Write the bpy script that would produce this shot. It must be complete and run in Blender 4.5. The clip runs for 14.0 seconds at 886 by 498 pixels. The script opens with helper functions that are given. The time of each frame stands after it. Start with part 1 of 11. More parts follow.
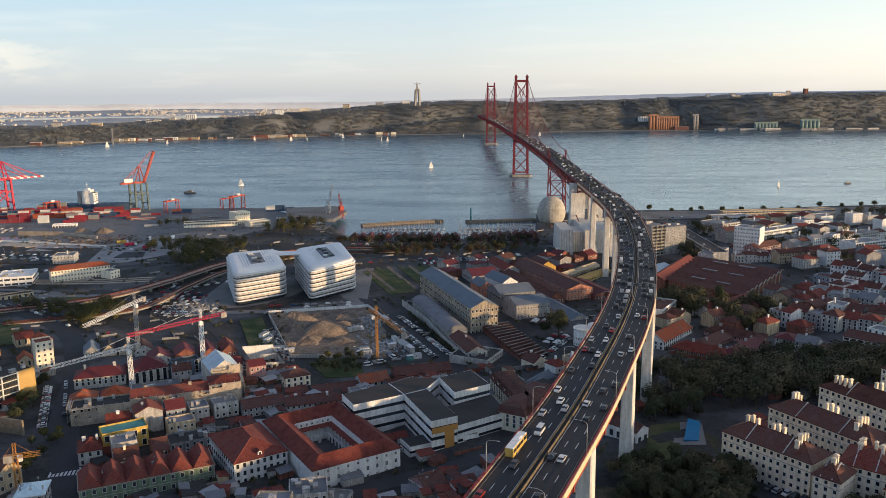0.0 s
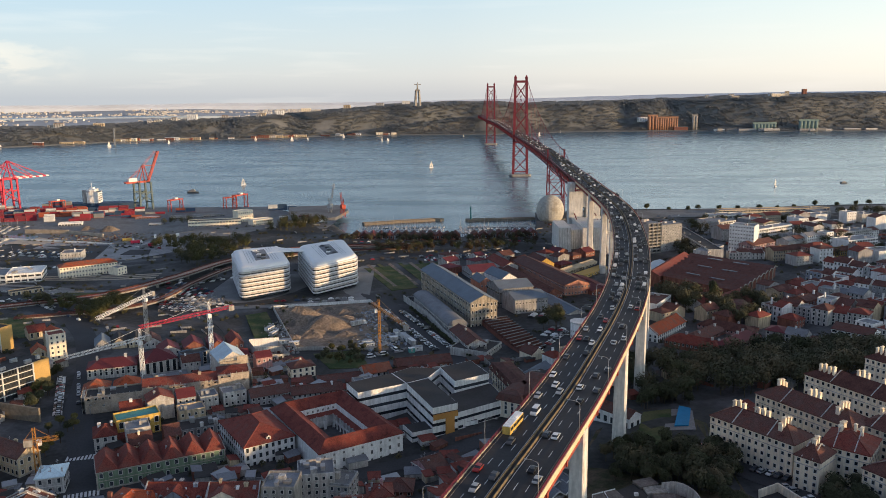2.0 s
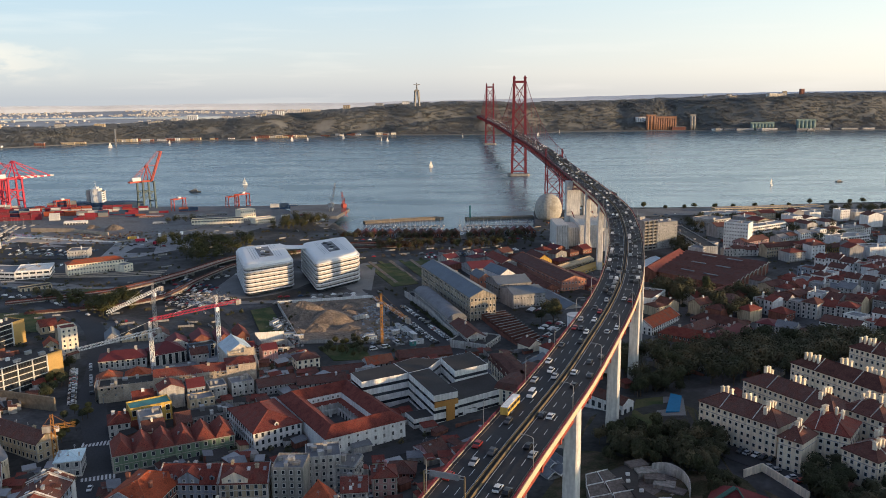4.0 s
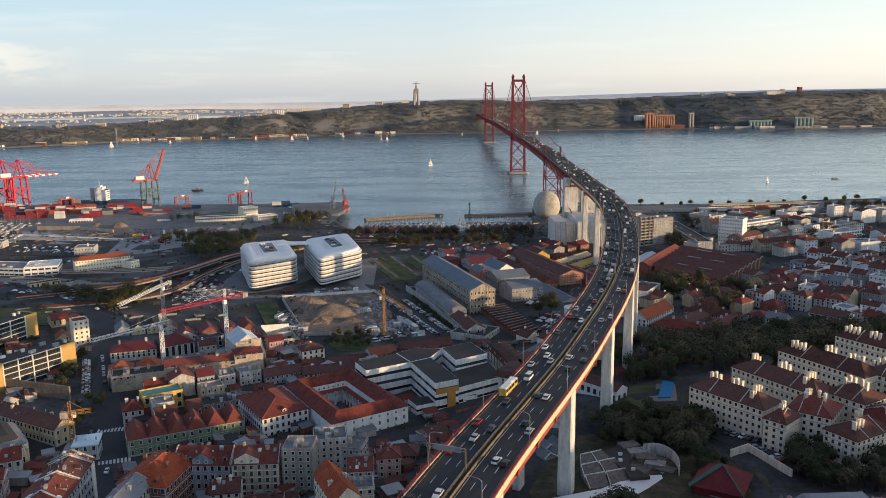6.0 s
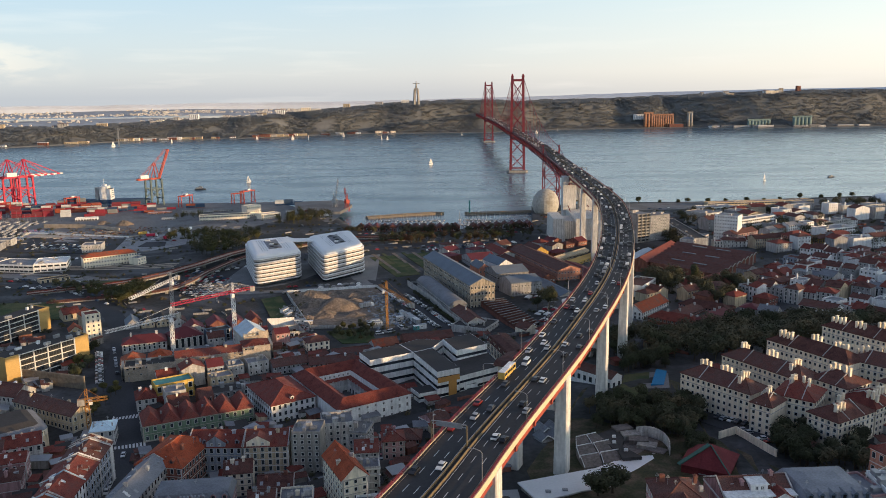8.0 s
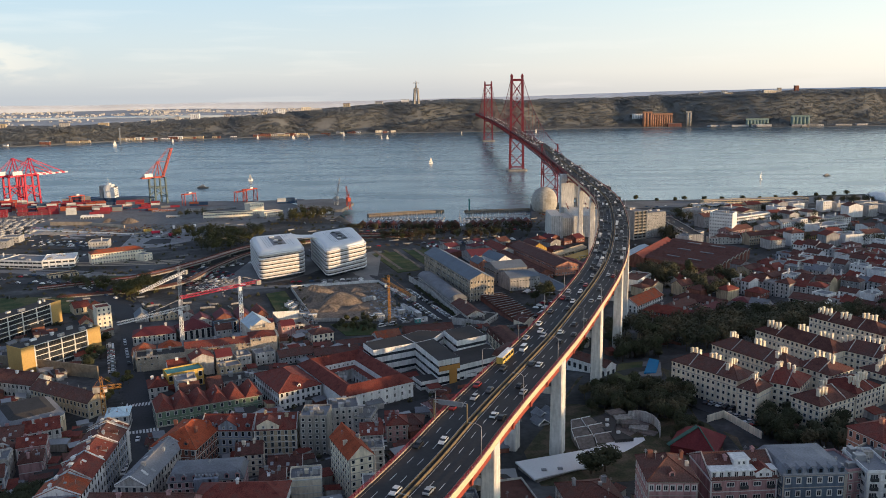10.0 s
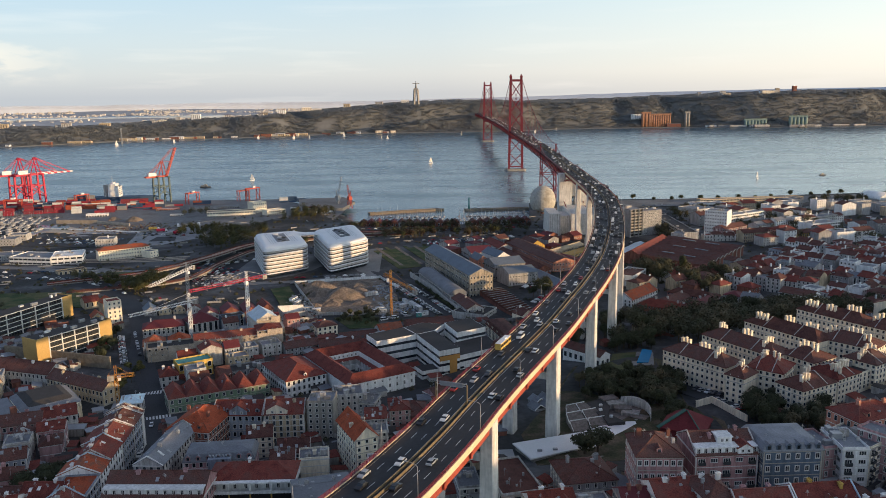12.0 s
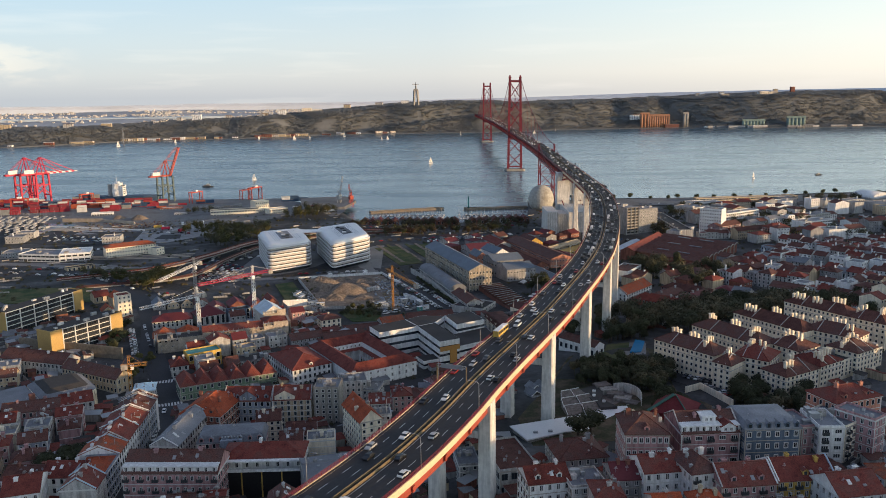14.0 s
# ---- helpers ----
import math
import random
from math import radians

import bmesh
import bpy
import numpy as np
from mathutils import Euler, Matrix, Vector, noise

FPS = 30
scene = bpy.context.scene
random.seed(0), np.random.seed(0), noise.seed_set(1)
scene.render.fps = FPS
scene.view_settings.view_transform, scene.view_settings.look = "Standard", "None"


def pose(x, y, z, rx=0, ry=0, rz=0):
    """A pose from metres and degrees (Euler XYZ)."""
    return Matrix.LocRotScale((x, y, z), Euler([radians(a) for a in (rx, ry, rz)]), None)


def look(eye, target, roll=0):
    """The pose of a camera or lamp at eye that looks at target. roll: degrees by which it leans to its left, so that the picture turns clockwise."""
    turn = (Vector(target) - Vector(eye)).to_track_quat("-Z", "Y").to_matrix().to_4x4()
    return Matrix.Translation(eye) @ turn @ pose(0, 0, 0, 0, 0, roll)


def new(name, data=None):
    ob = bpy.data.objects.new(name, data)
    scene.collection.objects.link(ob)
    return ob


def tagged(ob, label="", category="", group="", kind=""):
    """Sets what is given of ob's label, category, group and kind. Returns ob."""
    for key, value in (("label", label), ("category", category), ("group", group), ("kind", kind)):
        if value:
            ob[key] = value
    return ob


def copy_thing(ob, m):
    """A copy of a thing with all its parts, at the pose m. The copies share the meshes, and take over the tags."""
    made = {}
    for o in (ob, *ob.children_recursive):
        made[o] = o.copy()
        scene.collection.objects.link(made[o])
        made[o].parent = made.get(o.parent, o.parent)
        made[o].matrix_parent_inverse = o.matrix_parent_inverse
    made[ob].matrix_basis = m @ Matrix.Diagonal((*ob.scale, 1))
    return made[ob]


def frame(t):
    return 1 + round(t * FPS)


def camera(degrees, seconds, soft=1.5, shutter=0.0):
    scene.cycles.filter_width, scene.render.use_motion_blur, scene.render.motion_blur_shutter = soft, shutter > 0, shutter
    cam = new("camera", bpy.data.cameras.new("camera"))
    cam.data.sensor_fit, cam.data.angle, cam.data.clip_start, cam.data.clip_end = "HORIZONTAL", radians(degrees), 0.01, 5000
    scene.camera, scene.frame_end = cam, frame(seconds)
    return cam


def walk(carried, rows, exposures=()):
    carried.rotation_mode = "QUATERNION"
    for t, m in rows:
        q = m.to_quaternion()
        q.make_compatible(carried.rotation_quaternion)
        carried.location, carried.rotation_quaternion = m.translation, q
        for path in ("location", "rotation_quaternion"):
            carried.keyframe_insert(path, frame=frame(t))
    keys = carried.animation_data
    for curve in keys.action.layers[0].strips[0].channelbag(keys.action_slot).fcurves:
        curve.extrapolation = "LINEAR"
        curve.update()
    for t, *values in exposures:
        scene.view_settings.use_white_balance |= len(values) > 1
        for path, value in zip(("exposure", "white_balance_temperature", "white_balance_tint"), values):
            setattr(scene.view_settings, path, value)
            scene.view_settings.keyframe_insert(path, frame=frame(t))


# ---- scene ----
cam = camera(58.20, 14.0, soft=0.9)
PATH = [
    (0, (0.0, 0.0, 157.807), (-0.01, 1.963, 157.426), -0.4),
    (0.5, (-0.064, -3.608, 157.742), (-0.073, -1.644, 157.361), -0.4),
    (1, (-0.14, -7.214, 157.688), (-0.15, -5.251, 157.308), -0.4),
    (1.5, (-0.229, -10.821, 157.645), (-0.238, -8.858, 157.265), -0.4),
    (2, (-0.328, -14.431, 157.611), (-0.338, -12.467, 157.231), -0.4),
    (2.5, (-0.438, -18.045, 157.586), (-0.447, -16.081, 157.206), -0.4),
    (3, (-0.557, -21.664, 157.568), (-0.566, -19.701, 157.189), -0.4),
    (5.5, (-1.258, -39.92, 157.56), (-1.265, -37.957, 157.179), -0.6),
    (6, (-1.414, -43.616, 157.567), (-1.421, -41.653, 157.185), -0.6),
    (6.5, (-1.572, -47.331, 157.574), (-1.579, -45.368, 157.193), -0.6),
    (7, (-1.732, -51.067, 157.582), (-1.739, -49.104, 157.2), -0.6),
    (7.5, (-1.893, -54.826, 157.588), (-1.9, -52.863, 157.204), -0.7),
    (8, (-2.054, -58.609, 157.591), (-2.061, -56.646, 157.208), -0.7),
    (10.5, (-2.832, -77.964, 157.538), (-2.838, -76.002, 157.154), -0.7),
    (11, (-2.975, -81.936, 157.507), (-2.981, -79.973, 157.123), -0.7),
    (11.5, (-3.113, -85.945, 157.466), (-3.118, -83.982, 157.082), -0.7),
    (12, (-3.243, -89.994, 157.414), (-3.248, -88.031, 157.031), -0.7),
    (12.5, (-3.365, -94.085, 157.351), (-3.369, -92.122, 156.969), -0.7),
    (13, (-3.478, -98.219, 157.276), (-3.482, -96.256, 156.895), -0.7),
    (13.5, (-3.581, -102.398, 157.188), (-3.585, -100.435, 156.806), -0.7),
    (14, (-3.674, -106.625, 157.085), (-3.678, -104.662, 156.704), -0.7),
]
walk(cam, [(t, look(eye, target, roll)) for t, eye, target, roll in PATH])

# ---------------------------------------------------------------- light
SUN_AZ, SUN_EL = radians(112), radians(6.4)
to_sun = Vector((math.sin(SUN_AZ) * math.cos(SUN_EL), math.cos(SUN_AZ) * math.cos(SUN_EL), math.sin(SUN_EL)))
world = bpy.data.worlds.new("evening_sky")
scene.world = world
world.use_nodes = True
wn, wl = world.node_tree.nodes, world.node_tree.links
sky = wn.new("ShaderNodeTexSky")
sky.sky_type, sky.sun_disc = "NISHITA", False
sky.sun_elevation, sky.sun_rotation = SUN_EL, SUN_AZ
sky.altitude, sky.air_density, sky.dust_density, sky.ozone_density = 150, 1.0, 0.7, 2.0
# low evening haze over the horizon, warmer towards the sun, with a few thin cloud streaks
coord = wn.new("ShaderNodeTexCoord")
axis = wn.new("ShaderNodeSeparateXYZ")
wl.new(coord.outputs["Generated"], axis.inputs[0])
ramp = wn.new("ShaderNodeValToRGB")
ramp.color_ramp.elements[0].position, ramp.color_ramp.elements[0].color = 0.0, (0.56, 0.58, 0.62, 1)
ramp.color_ramp.elements[1].position, ramp.color_ramp.elements[1].color = 1.0, (0.15, 0.175, 0.27, 1)
for pos, c in ((0.025, (0.66, 0.67, 0.69)), (0.06, (0.64, 0.69, 0.73)), (0.12, (0.55, 0.67, 0.75)), (0.2, (0.41, 0.56, 0.72)), (0.4, (0.2, 0.245, 0.36))):
    e = ramp.color_ramp.elements.new(pos)
    e.color = (*c, 1)
wl.new(axis.outputs["Z"], ramp.inputs[0])
warm = wn.new("ShaderNodeMapRange")
warm.inputs["From Min"].default_value, warm.inputs["From Max"].default_value = 0.0, 0.75
wl.new(axis.outputs["X"], warm.inputs["Value"])
tint = wn.new("ShaderNodeMix")
tint.data_type, tint.blend_type = "RGBA", "MULTIPLY"
tint.inputs["B"].default_value = (1.6, 1.46, 1.24, 1)
wl.new(warm.outputs[0], tint.inputs["Factor"]), wl.new(ramp.outputs[0], tint.inputs["A"])
# belt of sky glow added above the view, sun's side, to brighten the river
high, side, glow = wn.new("ShaderNodeMapRange"), wn.new("ShaderNodeMapRange"), wn.new("ShaderNodeMath")
high.inputs["From Min"].default_value, high.inputs["From Max"].default_value = 0.115, 0.18
side.inputs["From Min"].default_value, side.inputs["From Max"].default_value = -0.05, 0.42
glow.operation = "MULTIPLY"
wl.new(axis.outputs["Z"], high.inputs["Value"]), wl.new(axis.outputs["X"], side.inputs["Value"])
wl.new(high.outputs[0], glow.inputs[0]), wl.new(side.outputs[0], glow.inputs[1])
belt, band = wn.new("ShaderNodeMapRange"), wn.new("ShaderNodeMath")
belt.inputs["From Min"].default_value, belt.inputs["From Max"].default_value = 0.6, 0.3
band.operation = "MULTIPLY"
wl.new(axis.outputs["Z"], belt.inputs["Value"]), wl.new(belt.outputs[0], band.inputs[0]), wl.new(glow.outputs[0], band.inputs[1])
lit = wn.new("ShaderNodeMix")
lit.data_type, lit.blend_type = "RGBA", "MULTIPLY"
lit.inputs["B"].default_value = (2.5, 2.35, 2.1, 1)
wl.new(band.outputs[0], lit.inputs["Factor"]), wl.new(tint.outputs["Result"], lit.inputs["A"])
stretch = wn.new("ShaderNodeMapping")
stretch.inputs["Scale"].default_value = (2.2, 2.2, 26.0)
puff = wn.new("ShaderNodeTexNoise")
puff.inputs["Scale"].default_value, puff.inputs["Detail"].default_value = 2.4, 6
cover = wn.new("ShaderNodeMapRange")
cover.inputs["From Min"].default_value, cover.inputs["From Max"].default_value = 0.53, 0.72
cover.inputs["To Max"].default_value = 0.28
wl.new(coord.outputs["Generated"], stretch.inputs[0]), wl.new(stretch.outputs[0], puff.inputs["Vector"]), wl.new(puff.outputs["Fac"], cover.inputs["Value"])
cool = wn.new("ShaderNodeMapRange")
cool.inputs["From Min"].default_value, cool.inputs["From Max"].default_value = 0.05, -0.55
wl.new(axis.outputs["X"], cool.inputs["Value"])
veil = wn.new("ShaderNodeMix")
veil.data_type, veil.blend_type = "RGBA", "MULTIPLY"
veil.inputs["B"].default_value = (0.8, 0.88, 0.97, 1)
wl.new(cool.outputs[0], veil.inputs["Factor"]), wl.new(lit.outputs["Result"], veil.inputs["A"])
cloud = wn.new("ShaderNodeMix")
cloud.data_type = "RGBA"
cloud.inputs["B"].default_value = (0.93, 0.89, 0.86, 1)
low = wn.new("ShaderNodeMapRange")
low.inputs["From Min"].default_value, low.inputs["From Max"].default_value = 0.2, 0.02
both = wn.new("ShaderNodeMath")
both.operation = "MULTIPLY"
wl.new(axis.outputs["Z"], low.inputs["Value"]), wl.new(low.outputs[0], both.inputs[0]), wl.new(cover.outputs[0], both.inputs[1])
wl.new(both.outputs[0], cloud.inputs["Factor"]), wl.new(veil.outputs["Result"], cloud.inputs["A"])
# a bank of cumulus low over the western horizon
heap = wn.new("ShaderNodeMapping")
heap.inputs["Scale"].default_value = (9.0, 9.0, 24.0)
lump = wn.new("ShaderNodeTexNoise")
lump.inputs["Scale"].default_value, lump.inputs["Detail"].default_value = 1.6, 5
wl.new(coord.outputs["Generated"], heap.inputs[0]), wl.new(heap.outputs[0], lump.inputs["Vector"])
gates = []
for socket, lo, hi in ((lump.outputs["Fac"], 0.47, 0.56), (axis.outputs["X"], -0.4, -0.5), (axis.outputs["Z"], 0.075, 0.05), (axis.outputs["Z"], 0.012, 0.03)):
    gate = wn.new("ShaderNodeMapRange")
    gate.inputs["From Min"].default_value, gate.inputs["From Max"].default_value = lo, hi
    wl.new(socket, gate.inputs["Value"])
    gates.append(gate.outputs[0])
amount = gates[0]
for gate in gates[1:]:
    prod = wn.new("ShaderNodeMath")
    prod.operation = "MULTIPLY"
    wl.new(amount, prod.inputs[0]), wl.new(gate, prod.inputs[1])
    amount = prod.outputs[0]
bank = wn.new("ShaderNodeMix")
bank.data_type = "RGBA"
bank.inputs["B"].default_value = (0.83, 0.79, 0.76, 1)
wl.new(amount, bank.inputs["Factor"]), wl.new(cloud.outputs["Result"], bank.inputs["A"])
wn["Background"].inputs["Strength"].default_value = 0.05
haze = wn.new("ShaderNodeBackground")
haze.inputs["Strength"].default_value = 1.0
sumup = wn.new("ShaderNodeAddShader")
wl.new(sky.outputs[0], wn["Background"].inputs["Color"])
wl.new(bank.outputs["Result"], haze.inputs["Color"])
wl.new(wn["Background"].outputs[0], sumup.inputs[0]), wl.new(haze.outputs[0], sumup.inputs[1])
wl.new(sumup.outputs[0], wn["World Output"].inputs["Surface"])
sun_data = bpy.data.lights.new("sun", "SUN")
sun_data.energy, sun_data.angle, sun_data.color = 4.8, radians(0.6), (1.0, 0.66, 0.35)
sun = new("sun", sun_data)
sun.matrix_world = look(to_sun * 1000, (0, 0, 0))
scene.view_settings.exposure = 0.0


# ---------------------------------------------------------------- materials
def mat(name, rgb, rough=0.8, vary=0.25, size=6.0, fine=0.6, metal=0.0, bump=0.0, per_object=0.0, spec=0.3, second=None, mix=0.5, streak=0.0):
    """A weathered surface: base colour with broad stains and fine grain, at metres in the world."""
    m = bpy.data.materials.new(name)
    m.use_nodes = True
    n, l = m.node_tree.nodes, m.node_tree.links
    b = n["Principled BSDF"]
    b.inputs["Roughness"].default_value, b.inputs["Metallic"].default_value = rough, metal
    b.inputs["Specular IOR Level"].default_value = spec
    geo = n.new("ShaderNodeNewGeometry")
    big, small = n.new("ShaderNodeTexNoise"), n.new("ShaderNodeTexNoise")
    for node, s, det in ((big, 1.0 / size, 4), (small, 1.0 / fine, 3)):
        node.inputs["Scale"].default_value, node.inputs["Detail"].default_value = s, det
        l.new(geo.outputs["Position"], node.inputs["Vector"])
    add = n.new("ShaderNodeMath")
    add.operation = "ADD"
    l.new(big.outputs["Fac"], add.inputs[0]), l.new(small.outputs["Fac"], add.inputs[1])
    span = n.new("ShaderNodeMapRange")
    span.inputs["From Min"].default_value, span.inputs["From Max"].default_value = 0.6, 1.4
    span.inputs["To Min"].default_value, span.inputs["To Max"].default_value = 1 - vary, 1 + vary
    l.new(add.outputs[0], span.inputs["Value"])
    out = span.outputs[0]
    if per_object:
        info = n.new("ShaderNodeObjectInfo")
        rnd = n.new("ShaderNodeMapRange")
        rnd.inputs["To Min"].default_value, rnd.inputs["To Max"].default_value = 1 - per_object, 1 + per_object
        l.new(info.outputs["Random"], rnd.inputs["Value"])
        mul = n.new("ShaderNodeMath")
        mul.operation = "MULTIPLY"
        l.new(out, mul.inputs[0]), l.new(rnd.outputs[0], mul.inputs[1])
        out = mul.outputs[0]
    if streak:
        tall, rain, run = n.new("ShaderNodeMapping"), n.new("ShaderNodeTexNoise"), n.new("ShaderNodeMapRange")
        tall.inputs["Scale"].default_value = (0.9, 0.9, 0.13)
        rain.inputs["Scale"].default_value, rain.inputs["Detail"].default_value = 1.0, 5
        run.inputs["From Min"].default_value, run.inputs["From Max"].default_value = 0.36, 0.6
        run.inputs["To Min"].default_value, run.inputs["To Max"].default_value = 1 - streak, 1.06
        wash = n.new("ShaderNodeMath")
        wash.operation = "MULTIPLY"
        l.new(geo.outputs["Position"], tall.inputs["Vector"]), l.new(tall.outputs[0], rain.inputs["Vector"]), l.new(rain.outputs["Fac"], run.inputs["Value"])
        l.new(out, wash.inputs[0]), l.new(run.outputs[0], wash.inputs[1])
        out = wash.outputs[0]
    base = n.new("ShaderNodeVectorMath")
    base.operation = "SCALE"
    base.inputs[0].default_value = rgb
    if second:
        two = n.new("ShaderNodeMix")
        two.data_type = "RGBA"
        two.inputs["A"].default_value, two.inputs["B"].default_value = (*rgb, 1), (*second, 1)
        step = n.new("ShaderNodeMapRange")
        step.inputs["From Min"].default_value, step.inputs["From Max"].default_value = mix - 0.08, mix + 0.08
        age = big.outputs["Fac"]
        if per_object:
            shift, older = n.new("ShaderNodeMapRange"), n.new("ShaderNodeMath")
            shift.inputs["To Min"].default_value, shift.inputs["To Max"].default_value = -0.12, 0.16
            older.operation = "ADD"
            l.new(info.outputs["Random"], shift.inputs["Value"]), l.new(age, older.inputs[0]), l.new(shift.outputs[0], older.inputs[1])
            age = older.outputs[0]
        l.new(age, step.inputs["Value"]), l.new(step.outputs[0], two.inputs["Factor"])
        l.new(two.outputs["Result"], base.inputs[0])
    l.new(out, base.inputs["Scale"])
    l.new(base.outputs[0], b.inputs["Base Color"])
    if bump:
        bp = n.new("ShaderNodeBump")
        bp.inputs["Strength"].default_value, bp.inputs["Distance"].default_value = bump, fine * 0.3
        l.new(small.outputs["Fac"], bp.inputs["Height"]), l.new(bp.outputs[0], b.inputs["Normal"])
    return m


def glass_mat(name, rgb, rough=0.08):
    m = mat(name, rgb, rough, 0.5, 9.0, 3.0, spec=0.6, per_object=0.5)
    return m


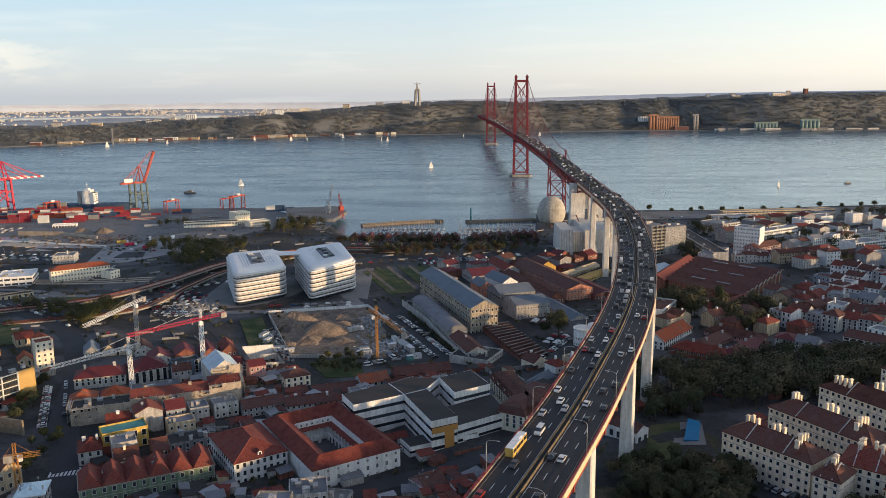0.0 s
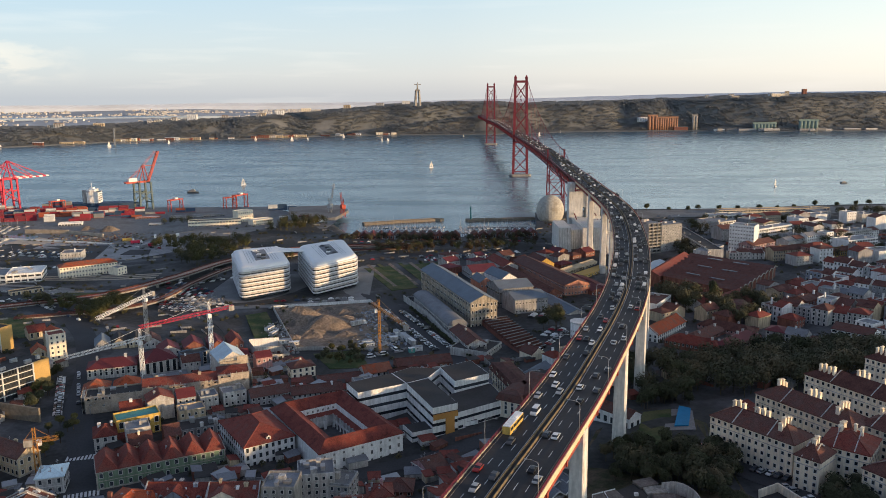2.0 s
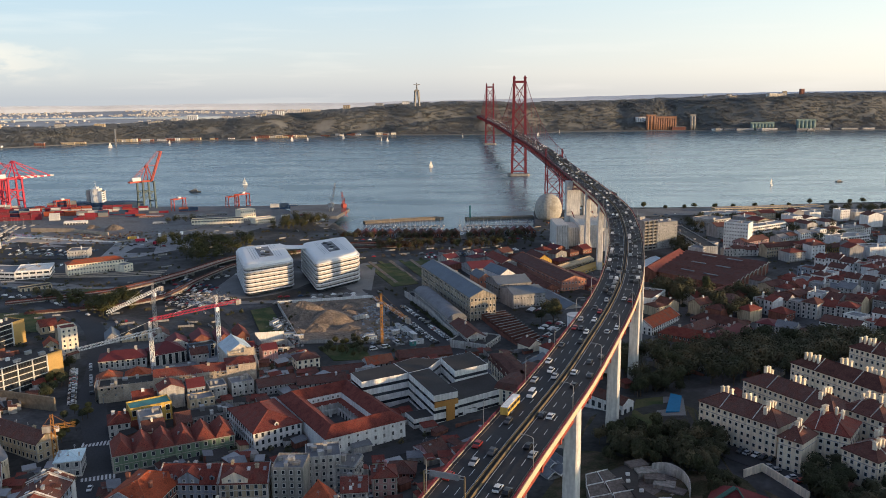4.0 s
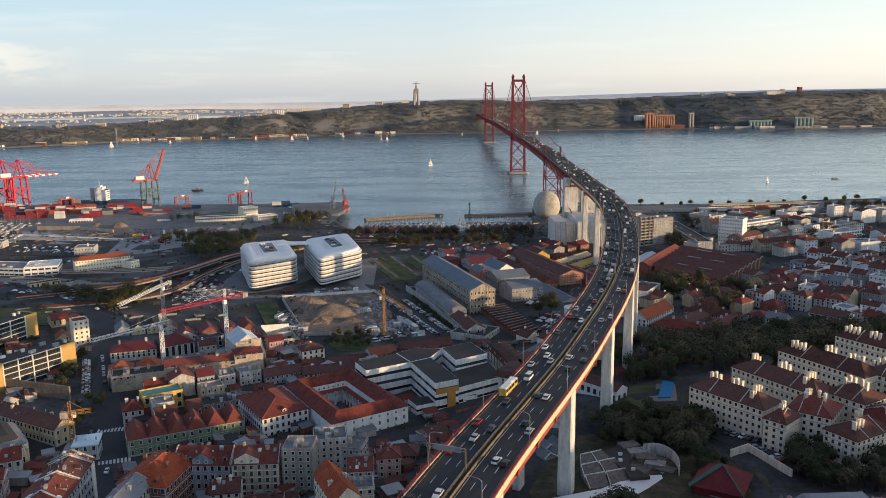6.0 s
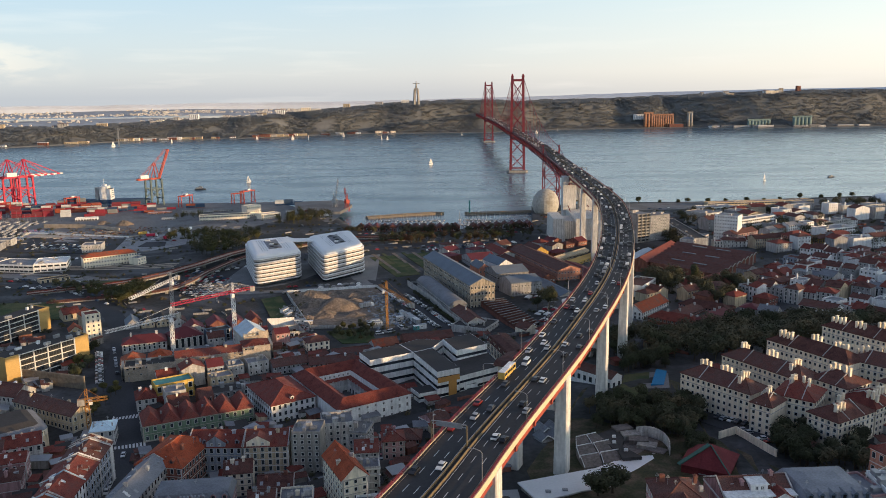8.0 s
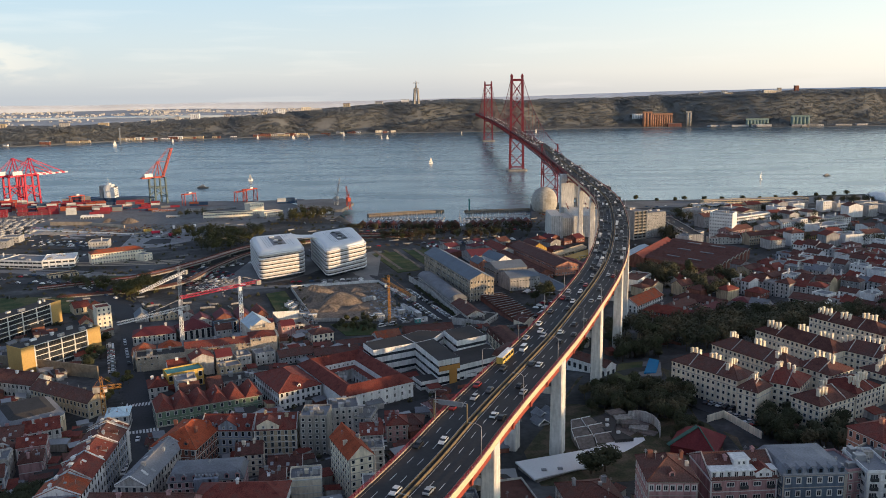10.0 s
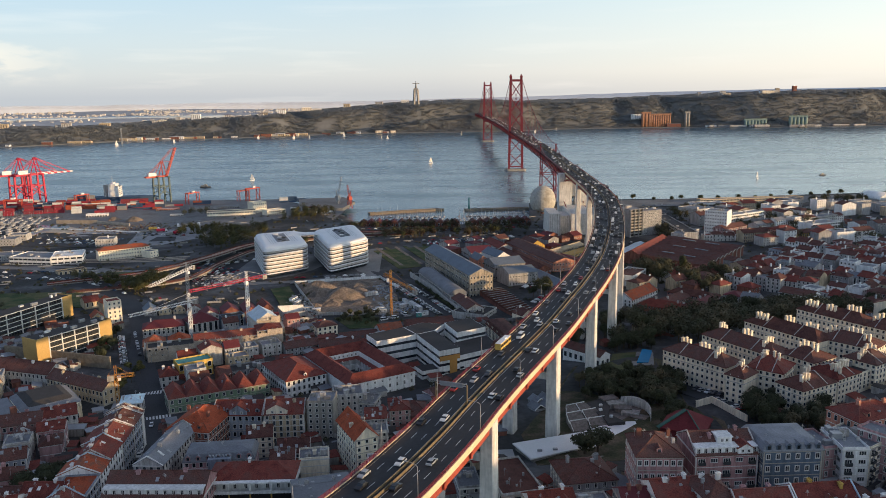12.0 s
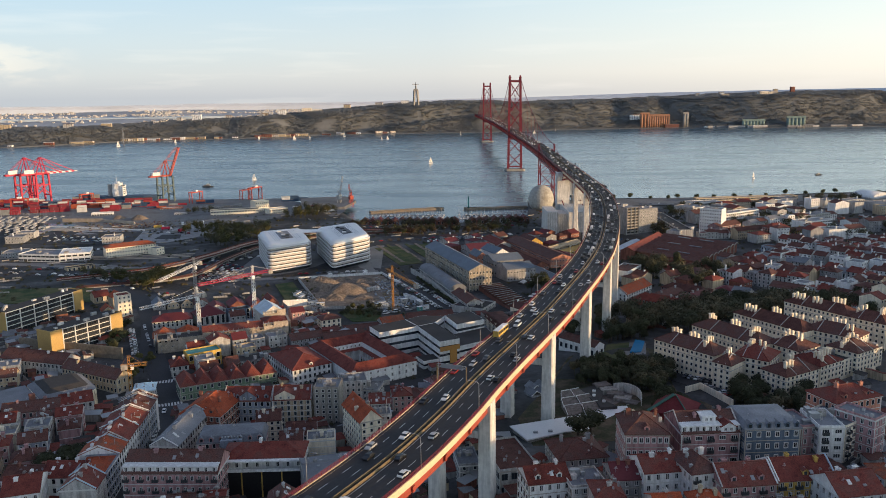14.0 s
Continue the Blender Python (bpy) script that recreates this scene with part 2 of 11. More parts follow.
M = {
    "ground": mat("ground", (0.045, 0.046, 0.046), 0.9, 0.5, 34, 2.5, bump=0.3, second=(0.088, 0.089, 0.093), mix=0.53),
    "asphalt": mat("asphalt", (0.05, 0.051, 0.055), 0.85, 0.3, 18, 0.8),
    "deck_asphalt": mat("deck_asphalt", (0.04, 0.04, 0.043), 0.8, 0.22, 25, 1.2),
    "paving": mat("paving", (0.2, 0.2, 0.2), 0.9, 0.35, 14, 0.7),
    "earth": mat("earth", (0.25, 0.195, 0.15), 0.95, 0.7, 9, 1.5, bump=0.6, second=(0.095, 0.082, 0.07), mix=0.55),
    "grass": mat("grass", (0.045, 0.075, 0.022), 0.95, 0.5, 10, 0.9, second=(0.085, 0.085, 0.035)),
    "concrete": mat("concrete", (0.36, 0.34, 0.31), 0.85, 0.22, 12, 1.0, streak=0.36),
    "pier_concrete": mat("pier_concrete", (0.68, 0.66, 0.62), 0.8, 0.18, 16, 1.4, streak=0.20),
    "old_concrete": mat("old_concrete", (0.5, 0.48, 0.43), 0.9, 0.35, 9, 1.6, second=(0.3, 0.28, 0.24), mix=0.56),
    "bridge_red": mat("bridge_red", (0.17, 0.028, 0.042), 0.6, 0.25, 14, 1.0),
    "rail_red": mat("rail_red", (0.34, 0.07, 0.045), 0.6, 0.3, 14, 1.0),
    "cream_fascia": mat("cream_fascia", (0.68, 0.57, 0.38), 0.7, 0.15, 9, 0.8),
    "line_white": mat("line_white", (0.62, 0.62, 0.6), 0.7, 0.2, 5, 0.6),
    "barrier_yellow": mat("barrier_yellow", (0.2, 0.15, 0.085), 0.7, 0.3, 7, 0.8),
    "roof_red": mat("roof_red", (0.205, 0.05, 0.037), 0.85, 0.7, 3, 0.4, per_object=0.28, bump=0.6, second=(0.13, 0.046, 0.036), mix=0.6),
    "roof_orange": mat("roof_orange", (0.43, 0.09, 0.035), 0.85, 0.6, 3, 0.4, per_object=0.22, bump=0.5, second=(0.2, 0.075, 0.045), mix=0.58),
    "roof_brown": mat("roof_brown", (0.135, 0.057, 0.046), 0.88, 0.7, 3, 0.4, per_object=0.32, bump=0.5, second=(0.088, 0.048, 0.041), mix=0.6),
    "roof_maroon": mat("roof_maroon", (0.135, 0.03, 0.036), 0.7, 0.25, 7, 0.6, per_object=0.15),
    "roof_grey": mat("roof_grey", (0.2, 0.21, 0.23), 0.75, 0.3, 6, 0.6, per_object=0.2),
    "roof_bluegrey": mat("roof_bluegrey", (0.16, 0.195, 0.235), 0.75, 0.2, 9, 0.8),
    "roof_dark": mat("roof_dark", (0.055, 0.052, 0.051), 0.9, 0.3, 9, 0.8),
    "white": mat("white", (0.8, 0.8, 0.785), 0.7, 0.18, 5, 0.7, per_object=0.08, streak=0.16),
    "offwhite": mat("offwhite", (0.56, 0.55, 0.53), 0.8, 0.3, 5, 0.6, per_object=0.18, second=(0.4, 0.37, 0.34), mix=0.6, streak=0.36),
    "cream": mat("cream", (0.56, 0.46, 0.32), 0.8, 0.16, 7, 0.7, per_object=0.1, streak=0.36),
    "pale_cream": mat("pale_cream", (0.87, 0.78, 0.62), 0.8, 0.14, 8, 0.7, per_object=0.06, streak=0.20),
    "pink": mat("pink", (0.47, 0.28, 0.28), 0.8, 0.16, 6, 0.6, per_object=0.1, streak=0.36),
    "salmon": mat("salmon", (0.58, 0.27, 0.19), 0.8, 0.16, 6, 0.6, streak=0.36),
    "yellow": mat("yellow", (0.6, 0.4, 0.1), 0.75, 0.16, 6, 0.6, streak=0.36),
    "green_wall": mat("green_wall", (0.2, 0.29, 0.2), 0.8, 0.16, 5, 0.6, streak=0.36),
    "blue_wall": mat("blue_wall", (0.12, 0.165, 0.225), 0.5, 0.18, 4, 0.5, streak=0.20),
    "bluegrey_wall": mat("bluegrey_wall", (0.3, 0.34, 0.4), 0.75, 0.2, 5, 0.6, streak=0.36),
    "grey_wall": mat("grey_wall", (0.34, 0.34, 0.345), 0.85, 0.25, 5, 0.6, per_object=0.2, streak=0.36),
    "brick": mat("brick", (0.26, 0.11, 0.08), 0.9, 0.25, 4, 0.5, streak=0.36),
    "ochre": mat("ochre", (0.5, 0.33, 0.12), 0.75, 0.14, 7, 0.7),
    "orange_wall": mat("orange_wall", (0.5, 0.25, 0.07), 0.75, 0.15, 5, 0.6),
    "netting": mat("netting", (0.42, 0.355, 0.285), 0.95, 0.4, 5, 0.7, per_object=0.22),
    "tarp_blue": mat("tarp_blue", (0.5, 0.62, 0.7), 0.7, 0.2, 4, 0.6),
    "tarp_bright": mat("tarp_bright", (0.66, 0.82, 0.88), 0.6, 0.2, 3, 0.5, bump=0.4),
    "tarp_teal": mat("tarp_teal", (0.09, 0.3, 0.28), 0.7, 0.3, 3, 0.5),
    "black_panel": mat("black_panel", (0.02, 0.02, 0.022), 0.5, 0.3, 5, 0.6),
    "glass": glass_mat("glass", (0.035, 0.042, 0.05)),
    "glass_warm": glass_mat("glass_warm", (0.1, 0.085, 0.06)),
    "frame_white": mat("frame_white", (0.66, 0.65, 0.62), 0.6, 0.12, 5, 0.6),
    "frame_stone": mat("frame_stone", (0.42, 0.39, 0.34), 0.8, 0.15, 5, 0.6),
    "metal_grey": mat("metal_grey", (0.35, 0.36, 0.37), 0.5, 0.15, 5, 0.6, metal=0.4),
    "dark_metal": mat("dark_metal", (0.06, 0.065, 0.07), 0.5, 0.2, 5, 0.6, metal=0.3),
    "crane_red": mat("crane_red", (0.5, 0.03, 0.07), 0.55, 0.2, 9, 1.0),
    "crane_orange": mat("crane_orange", (0.45, 0.075, 0.05), 0.55, 0.2, 9, 1.0),
    "crane_yellow": mat("crane_yellow", (0.42, 0.2, 0.045), 0.55, 0.2, 9, 1.0),
    "crane_green": mat("crane_green", (0.09, 0.13, 0.13), 0.55, 0.2, 9, 1.0),
    "tyre": mat("tyre", (0.02, 0.02, 0.02), 0.9, 0.1),
    "bark": mat("bark", (0.1, 0.075, 0.055), 0.95, 0.3, 1.0, 0.2),
    "leaf": mat("leaf", (0.054, 0.06, 0.03), 0.85, 0.55, 2.5, 0.8, per_object=0.3),
    "leaf_olive": mat("leaf_olive", (0.095, 0.085, 0.028), 0.85, 0.5, 3.0, 0.9, per_object=0.3),
    "leaf_rust": mat("leaf_rust", (0.1, 0.05, 0.025), 0.85, 0.4, 3.0, 0.9, per_object=0.3),
    "pool": mat("pool", (0.02, 0.2, 0.4), 0.5, 0.15, 6, 0.8, spec=0.04),
    "rock": mat("rock", (0.24, 0.2, 0.15), 0.95, 0.35, 9, 1.5, bump=0.6),
    "far_white": mat("far_white", (0.55, 0.52, 0.48), 0.9, 0.25, 60, 14),
    # hill colours lightened and evened out to stand for distance haze
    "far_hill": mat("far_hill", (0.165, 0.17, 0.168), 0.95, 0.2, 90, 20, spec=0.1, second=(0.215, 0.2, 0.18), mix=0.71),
    # pale blue-grey holds the haze that lies over the plain
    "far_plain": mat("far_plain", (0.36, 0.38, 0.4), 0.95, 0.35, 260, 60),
    # haze painted into the last ridge as pale blue
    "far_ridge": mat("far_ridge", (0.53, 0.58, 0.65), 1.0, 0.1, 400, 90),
    "hardstand": mat("hardstand", (0.31, 0.315, 0.325), 0.9, 0.4, 22, 2.0, second=(0.2, 0.2, 0.205), mix=0.58),
    "quay": mat("quay", (0.19, 0.192, 0.195), 0.9, 0.4, 30, 2.5, second=(0.12, 0.118, 0.115), mix=0.56),
    "inlet": mat("inlet", (0.36, 0.43, 0.5), 0.35, 0.1, 200, 40, spec=0.5),
    "sail": mat("sail", (0.75, 0.73, 0.69), 0.8, 0.08, 3, 0.5),
}


def water_mat():
    m = bpy.data.materials.new("river_water")
    m.use_nodes = True
    n, l = m.node_tree.nodes, m.node_tree.links
    b = n["Principled BSDF"]
    b.inputs["Base Color"].default_value = (0.06, 0.122, 0.162, 1)
    b.inputs["Roughness"].default_value = 0.18
    b.inputs["IOR"].default_value = 1.48
    geo = n.new("ShaderNodeNewGeometry")
    mp = n.new("ShaderNodeMapping")
    mp.inputs["Scale"].default_value = (0.11, 0.3, 0.1)
    l.new(geo.outputs["Position"], mp.inputs["Vector"])
    wave, slick = n.new("ShaderNodeTexNoise"), n.new("ShaderNodeTexNoise")
    wave.inputs["Scale"].default_value, wave.inputs["Detail"].default_value = 1.0, 6
    slick.inputs["Scale"].default_value, slick.inputs["Detail"].default_value = 0.045, 4
    l.new(mp.outputs[0], wave.inputs["Vector"]), l.new(mp.outputs[0], slick.inputs["Vector"])
    rr = n.new("ShaderNodeMapRange")
    rr.inputs["From Min"].default_value, rr.inputs["From Max"].default_value = 0.35, 0.65
    rr.inputs["To Min"].default_value, rr.inputs["To Max"].default_value = 0.2, 0.3
    l.new(slick.outputs["Fac"], rr.inputs["Value"]), l.new(rr.outputs[0], b.inputs["Roughness"])
    bp = n.new("ShaderNodeBump")
    bp.inputs["Strength"].default_value, bp.inputs["Distance"].default_value = 0.28, 1.0
    l.new(wave.outputs["Fac"], bp.inputs["Height"]), l.new(bp.outputs[0], b.inputs["Normal"])
    return m


M["water"] = water_mat()


# ---------------------------------------------------------------- mesh tools
def quad_box(bm, x0, y0, z0, x1, y1, z1, mi=0, top=True, bottom=True):
    """A box in bm from corner to corner."""
    v = [bm.verts.new(p) for p in ((x0, y0, z0), (x1, y0, z0), (x1, y1, z0), (x0, y1, z0), (x0, y0, z1), (x1, y0, z1), (x1, y1, z1), (x0, y1, z1))]
    sides = [(0, 1, 5, 4), (1, 2, 6, 5), (2, 3, 7, 6), (3, 0, 4, 7)] + ([(4, 5, 6, 7)] if top else []) + ([(3, 2, 1, 0)] if bottom else [])
    for s in sides:
        bm.faces.new([v[i] for i in s]).material_index = mi
    return v


def beam(bm, a, b, w, h=None, mi=0):
    """A square bar from a to b."""
    a, b, h = Vector(a), Vector(b), h or w
    d = (b - a).normalized()
    side = d.cross(Vector((0, 0, 1)))
    side = Vector((1, 0, 0)) if side.length < 1e-3 else side.normalized()
    up = side.cross(d)
    v = [bm.verts.new(p + side * sx * w / 2 + up * sz * h / 2) for p in (a, b) for sx, sz in ((-1, -1), (1, -1), (1, 1), (-1, 1))]
    for s in ((0, 1, 5, 4), (1, 2, 6, 5), (2, 3, 7, 6), (3, 0, 4, 7), (3, 2, 1, 0), (4, 5, 6, 7)):
        bm.faces.new([v[i] for i in s]).material_index = mi


def tube(bm, a, b, r0, r1, sides=8, mi=0):
    """A tapered round bar from a to b."""
    a, b = Vector(a), Vector(b)
    d = (b - a).normalized()
    side = d.cross(Vector((0, 0, 1)))
    side = Vector((1, 0, 0)) if side.length < 1e-3 else side.normalized()
    up = side.cross(d)
    ring = [[bm.verts.new(p + (side * math.cos(k * 2 * math.pi / sides) + up * math.sin(k * 2 * math.pi / sides)) * r) for k in range(sides)] for p, r in ((a, r0), (b, r1))]
    for k in range(sides):
        f = bm.faces.new((ring[0][k], ring[0][(k + 1) % sides], ring[1][(k + 1) % sides], ring[1][k]))
        f.smooth, f.material_index = True, mi
    bm.faces.new(ring[0][::-1]).material_index = mi
    bm.faces.new(ring[1]).material_index = mi


def prism(bm, outline, z0, z1, mi=0):
    """An upright prism on an outline that runs anticlockwise."""
    lo, hi = [bm.verts.new((x, y, z0)) for x, y in outline], [bm.verts.new((x, y, z1)) for x, y in outline]
    for k in range(len(lo)):
        j = (k + 1) % len(lo)
        bm.faces.new((lo[k], lo[j], hi[j], hi[k])).material_index = mi
    bm.faces.new(hi).material_index = mi
    bm.faces.new(lo[::-1]).material_index = mi


def mesh_of(name, bm, *mats):
    me = bpy.data.meshes.new(name)
    bmesh.ops.recalc_face_normals(bm, faces=bm.faces)
    bm.to_mesh(me)
    bm.free()
    for m in mats:
        me.materials.append(M[m] if isinstance(m, str) else m)
    return me


def part(name, bm, material, parent, label=""):
    """Links a bmesh as one mesh object under a thing or a part."""
    mats = material if isinstance(material, tuple) else (material,)
    ob = new(name, bm if isinstance(bm, bpy.types.Mesh) else mesh_of(name, bm, *mats))
    ob.parent = parent
    return tagged(ob, label)


def thing(name, x, y, z, yaw=0.0, label="", category="", group="", kind=""):
    """An Empty at the base of a thing."""
    ob = new(name)
    ob.empty_display_size = 1
    ob.matrix_basis = pose(x, y, z, 0, 0, yaw)
    return tagged(ob, label, category, group, kind)


def placed(name, me, parent, x, y, z, yaw=0.0, label=""):
    """A piece on shared mesh data."""
    ob = new(name, me)
    ob.parent = parent
    ob.matrix_basis = pose(x, y, z, 0, 0, yaw)
    return tagged(ob, label)


def solid(name, bm, mats, label, category, kind="", group=""):
    """A thing that is one mesh."""
    ob = new(name, mesh_of(name, bm, *(mats if isinstance(mats, tuple) else (mats,))))
    return tagged(ob, label, category, group, kind)


# ---------------------------------------------------------------- terrain
SPOT_HEIGHTS = [(-400, 300, 8), (-250, 350, 7), (-138, 271, 6), (-120, 160, 9), (-60, 160, 10), (-28, 288, 8), (-60, 330, 6), (-20, 100, 15), (38, 214, 20),
         (71, 287, 19), (91, 345, 15), (120, 420, 9), (105, 300, 22), (120, 235, 24.5), (104, 272, 24), (100, 140, 29), (140, 150, 31), (60, 150, 27), (70, 110, 29), (170, 280, 26)]
SPOT_HEIGHTS += [(220, 320, 27), (190, 464, 11), (260, 450, 14), (330, 500, 16), (400, 600, 12), (250, 640, 6), (0, 450, 5), (-100, 500, 5), (-200, 600, 5),
          (0, 600, 5), (120, 600, 5), (300, 800, 5), (500, 800, 5), (-400, 700, 5), (0, 880, 4)]
# Adds an unseen hill on the right, its heights tuned to shade the city
SPOT_HEIGHTS += [(-400, 1000, 4), (400, 1000, 4), (30, 330, 11), (420, 180, 56), (340, 205, 47), (330, 60, 77), (350, -40, 92), (430, 300, 46), (520, 140, 72), (0, -150, 30), (-250, 0, 22), (600, 420, 68), (640, 620, 48), (720, 800, 30), (600, 950, 4), (-700, 900, 4), (-700, 400, 8)]
KN = np.array(SPOT_HEIGHTS, float)


def ground_z(x, y):
    d2 = (KN[:, 0] - x) ** 2 + (KN[:, 1] - y) ** 2 + 600.0
    w = d2 ** -1.6
    return float((w * KN[:, 2]).sum() / w.sum())


COAST = [(-1200, 1110), (-360, 1095), (-250, 1088), (-205, 1025), (-150, 965), (-128, 905), (-108, 852), (18, 850), (100, 872), (114, 1005), (150, 1012), (240, 1035), (390, 1060), (600, 1075), (1300, 1090)]


def coast_y(x):
    return float(np.interp(x, [c[0] for c in COAST], [c[1] for c in COAST]))


def build_ground():
    xs = sorted(set(list(np.arange(-1200, -460, 40.0)) + list(np.arange(-460, 460, 8.0)) + list(np.arange(460, 1301, 40.0)) + [c[0] for c in COAST]))
    rows = 90
    verts, faces = [], []
    for x in xs:
        c = coast_y(x)
        for j in range(rows + 1):
            y = -500 + (c + 500) * j / rows
            verts.append((x, y, ground_z(x, y)))
        verts.append((x, c + 0.05, -4.0))
    n = rows + 2
    for i in range(len(xs) - 1):
        for j in range(n - 1):
            a = i * n + j
            faces.append((a, a + n, a + n + 1, a + 1))
    me = bpy.data.meshes.new("ground")
    me.from_pydata(verts, [], faces)
    me.materials.append(M["ground"])
    for p in me.polygons:
        p.use_smooth = True
    tagged(new("ground", me), "dark urban ground of asphalt, dirt and scrub along the river", "ground", kind="structure")


build_ground()

bm = bmesh.new()
for xa, ya, xb, yb in ((-6000, -600, 6000, 5200),):
    bm.faces.new([bm.verts.new(p) for p in ((xa, ya, 0), (xb, ya, 0), (xb, yb, 0), (xa, yb, 0))])
solid("water", bm, "water", "wide blue-grey river with fine ripples and smooth slicks", "water", "structure")

FAR_SHORE = [(-3600, 2300), (-1430, 2555), (-1180, 2835), (-774, 2968), (-338, 3202), (160, 3228), (499, 3376), (983, 3411), (1412, 3297), (1823, 3340), (3800, 3500)]
FAR_TOP = [(-3600, 40), (-1430, 46), (-1050, 58), (-720, 74), (-470, 92), (-200, 116), (60, 122), (330, 114), (600, 116), (980, 126), (1400, 140), (1900, 146), (2400, 120), (3800, 90)]
_sx, _sy = zip(*FAR_SHORE)
_hx, _hy = zip(*FAR_TOP)


def far_z(x, d):
    """Height of the far bank, d metres behind its shoreline."""
    top = float(np.interp(x, _hx, _hy))
    rough = noise.noise(Vector((x / 170, d / 150, 3.3)))
    gully = noise.noise(Vector((x / 90, 7.7, d / 300)))
    s = min(max((d - 25 - 35 * gully) / (150 + 60 * rough), 0), 1)
    s = s * s * (3 - 2 * s)
    z = 3 + (top - 3) * s + 9 * s * rough + 5 * s * noise.noise(Vector((x / 45, d / 45, 1)))
    if d > 420:
        k = min((d - 420) / 500, 1)
        z = z * (1 - k) + k * max(28 + 0.03 * d, top * 0.72)
    return z


def build_far_bank():
    xs = list(np.arange(-3600, 3801, 32.0))
    ds = [0, 6, 20, 35, 50, 65, 80, 95, 110, 125, 140, 160, 180, 205, 235, 270, 310, 360, 420, 500, 600, 720, 860, 1020, 1200, 1450, 1750, 2100]
    verts, faces = [], []
    for x in xs:
        s = float(np.interp(x, _sx, _sy))
        for d in ds:
            verts.append((x, s + d, -2.0 if d == 0 else far_z(x, d)))
    n = len(ds)
    for i in range(len(xs) - 1):
        for j in range(n - 1):
            a = i * n + j
            faces.append((a, a + n, a + n + 1, a + 1))
    me = bpy.data.meshes.new("far_bank")
    me.from_pydata(verts, [], faces)
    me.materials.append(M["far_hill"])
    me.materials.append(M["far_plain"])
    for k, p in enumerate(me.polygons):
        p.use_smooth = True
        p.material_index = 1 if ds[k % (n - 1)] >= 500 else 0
    tagged(new("far_bank", me), "wooded cliffs and plateau on the opposite bank, colours paled for haze", "hillside", kind="structure")


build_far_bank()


def build_distance():
    """The plain behind the cliffs with its pale towns, and the last ridge, on an arc."""
    verts, faces = [], []
    steps = 90
    for i in range(steps + 1):
        a = radians(-42 + 84 * i / steps)
        right = min(max((math.degrees(a) + 6) / 30, 0), 1)
        crest = 118 + 46 * right + 7 * noise.noise(Vector((a * 6, 2, 0))) + 3 * noise.noise(Vector((a * 25, 5, 0)))
        for r, z in ((4770, 60), (4800, crest - 16), (4820, crest)):
            verts.append((math.sin(a) * r, math.cos(a) * r, z))
    for i in range(steps):
        for j in range(2):
            k = i * 3 + j
            faces.append((k, k + 3, k + 4, k + 1))
    me = bpy.data.meshes.new("backdrop")
    me.from_pydata(verts, [], faces)
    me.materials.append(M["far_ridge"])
    tagged(new("backdrop", me), "ridge on the horizon, painted pale blue for haze", "ridge", kind="structure")
    # pale bay on the plain
    bm = bmesh.new()
    pts = [(-2300, 3330), (-1650, 3640), (-1150, 3800), (-1050, 3850), (-1350, 3900), (-2000, 3760), (-2500, 3560)]
    top = max(far_z(x, y - float(np.interp(x, _sx, _sy))) for x, y in pts) + 1.0
    prism(bm, pts, top - 40, top)
    solid("bay", bm, "inlet", "pale inlet of water beyond the low cliffs", "water", "structure")


build_distance()


def box_stuff(name, boxes, material, label, category):
    """Many small boxes (x, y, z, w, d, h, yaw) as one mesh."""
    verts, faces = [], []
    for x, y, z, w, d, h, yaw in boxes:
        c, s, k = math.cos(yaw), math.sin(yaw), len(verts)
        for dz in (0, h):
            for dx, dy in ((-w / 2, -d / 2), (w / 2, -d / 2), (w / 2, d / 2), (-w / 2, d / 2)):
                verts.append((x + dx * c - dy * s, y + dx * s + dy * c, z + dz))
        faces += [(k, k + 1, k + 5, k + 4), (k + 1, k + 2, k + 6, k + 5), (k + 2, k + 3, k + 7, k + 6), (k + 3, k, k + 4, k + 7), (k + 4, k + 5, k + 6, k + 7)]
    me = bpy.data.meshes.new(name)
    me.from_pydata(verts, [], faces)
    me.materials.append(M[material])
    return tagged(new(name, me), label, category, kind="stuff")


def far_towns():
    rng = random.Random(5)
    boxes = []
    for _ in range(9000):
        x = rng.uniform(-2500, 2300)
        d = 480 + 1500 * rng.random()
        y = float(np.interp(x, _sx, _sy)) + d
        if math.hypot(x, y) > 4740 or noise.noise(Vector((x / 330, y / 200, 9))) < -0.05 + 0.25 * rng.random():
            continue
        w = rng.uniform(5, 15)
        boxes.append((x, y, far_z(x, d) - 4, w, rng.uniform(6, 11), 4 + rng.uniform(2, 9), rng.uniform(-0.4, 0.4)))
    box_stuff("far_town", boxes, "far_white", "pale far-off town blocks scattered over the plain", "town")


far_towns()


# ---------------------------------------------------------------- bridge
ROUTE = [(-112, -60, 57.5), (-72, 5, 58), (-30, 78, 58.6), (-18.6, 99, 58.9), (-4.4, 131, 59.2), (3.4, 151, 59.4), (13, 174, 59.7), (25, 201.5, 60), (41, 239, 60.4), (58, 283, 60.9),
         (67.6, 308.5, 61.1), (79, 341, 61.3), (91.5, 381, 61.5), (104.4, 430, 61.8), (118.6, 492, 62.2), (134, 577, 63.2), (140.5, 627, 64.2), (143.6, 681, 65.2), (145, 750, 66.5), (145, 830, 68.7), (145, 926, 71.6)]
ROUTE += [(145, 1046, 75), (145, 1230, 78), (144.5, 1556, 80), (143.5, 2065, 82), (142.5, 2569, 80), (142, 2900, 78), (142, 3060, 76), (141, 3330, 75)]


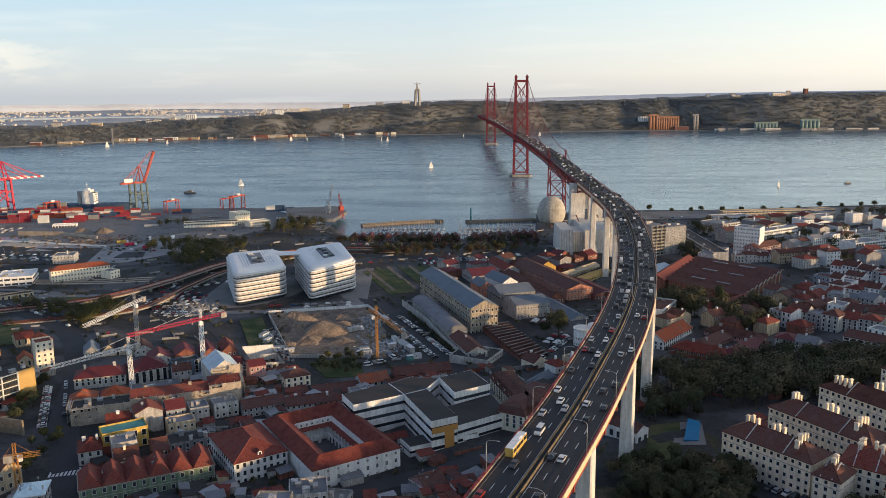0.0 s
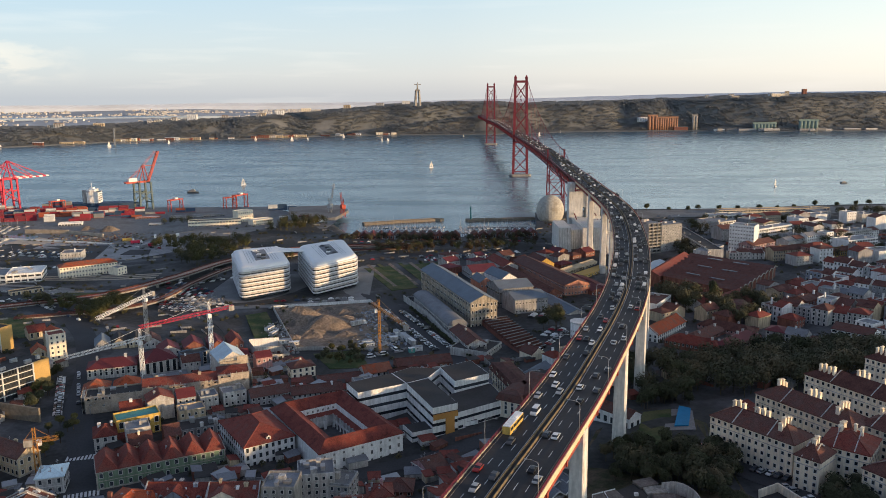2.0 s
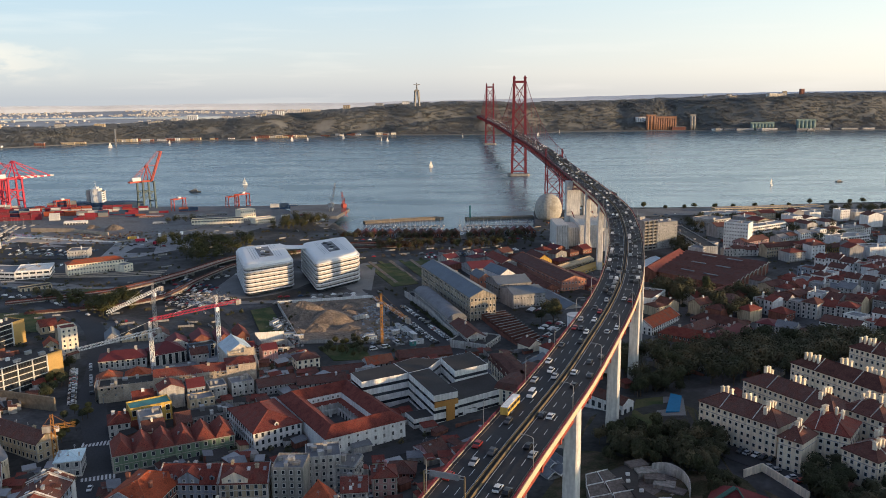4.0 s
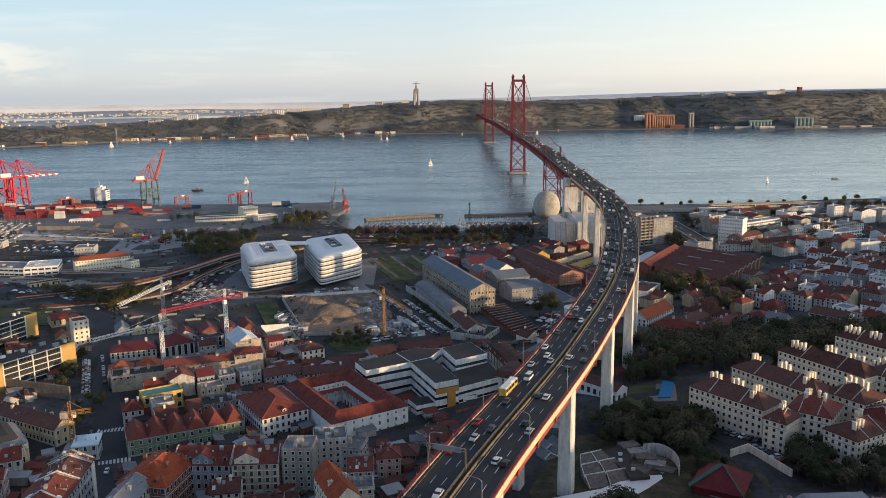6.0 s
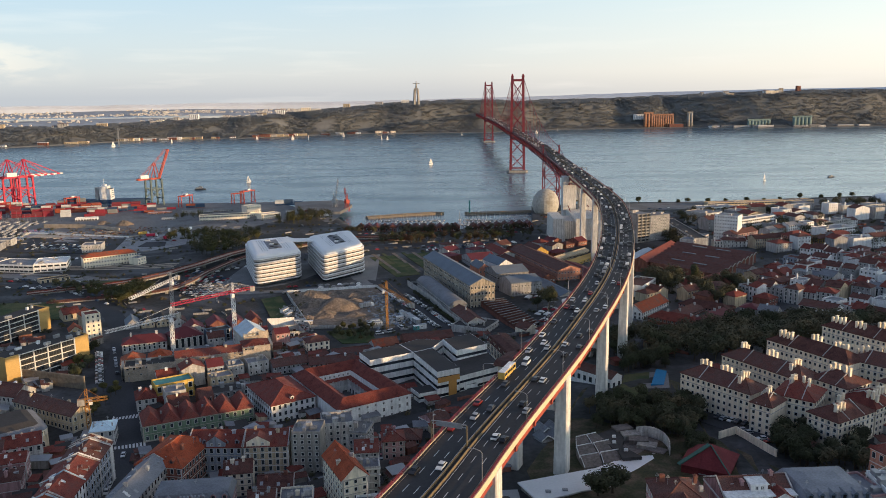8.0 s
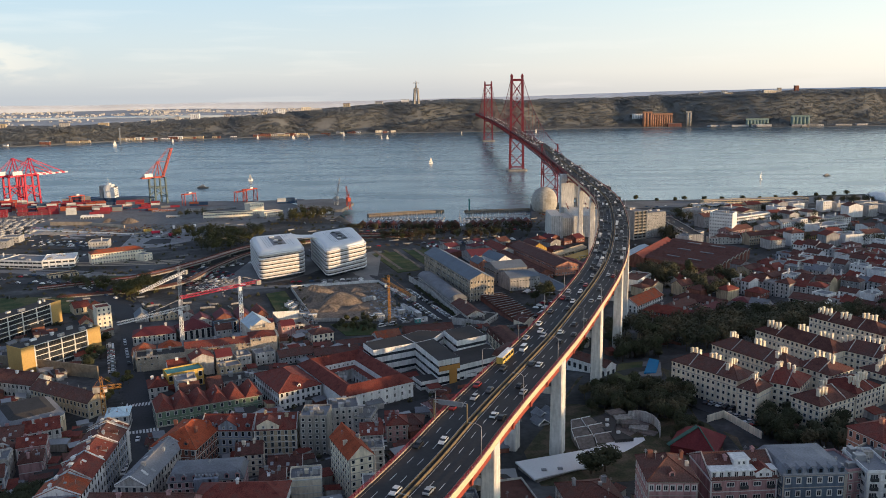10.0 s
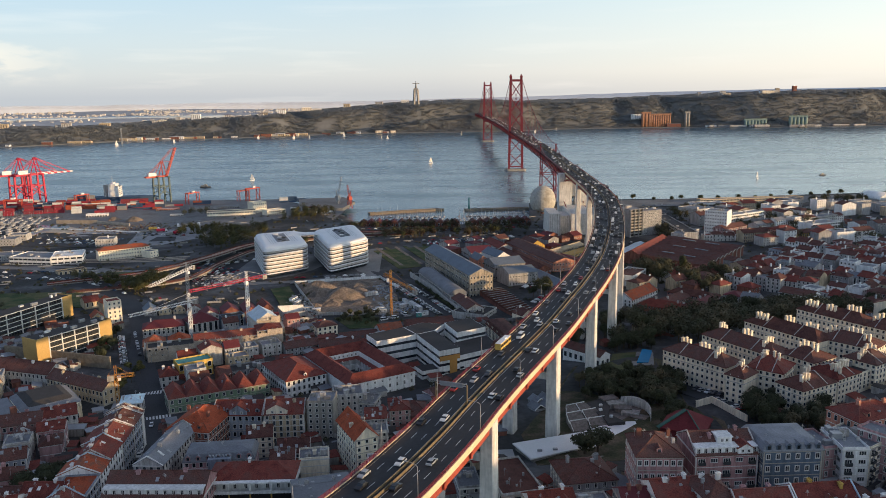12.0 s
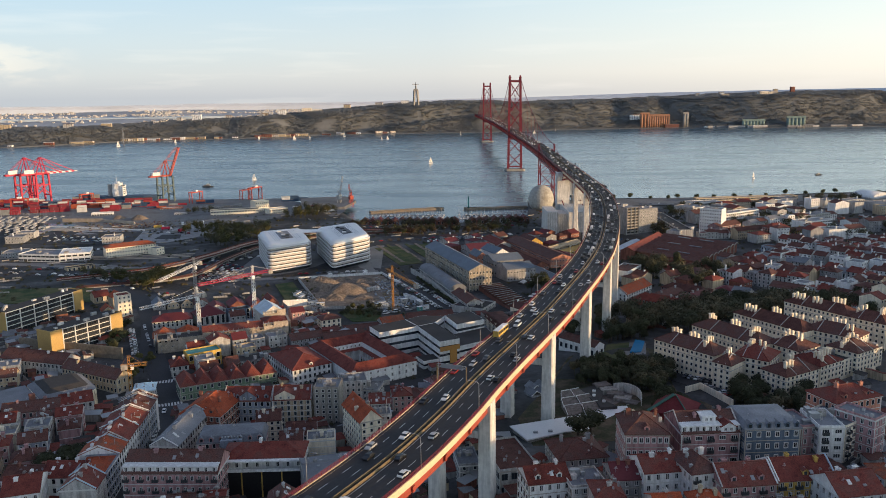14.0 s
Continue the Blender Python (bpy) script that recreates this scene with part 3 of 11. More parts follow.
def spline(points, step):
    """Points every few metres along a Catmull-Rom curve."""
    p = [Vector(q) for q in points]
    p = [2 * p[0] - p[1]] + p + [2 * p[-1] - p[-2]]
    out = []
    for k in range(1, len(p) - 2):
        a, b, c, d = p[k - 1 : k + 3]
        t1 = max((b - a).length, 1e-3) ** 0.5
        t2 = t1 + (c - b).length ** 0.5
        t3 = t2 + max((d - c).length, 1e-3) ** 0.5
        n = max(1, int((c - b).length / step))
        for i in range(n):
            t = t1 + (t2 - t1) * i / n
            a1 = a * ((t1 - t) / t1) + b * (t / t1)
            a2 = b * ((t2 - t) / (t2 - t1)) + c * ((t - t1) / (t2 - t1))
            a3 = c * ((t3 - t) / (t3 - t2)) + d * ((t - t2) / (t3 - t2))
            b1 = a1 * ((t2 - t) / t2) + a2 * (t / t2)
            b2 = a2 * ((t3 - t) / (t3 - t1)) + a3 * ((t - t1) / (t3 - t1))
            out.append(b1 * ((t2 - t) / (t2 - t1)) + b2 * ((t - t1) / (t2 - t1)))
    out.append(p[-2])
    return out


LINE = spline(ROUTE, 6.0)
CUM = [0.0]
for _a, _b in zip(LINE, LINE[1:]):
    CUM.append(CUM[-1] + (_b - _a).length)


def on_road(s, off=0.0, dz=0.0):
    """Place and heading at s metres along the bridge, off metres to the right."""
    k = min(max(int(np.searchsorted(CUM, s)) - 1, 0), len(LINE) - 2)
    f = (s - CUM[k]) / (CUM[k + 1] - CUM[k])
    d = (LINE[k + 1] - LINE[k]).normalized()
    p = LINE[k].lerp(LINE[k + 1], f)
    side = Vector((d.y, -d.x, 0)).normalized()
    return p + side * off + Vector((0, 0, dz)), math.atan2(d.y, d.x)


def s_at(y):
    return float(np.interp(y, [p.y for p in LINE], CUM))


S_END = CUM[-1]
HALF = 10.6


def sweep(profile, s0, s1, step=6.0, mi=0, bm=None):
    """Draws a closed outline (off, dz) along the road."""
    bm = bm or bmesh.new()
    n = max(2, int((s1 - s0) / step) + 1)
    last = None
    for i in range(n):
        s = s0 + (s1 - s0) * i / (n - 1)
        ring = [bm.verts.new(on_road(s, o, z)[0]) for o, z in profile]
        if last:
            for k in range(len(ring)):
                j = (k + 1) % len(ring)
                bm.faces.new((last[k], last[j], ring[j], ring[k])).material_index = mi
        else:
            bm.faces.new(ring[::-1]).material_index = mi
        last = ring
    bm.faces.new(last).material_index = mi
    return bm


S_ANCH = s_at(815)
S_N, S_S = s_at(1556), s_at(2569)
S_TRES = s_at(1046)

bridge = thing("suspension_bridge", 145, 1556, 0, 0, "long red steel suspension bridge with a curved concrete approach viaduct", "bridge")
bridge.matrix_basis = Matrix.Identity(4)
part("carriageway", sweep([(-HALF, 0), (HALF, 0), (HALF, -0.45), (-HALF, -0.45)], 0, S_END), "deck_asphalt", bridge, "dark asphalt carriageway with six lanes")
for sgn in (-1, 1):
    o = sgn * HALF
    part("fascia", sweep([(o, 0.16), (o + sgn * 0.5, 0.16), (o + sgn * 0.5, -1.9), (o, -1.9)], 0, S_ANCH), "cream_fascia", bridge, "pale painted concrete edge beam")
    part("edge_girder", sweep([(o - sgn * 0.5, -2.5), (o - sgn * 1.1, -2.5), (o - sgn * 1.1, -5.0), (o - sgn * 0.5, -5.0)], 0, S_ANCH), "rail_red", bridge, "red steel girder under the deck edge")
    # dark strip paints the shade of the gap between slab and girder
    part("web", sweep([(o - sgn * 1.3, -0.5), (o - sgn * 1.6, -0.5), (o - sgn * 1.6, -2.6), (o - sgn * 1.3, -2.6)], 0, S_ANCH), "dark_metal", bridge, "dark strip for the shade in the gap below the slab")
    bm = bmesh.new()
    s = 6.0
    while s < S_ANCH - 6:
        p, h = on_road(s, o - sgn * 0.1, -3.75)
        q, _ = on_road(s, o + sgn * 0.25, -3.75)
        beam(bm, p, q, 1.3, 1.7)
        s += 19
    part("bearing_box", bm, "rail_red", bridge, "red steel boxes along the edge girder")["kind"] = "stuff"
    part("edge_strip", sweep([(o, 0.35), (o + sgn * 0.6, 0.35), (o + sgn * 0.6, -1.2), (o, -1.2)], S_ANCH, S_END), "bridge_red", bridge)
    part("kerb_line", sweep([(o - sgn * 0.95, 0.02), (o - sgn * 0.75, 0.02), (o - sgn * 0.75, 0.005), (o - sgn * 0.95, 0.005)], 0, S_ANCH), "barrier_yellow", bridge)
    bm = bmesh.new()
    for z in (0.3, 0.62, 0.95, 1.3):
        sweep([(o + sgn * 0.2, z), (o + sgn * 0.32, z), (o + sgn * 0.32, z + 0.1), (o + sgn * 0.2, z + 0.1)], 0, S_ANCH + 60, 6, 0, bm)
    s = 0.0
    while s < S_ANCH + 60:
        p, h = on_road(s, o + sgn * 0.26)
        beam(bm, p + Vector((0, 0, 0.1)), p + Vector((0, 0, 1.4)), 0.14)
        s += 2.0
    part("railing", bm, "bridge_red", bridge, "red steel railing with close posts")
for o in (-0.75, 0.75):
    part("median_barrier", sweep([(o - 0.16, 0), (o + 0.16, 0), (o + 0.1, 0.75), (o - 0.1, 0.75)], 0, S_END), "barrier_yellow", bridge, "low yellowish concrete median barrier")
bm = bmesh.new()
for o in (-7.0, -3.9, 3.9, 7.0):
    s = 2.0
    while s < S_ANCH + 500:
        q = [on_road(s + ds, o + do, 0.012)[0] for ds, do in ((0, -0.09), (0, 0.09), (4.0, 0.09), (4.0, -0.09))]
        bm.faces.new([bm.verts.new(p) for p in q])
        s += 10.5
part("lane_markings", bm, "line_white", bridge, "broken white lane lines")["kind"] = "stuff"
bm = bmesh.new()
for o in (-9.7, 9.7, -1.5, 1.5):
    sweep([(o - 0.07, 0.012), (o + 0.07, 0.012), (o + 0.07, 0.004), (o - 0.07, 0.004)], 0, S_ANCH + 200, 6, 0, bm)
part("lane_marking", bm, "line_white", bridge)
# steel cross girders below the viaduct
bm = bmesh.new()
s = 4.0
while s < S_ANCH:
    a, _ = on_road(s, -HALF + 0.6, -2.4)
    b, _ = on_road(s, HALF - 0.6, -2.4)
    beam(bm, a, b, 0.35, 1.6)
    s += 9.5
sweep([(-1.2, -0.5), (1.2, -0.5), (1.2, -3.6), (-1.2, -3.6)], 0, S_ANCH, 6, 0, bm)
part("cross_girders", bm, "rail_red", bridge)["kind"] = "stuff"


def pier(s):
    """Twin concrete legs with a cross head below the viaduct."""
    p, h = on_road(s)
    base = bridge
    top = p.z - 1.6
    for sgn in (-1, 1):
        c, _ = on_road(s, sgn * 9.1)
        gz = ground_z(c.x, c.y) - 1.5
        bm = bmesh.new()
        d, r = Vector((math.cos(h), math.sin(h))), Vector((math.sin(h), -math.cos(h)))
        ring = []
        for z, k in ((gz, 1.12), (top, 1.0)):
            ring.append([bm.verts.new((c.x + d.x * dx * k + r.x * dy * k, c.y + d.y * dx * k + r.y * dy * k, z)) for dx, dy in ((-2.6, -1.8), (-2.2, -2.2), (2.2, -2.2), (2.6, -1.8), (2.6, 1.8), (2.2, 2.2), (-2.2, 2.2), (-2.6, 1.8))])
        for k in range(8):
            bm.faces.new((ring[0][k], ring[0][(k + 1) % 8], ring[1][(k + 1) % 8], ring[1][k]))
        bm.faces.new(ring[1])
        part("pier_leg", bm, "pier_concrete", base, "tall tapered pale concrete pier leg")
    bm = bmesh.new()
    a, b = on_road(s, -9.0, -6.6)[0], on_road(s, 9.0, -6.6)[0]
    beam(bm, a, b, 2.4, 2.2)
    part("pier_head", bm, "pier_concrete", base)
    bm = bmesh.new()
    mid = (p.z + ground_z(p.x, p.y)) / 2 - p.z + 6
    beam(bm, on_road(s, -9, mid)[0], on_road(s, 9, mid)[0], 1.6, 2.6)
    part("pier_beam", bm, "pier_concrete", base)


S_P2 = s_at(215.5)
for k in range(-2, 8):
    if S_P2 + 76 * k < S_ANCH - 30:
        pier(S_P2 + 76 * k)

# anchorage: great concrete blocks on the shore
def anchorage():
    g = thing("anchorage", 140, 800, 4, 0, "massive pale concrete cable anchorage beside the river", "anchorage")
    def blk(name, x0, x1, y0, y1, z0, z1, cut=0.0):
        bm = bmesh.new()
        v = quad_box(bm, x0 - 140, y0 - 800, z0 - 4, x1 - 140, y1 - 800, z1 - 4)
        for k in (4, 5):
            v[k].co.y += cut
        for e in (4, 7):
            v[e].co.x += cut * 0.12
        body = part(name, bm, "pier_concrete", g)
        if name == "cable_block":
            ribs = bmesh.new()
            n = int((x1 - x0) / 2.2)
            for k in range(n):
                u = x0 + (k + 0.5) * (x1 - x0) / n - 140
                beam(ribs, (u, y0 - 800 - 0.1, z0 - 4), (u + cut * 0.06, y0 - 800 + cut - 0.1, z1 - 4.4), 0.5, 0.5)
            part("rib", ribs, "old_concrete", body, "weathered vertical concrete ribs")["kind"] = "stuff"
    blk("pier_wall", 128.5, 143, 818, 832, 2, 66)
    blk("pier_wall", 147, 161.5, 818, 832, 2, 66)
    blk("cross_wall", 143, 147, 820, 830, 40, 64)
    blk("cable_block", 107, 119.5, 738, 790, 2, 31, 6)
    blk("cable_block", 120.5, 131.5, 752, 790, 2, 27, 4)
    blk("cable_block", 158.5, 172, 738, 780, 2, 33, 6)
    blk("back_wall", 131.5, 158.5, 745, 817, 2, 30, 4)
    bm = bmesh.new()
    zs = [0, 5, 10, 15, 20, 24, 28, 31, 33]
    rings = [[bm.verts.new((-14 + q * math.cos(k * math.pi / 14), 150 + q * math.sin(k * math.pi / 14), z)) for k in range(28)] for z in zs for q in (17 * math.sqrt(1 - ((z - 14) / 19.6) ** 2),)]
    for lo, hi in zip(rings, rings[1:]):
        for k in range(28):
            bm.faces.new((lo[k], lo[(k + 1) % 28], hi[(k + 1) % 28], hi[k]))
    bm.faces.new(rings[-1])
    part("drum", bm, "old_concrete", g, "round weathered concrete dome with facets")
anchorage()

# steel trestle tower at the end of the side span
def trestle():
    g = thing("trestle_tower", 145, 1046, 0, 0, "red braced steel trestle under the bridge deck at the shore", "bridge pier")
    for sy in (-14, 14):
        for sx in (-9.6, 9.6):
            bm = bmesh.new()
            beam(bm, (sx * 1.05, sy, 2), (sx, sy * 0.8, 78 if sy > 0 else 70), 1.3)
            part("column", bm, "bridge_red", g)
        for z0, z1 in ((4, 24), (24, 44), (44, 62)):
            for a, b in (((-9.8, sy, z0), (9.8, sy, z1)), ((9.8, sy, z0), (-9.8, sy, z1)), ((-9.8, sy, z1), (9.8, sy, z1))):
                bm = bmesh.new()
                beam(bm, a, b, 0.7)
                part("brace", bm, "bridge_red", g)
    for sx in (-9.8, 9.8):
        for z0, z1 in ((4, 34), (34, 62)):
            for a, b in ((-14, 14), (14, -14)):
                bm = bmesh.new()
                beam(bm, (sx, a, z0), (sx, b, z1), 0.6)
                part("brace", bm, "bridge_red", g)
    for sx in (-10.9, 10.9):
        bm = bmesh.new()
        beam(bm, (sx, 0, 60), (sx, 0, 86), 2.0)
        part("saddle_post", bm, "bridge_red", g)
trestle()


def tower(s):
    p, _ = on_road(s)
    g = thing("bridge_tower", p.x, p.y, 0, 0, "tall red steel suspension tower with cross bracing", "bridge tower", "bridge towers")
    half = lambda z: 13.6 - 3.0 * z / 190
    for sgn in (-1, 1):
        bm = bmesh.new()
        beam(bm, (sgn * half(3), 0, 3), (sgn * half(188), 0, 188), 3.5, 4.6)
        part("leg", bm, "bridge_red", g)
        bm = bmesh.new()
        quad_box(bm, sgn * half(190) - 2.6, -3.4, 188, sgn * half(190) + 2.6, 3.4, 191)
        quad_box(bm, sgn * half(190) - 1.4, -2.0, 191, sgn * half(190) + 1.4, 2.0, 194)
        part("saddle", bm, "bridge_red", g)
    levels = [(8, 36), (36, 64), (88, 118), (118, 148), (148, 180)]
    for z0, z1 in levels:
        for a, b in ((-1, 1), (1, -1)):
            bm = bmesh.new()
            beam(bm, (a * half(z0), 0, z0), (b * half(z1), 0, z1), 1.7)
            part("brace", bm, "bridge_red", g)
    for z, hgt in ((66, 4), (182, 4.5), (8, 2.5)):
        bm = bmesh.new()
        beam(bm, (-half(z), 0, z), (half(z), 0, z), 3.0, hgt)
        part("strut", bm, "bridge_red", g)
    bm = bmesh.new()
    pts = [(-21, -9), (-17, -13), (17, -13), (21, -9), (21, 9), (17, 13), (-17, 13), (-21, 9)]
    prism(bm, pts, -3, 3.6)
    part("pier_base", bm, "concrete", g, "low concrete pier standing in the water")
tower(S_N)
tower(S_S)


# stiffening truss, cables and hangers
bm = bmesh.new()
for o in (-10.4, 10.4):
    sweep([(o - 0.5, -0.6), (o + 0.5, -0.6), (o + 0.5, -1.6), (o - 0.5, -1.6)], S_ANCH, S_END, 24, 0, bm)
    sweep([(o - 0.5, -9.8), (o + 0.5, -9.8), (o + 0.5, -10.8), (o - 0.5, -10.8)], S_ANCH, S_END, 24, 0, bm)
    s, up = S_ANCH, True
    while s < S_END - 12:
        a, b = on_road(s, o, -10.2 if up else -1.2)[0], on_road(s + 11.5, o, -1.2 if up else -10.2)[0]
        beam(bm, a, b, 0.55)
        beam(bm, on_road(s, o, -10.2)[0], on_road(s, o, -1.2)[0], 0.45)
        s, up = s + 11.5, not up
s = S_ANCH
while s < S_END - 12:
    beam(bm, on_road(s, -10.4, -9.9)[0], on_road(s, 10.4, -9.9)[0], 0.6)
    beam(bm, on_road(s, -10.4, -9.9)[0], on_road(s + 23, 10.4, -9.9)[0], 0.4)
    s += 23
part("stiffening_truss", bm, "bridge_red", bridge, "deep red steel truss with diagonal members")["kind"] = "stuff"
bm = bmesh.new()
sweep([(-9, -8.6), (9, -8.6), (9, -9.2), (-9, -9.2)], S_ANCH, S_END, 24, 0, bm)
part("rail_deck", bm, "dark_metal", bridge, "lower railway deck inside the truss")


def cable_z(s):
    zt = 190.0
    if s < S_N:
        u = (s - S_TRES) / (S_N - S_TRES)
        return 84 + (zt - 84) * u - 34 * 4 * u * (1 - u) * 0.62
    if s < S_S:
        u = (s - S_N) / (S_S - S_N)
        return zt - (zt - 88) * 4 * u * (1 - u)
    u = (s - S_S) / (S_END - S_S)
    return zt + (80 - zt) * min(u * 1.55, 1) - 20 * max(0, 4 * u * (1 - u)) * 0.7


for o in (-10.9, 10.9):
    bm = bmesh.new()
    n = 90
    pts = []
    for i in range(n + 1):
        s = S_TRES + (S_END - 40 - S_TRES) * i / n
        p, _ = on_road(s, o)
        pts.append(Vector((p.x, p.y, max(cable_z(s), p.z + 1))))
    for a, b in zip(pts, pts[1:]):
        tube(bm, a, b, 0.5, 0.5, 6)
    a = on_road(s_at(800), o)[0]
    tube(bm, pts[0], Vector((a.x, a.y, 30)), 0.5, 0.5, 6)
    part("main_cable", bm, "bridge_red", bridge, "heavy red suspension cable")
    bm = bmesh.new()
    s = S_TRES + 23
    while s < S_END - 260:
        p, _ = on_road(s, o)
        top = cable_z(s)
        if top > p.z + 2:
            beam(bm, p, Vector((p.x, p.y, top)), 0.3)
        s += 23
    part("suspender", bm, "bridge_red", bridge, "thin vertical suspender ropes")["kind"] = "stuff"


# lamps and sign gantries along the viaduct
def lamp_mesh():
    bm = bmesh.new()
    tube(bm, (0, 0, 0), (0, 0, 8.6), 0.12, 0.08, 6)
    for a, b in (((0, 0, 8.6), (-0.5, 0, 9.1)), ((-0.5, 0, 9.1), (-1.6, 0, 9.4)), ((-1.6, 0, 9.4), (-3.0, 0, 9.4))):
        tube(bm, a, b, 0.07, 0.06, 6)
    return mesh_of("pole", bm, "metal_grey")


def lamp_head():
    bm = bmesh.new()
    quad_box(bm, -3.7, -0.16, 9.32, -2.9, 0.16, 9.5)
    return mesh_of("lamp_head", bm, "metal_grey")


LAMP, HEAD = lamp_mesh(), lamp_head()
s = s_at(60)
while s < S_ANCH + 40:
    for sgn in (-1, 1):
        p, h = on_road(s + (0 if sgn > 0 else 20), sgn * (HALF + 0.2), 0.4)
        g = thing("street_lamp", p.x, p.y, p.z, math.degrees(h) - 90 + (0 if sgn > 0 else 180), "slim grey street lamp on the bridge parapet", "street lamp", "bridge lamps")
        placed("pole", LAMP, g, 0, 0, 0)
        placed("lamp_head", HEAD, g, 0, 0, 0)
    s += 41


def gantry(s, off0, off1, panel):
    p, h = on_road(s, 0, 0)
    g = thing("sign_gantry", p.x, p.y, p.z, math.degrees(h) - 90, "grey steel sign gantry over the traffic lanes", "sign gantry")
    for o in (off0, off1):
        bm = bmesh.new()
        beam(bm, (o, 0, 0), (o, 0, 6.6), 0.35)
        part("post", bm, "barrier_yellow" if off1 < 0 else "metal_grey", g)
    bm = bmesh.new()
    for z in (6.0, 6.8):
        beam(bm, (off0, 0, z), (off1, 0, z), 0.2)
    k = off0
    while k < off1 - 1:
        beam(bm, (k, 0, 6.0), (k + 1, 0, 6.8), 0.12)
        k += 1
    part("truss", bm, "metal_grey", g)
    if panel:
        if off1 < 0:
            bm = bmesh.new()
            quad_box(bm, off0 + 1.6, -0.2, 5.5, off1 - 1.4, 0.2, 7.0)
            part("sign_panel", bm, "roof_grey", g, "grey back of a wide sign")
        for k in range(0 if off1 < 0 else 3):
            bm = bmesh.new()
            x = off0 + (k + 0.6) * (off1 - off0) / 3.4
            quad_box(bm, x - 0.8, -0.35, 5.6, x + 0.8, -0.15, 7.2)
            part("sign_panel", bm, "dark_metal", g, "dark lane signal panel")
gantry(s_at(151), -10.9, -0.2, True)
gantry(s_at(372), 0.2, 10.9, True)
gantry(s_at(830), -10.9, 10.9, True)


# ---------------------------------------------------------------- vehicles
def car_mesh(l, w, h, van=False):
    bm = bmesh.new()
    # lower body
    prof = [(-l / 2, 0.35), (-l / 2, 0.75), (-l / 2 + 0.15, 0.9), (l / 2 - 1.1, 0.92), (l / 2 - 0.1, 0.75), (l / 2, 0.6), (l / 2, 0.35)]
    if van:
        prof = [(-l / 2, 0.35), (-l / 2, 1.2), (l / 2 - 1.2, 1.2), (l / 2 - 0.1, 1.0), (l / 2, 0.8), (l / 2, 0.35)]
    lo, hi = [bm.verts.new((x, -w / 2, z)) for x, z in prof], [bm.verts.new((x, w / 2, z)) for x, z in prof]
    for k in range(len(prof)):
        j = (k + 1) % len(prof)
        bm.faces.new((lo[k], lo[j], hi[j], hi[k]))
    bm.faces.new(lo), bm.faces.new(hi[::-1])
    r0, r1, base = (-l / 2 + 0.1, l / 2 - 1.5, 1.2) if van else (-l / 2 + 0.85, l / 2 - 1.75, 0.9)
    quad_box(bm, r0, -w / 2 + 0.16, h - 0.1, r1, w / 2 - 0.16, h)
    body = bm
    g = bmesh.new()
    v = quad_box(g, r0 - (0.02 if van else 0.5), -w / 2 + 0.06, base, r1 + 0.55, w / 2 - 0.06, h - 0.1)
    for k in (4, 7):
        v[k].co.x = r0 + 0.02
    for k in (5, 6):
        v[k].co.x = r1 - 0.02
    for k in (4, 5, 6, 7):
        v[k].co.y *= 0.86
    return body, g


def wheel_mesh():
    bm = bmesh.new()
    tube(bm, (0, -0.1, 0), (0, 0.1, 0), 0.33, 0.33, 10)
    return mesh_of("wheel", bm, "tyre")


WHEEL = wheel_mesh()
PAINTS = {"white": (0.7, 0.7, 0.69), "silver": (0.38, 0.39, 0.4), "dark grey": (0.06, 0.062, 0.068), "black": (0.016, 0.016, 0.018), "blue": (0.03, 0.06, 0.14), "red": (0.3, 0.025, 0.02), "green taxi": (0.03, 0.25, 0.17)}
for k, c in PAINTS.items():
    M["paint " + k] = mat("car_paint_" + k.replace(" ", "_"), c, 0.3, 0.04, 3, 1, spec=0.5)
CARS = {}


def make_car(colour, van=False, far=False):
    g = thing("van" if van else "car", 0, 0, -500, 0, colour + (" delivery van" if van else " passenger car") + " on the dark asphalt", "van" if van else "car", "cars")
    l, w, h = (5.2, 2.0, 2.2) if van else (4.3, 1.78, 1.45)
    b, gl = car_mesh(l, w, h, van)
    wheels = [(x, y) for x in (-l / 2 + 0.8, l / 2 - 0.85) for y in (-w / 2 + 0.08, w / 2 - 0.08)]
    for x, y in wheels if far else ():
        tube(b, (x, y - 0.1, 0.33), (x, y + 0.1, 0.33), 0.33, 0.33, 8, 1)
    part("body", b, ("paint " + colour, "tyre"), g)
    part("glazing", gl, "glass", g)
    for x, y in () if far else wheels:
        placed("wheel", WHEEL, g, x, y, 0.33)
    return g


def remove_thing(g):
    for o in [*g.children_recursive, g]:
        bpy.data.objects.remove(o)


for k in PAINTS:
    CARS[k] = make_car(k)
CARS["van"] = make_car("white", True)
for k in list(CARS):
    CARS["far " + k] = make_car("white" if k == "van" else k, k == "van", True)
CAR_POOL = ["white", "white", "silver", "dark grey", "dark grey", "white", "black", "black", "silver", "white", "red"]
rng = random.Random(11)


def park(x, y, yaw, which=None, z=None):
    return copy_thing(CARS[("far " if y > 300 else "") + (which or rng.choice(CAR_POOL))], pose(x, y, ground_z(x, y) + 0.03 if z is None else z, 0, 0, yaw))


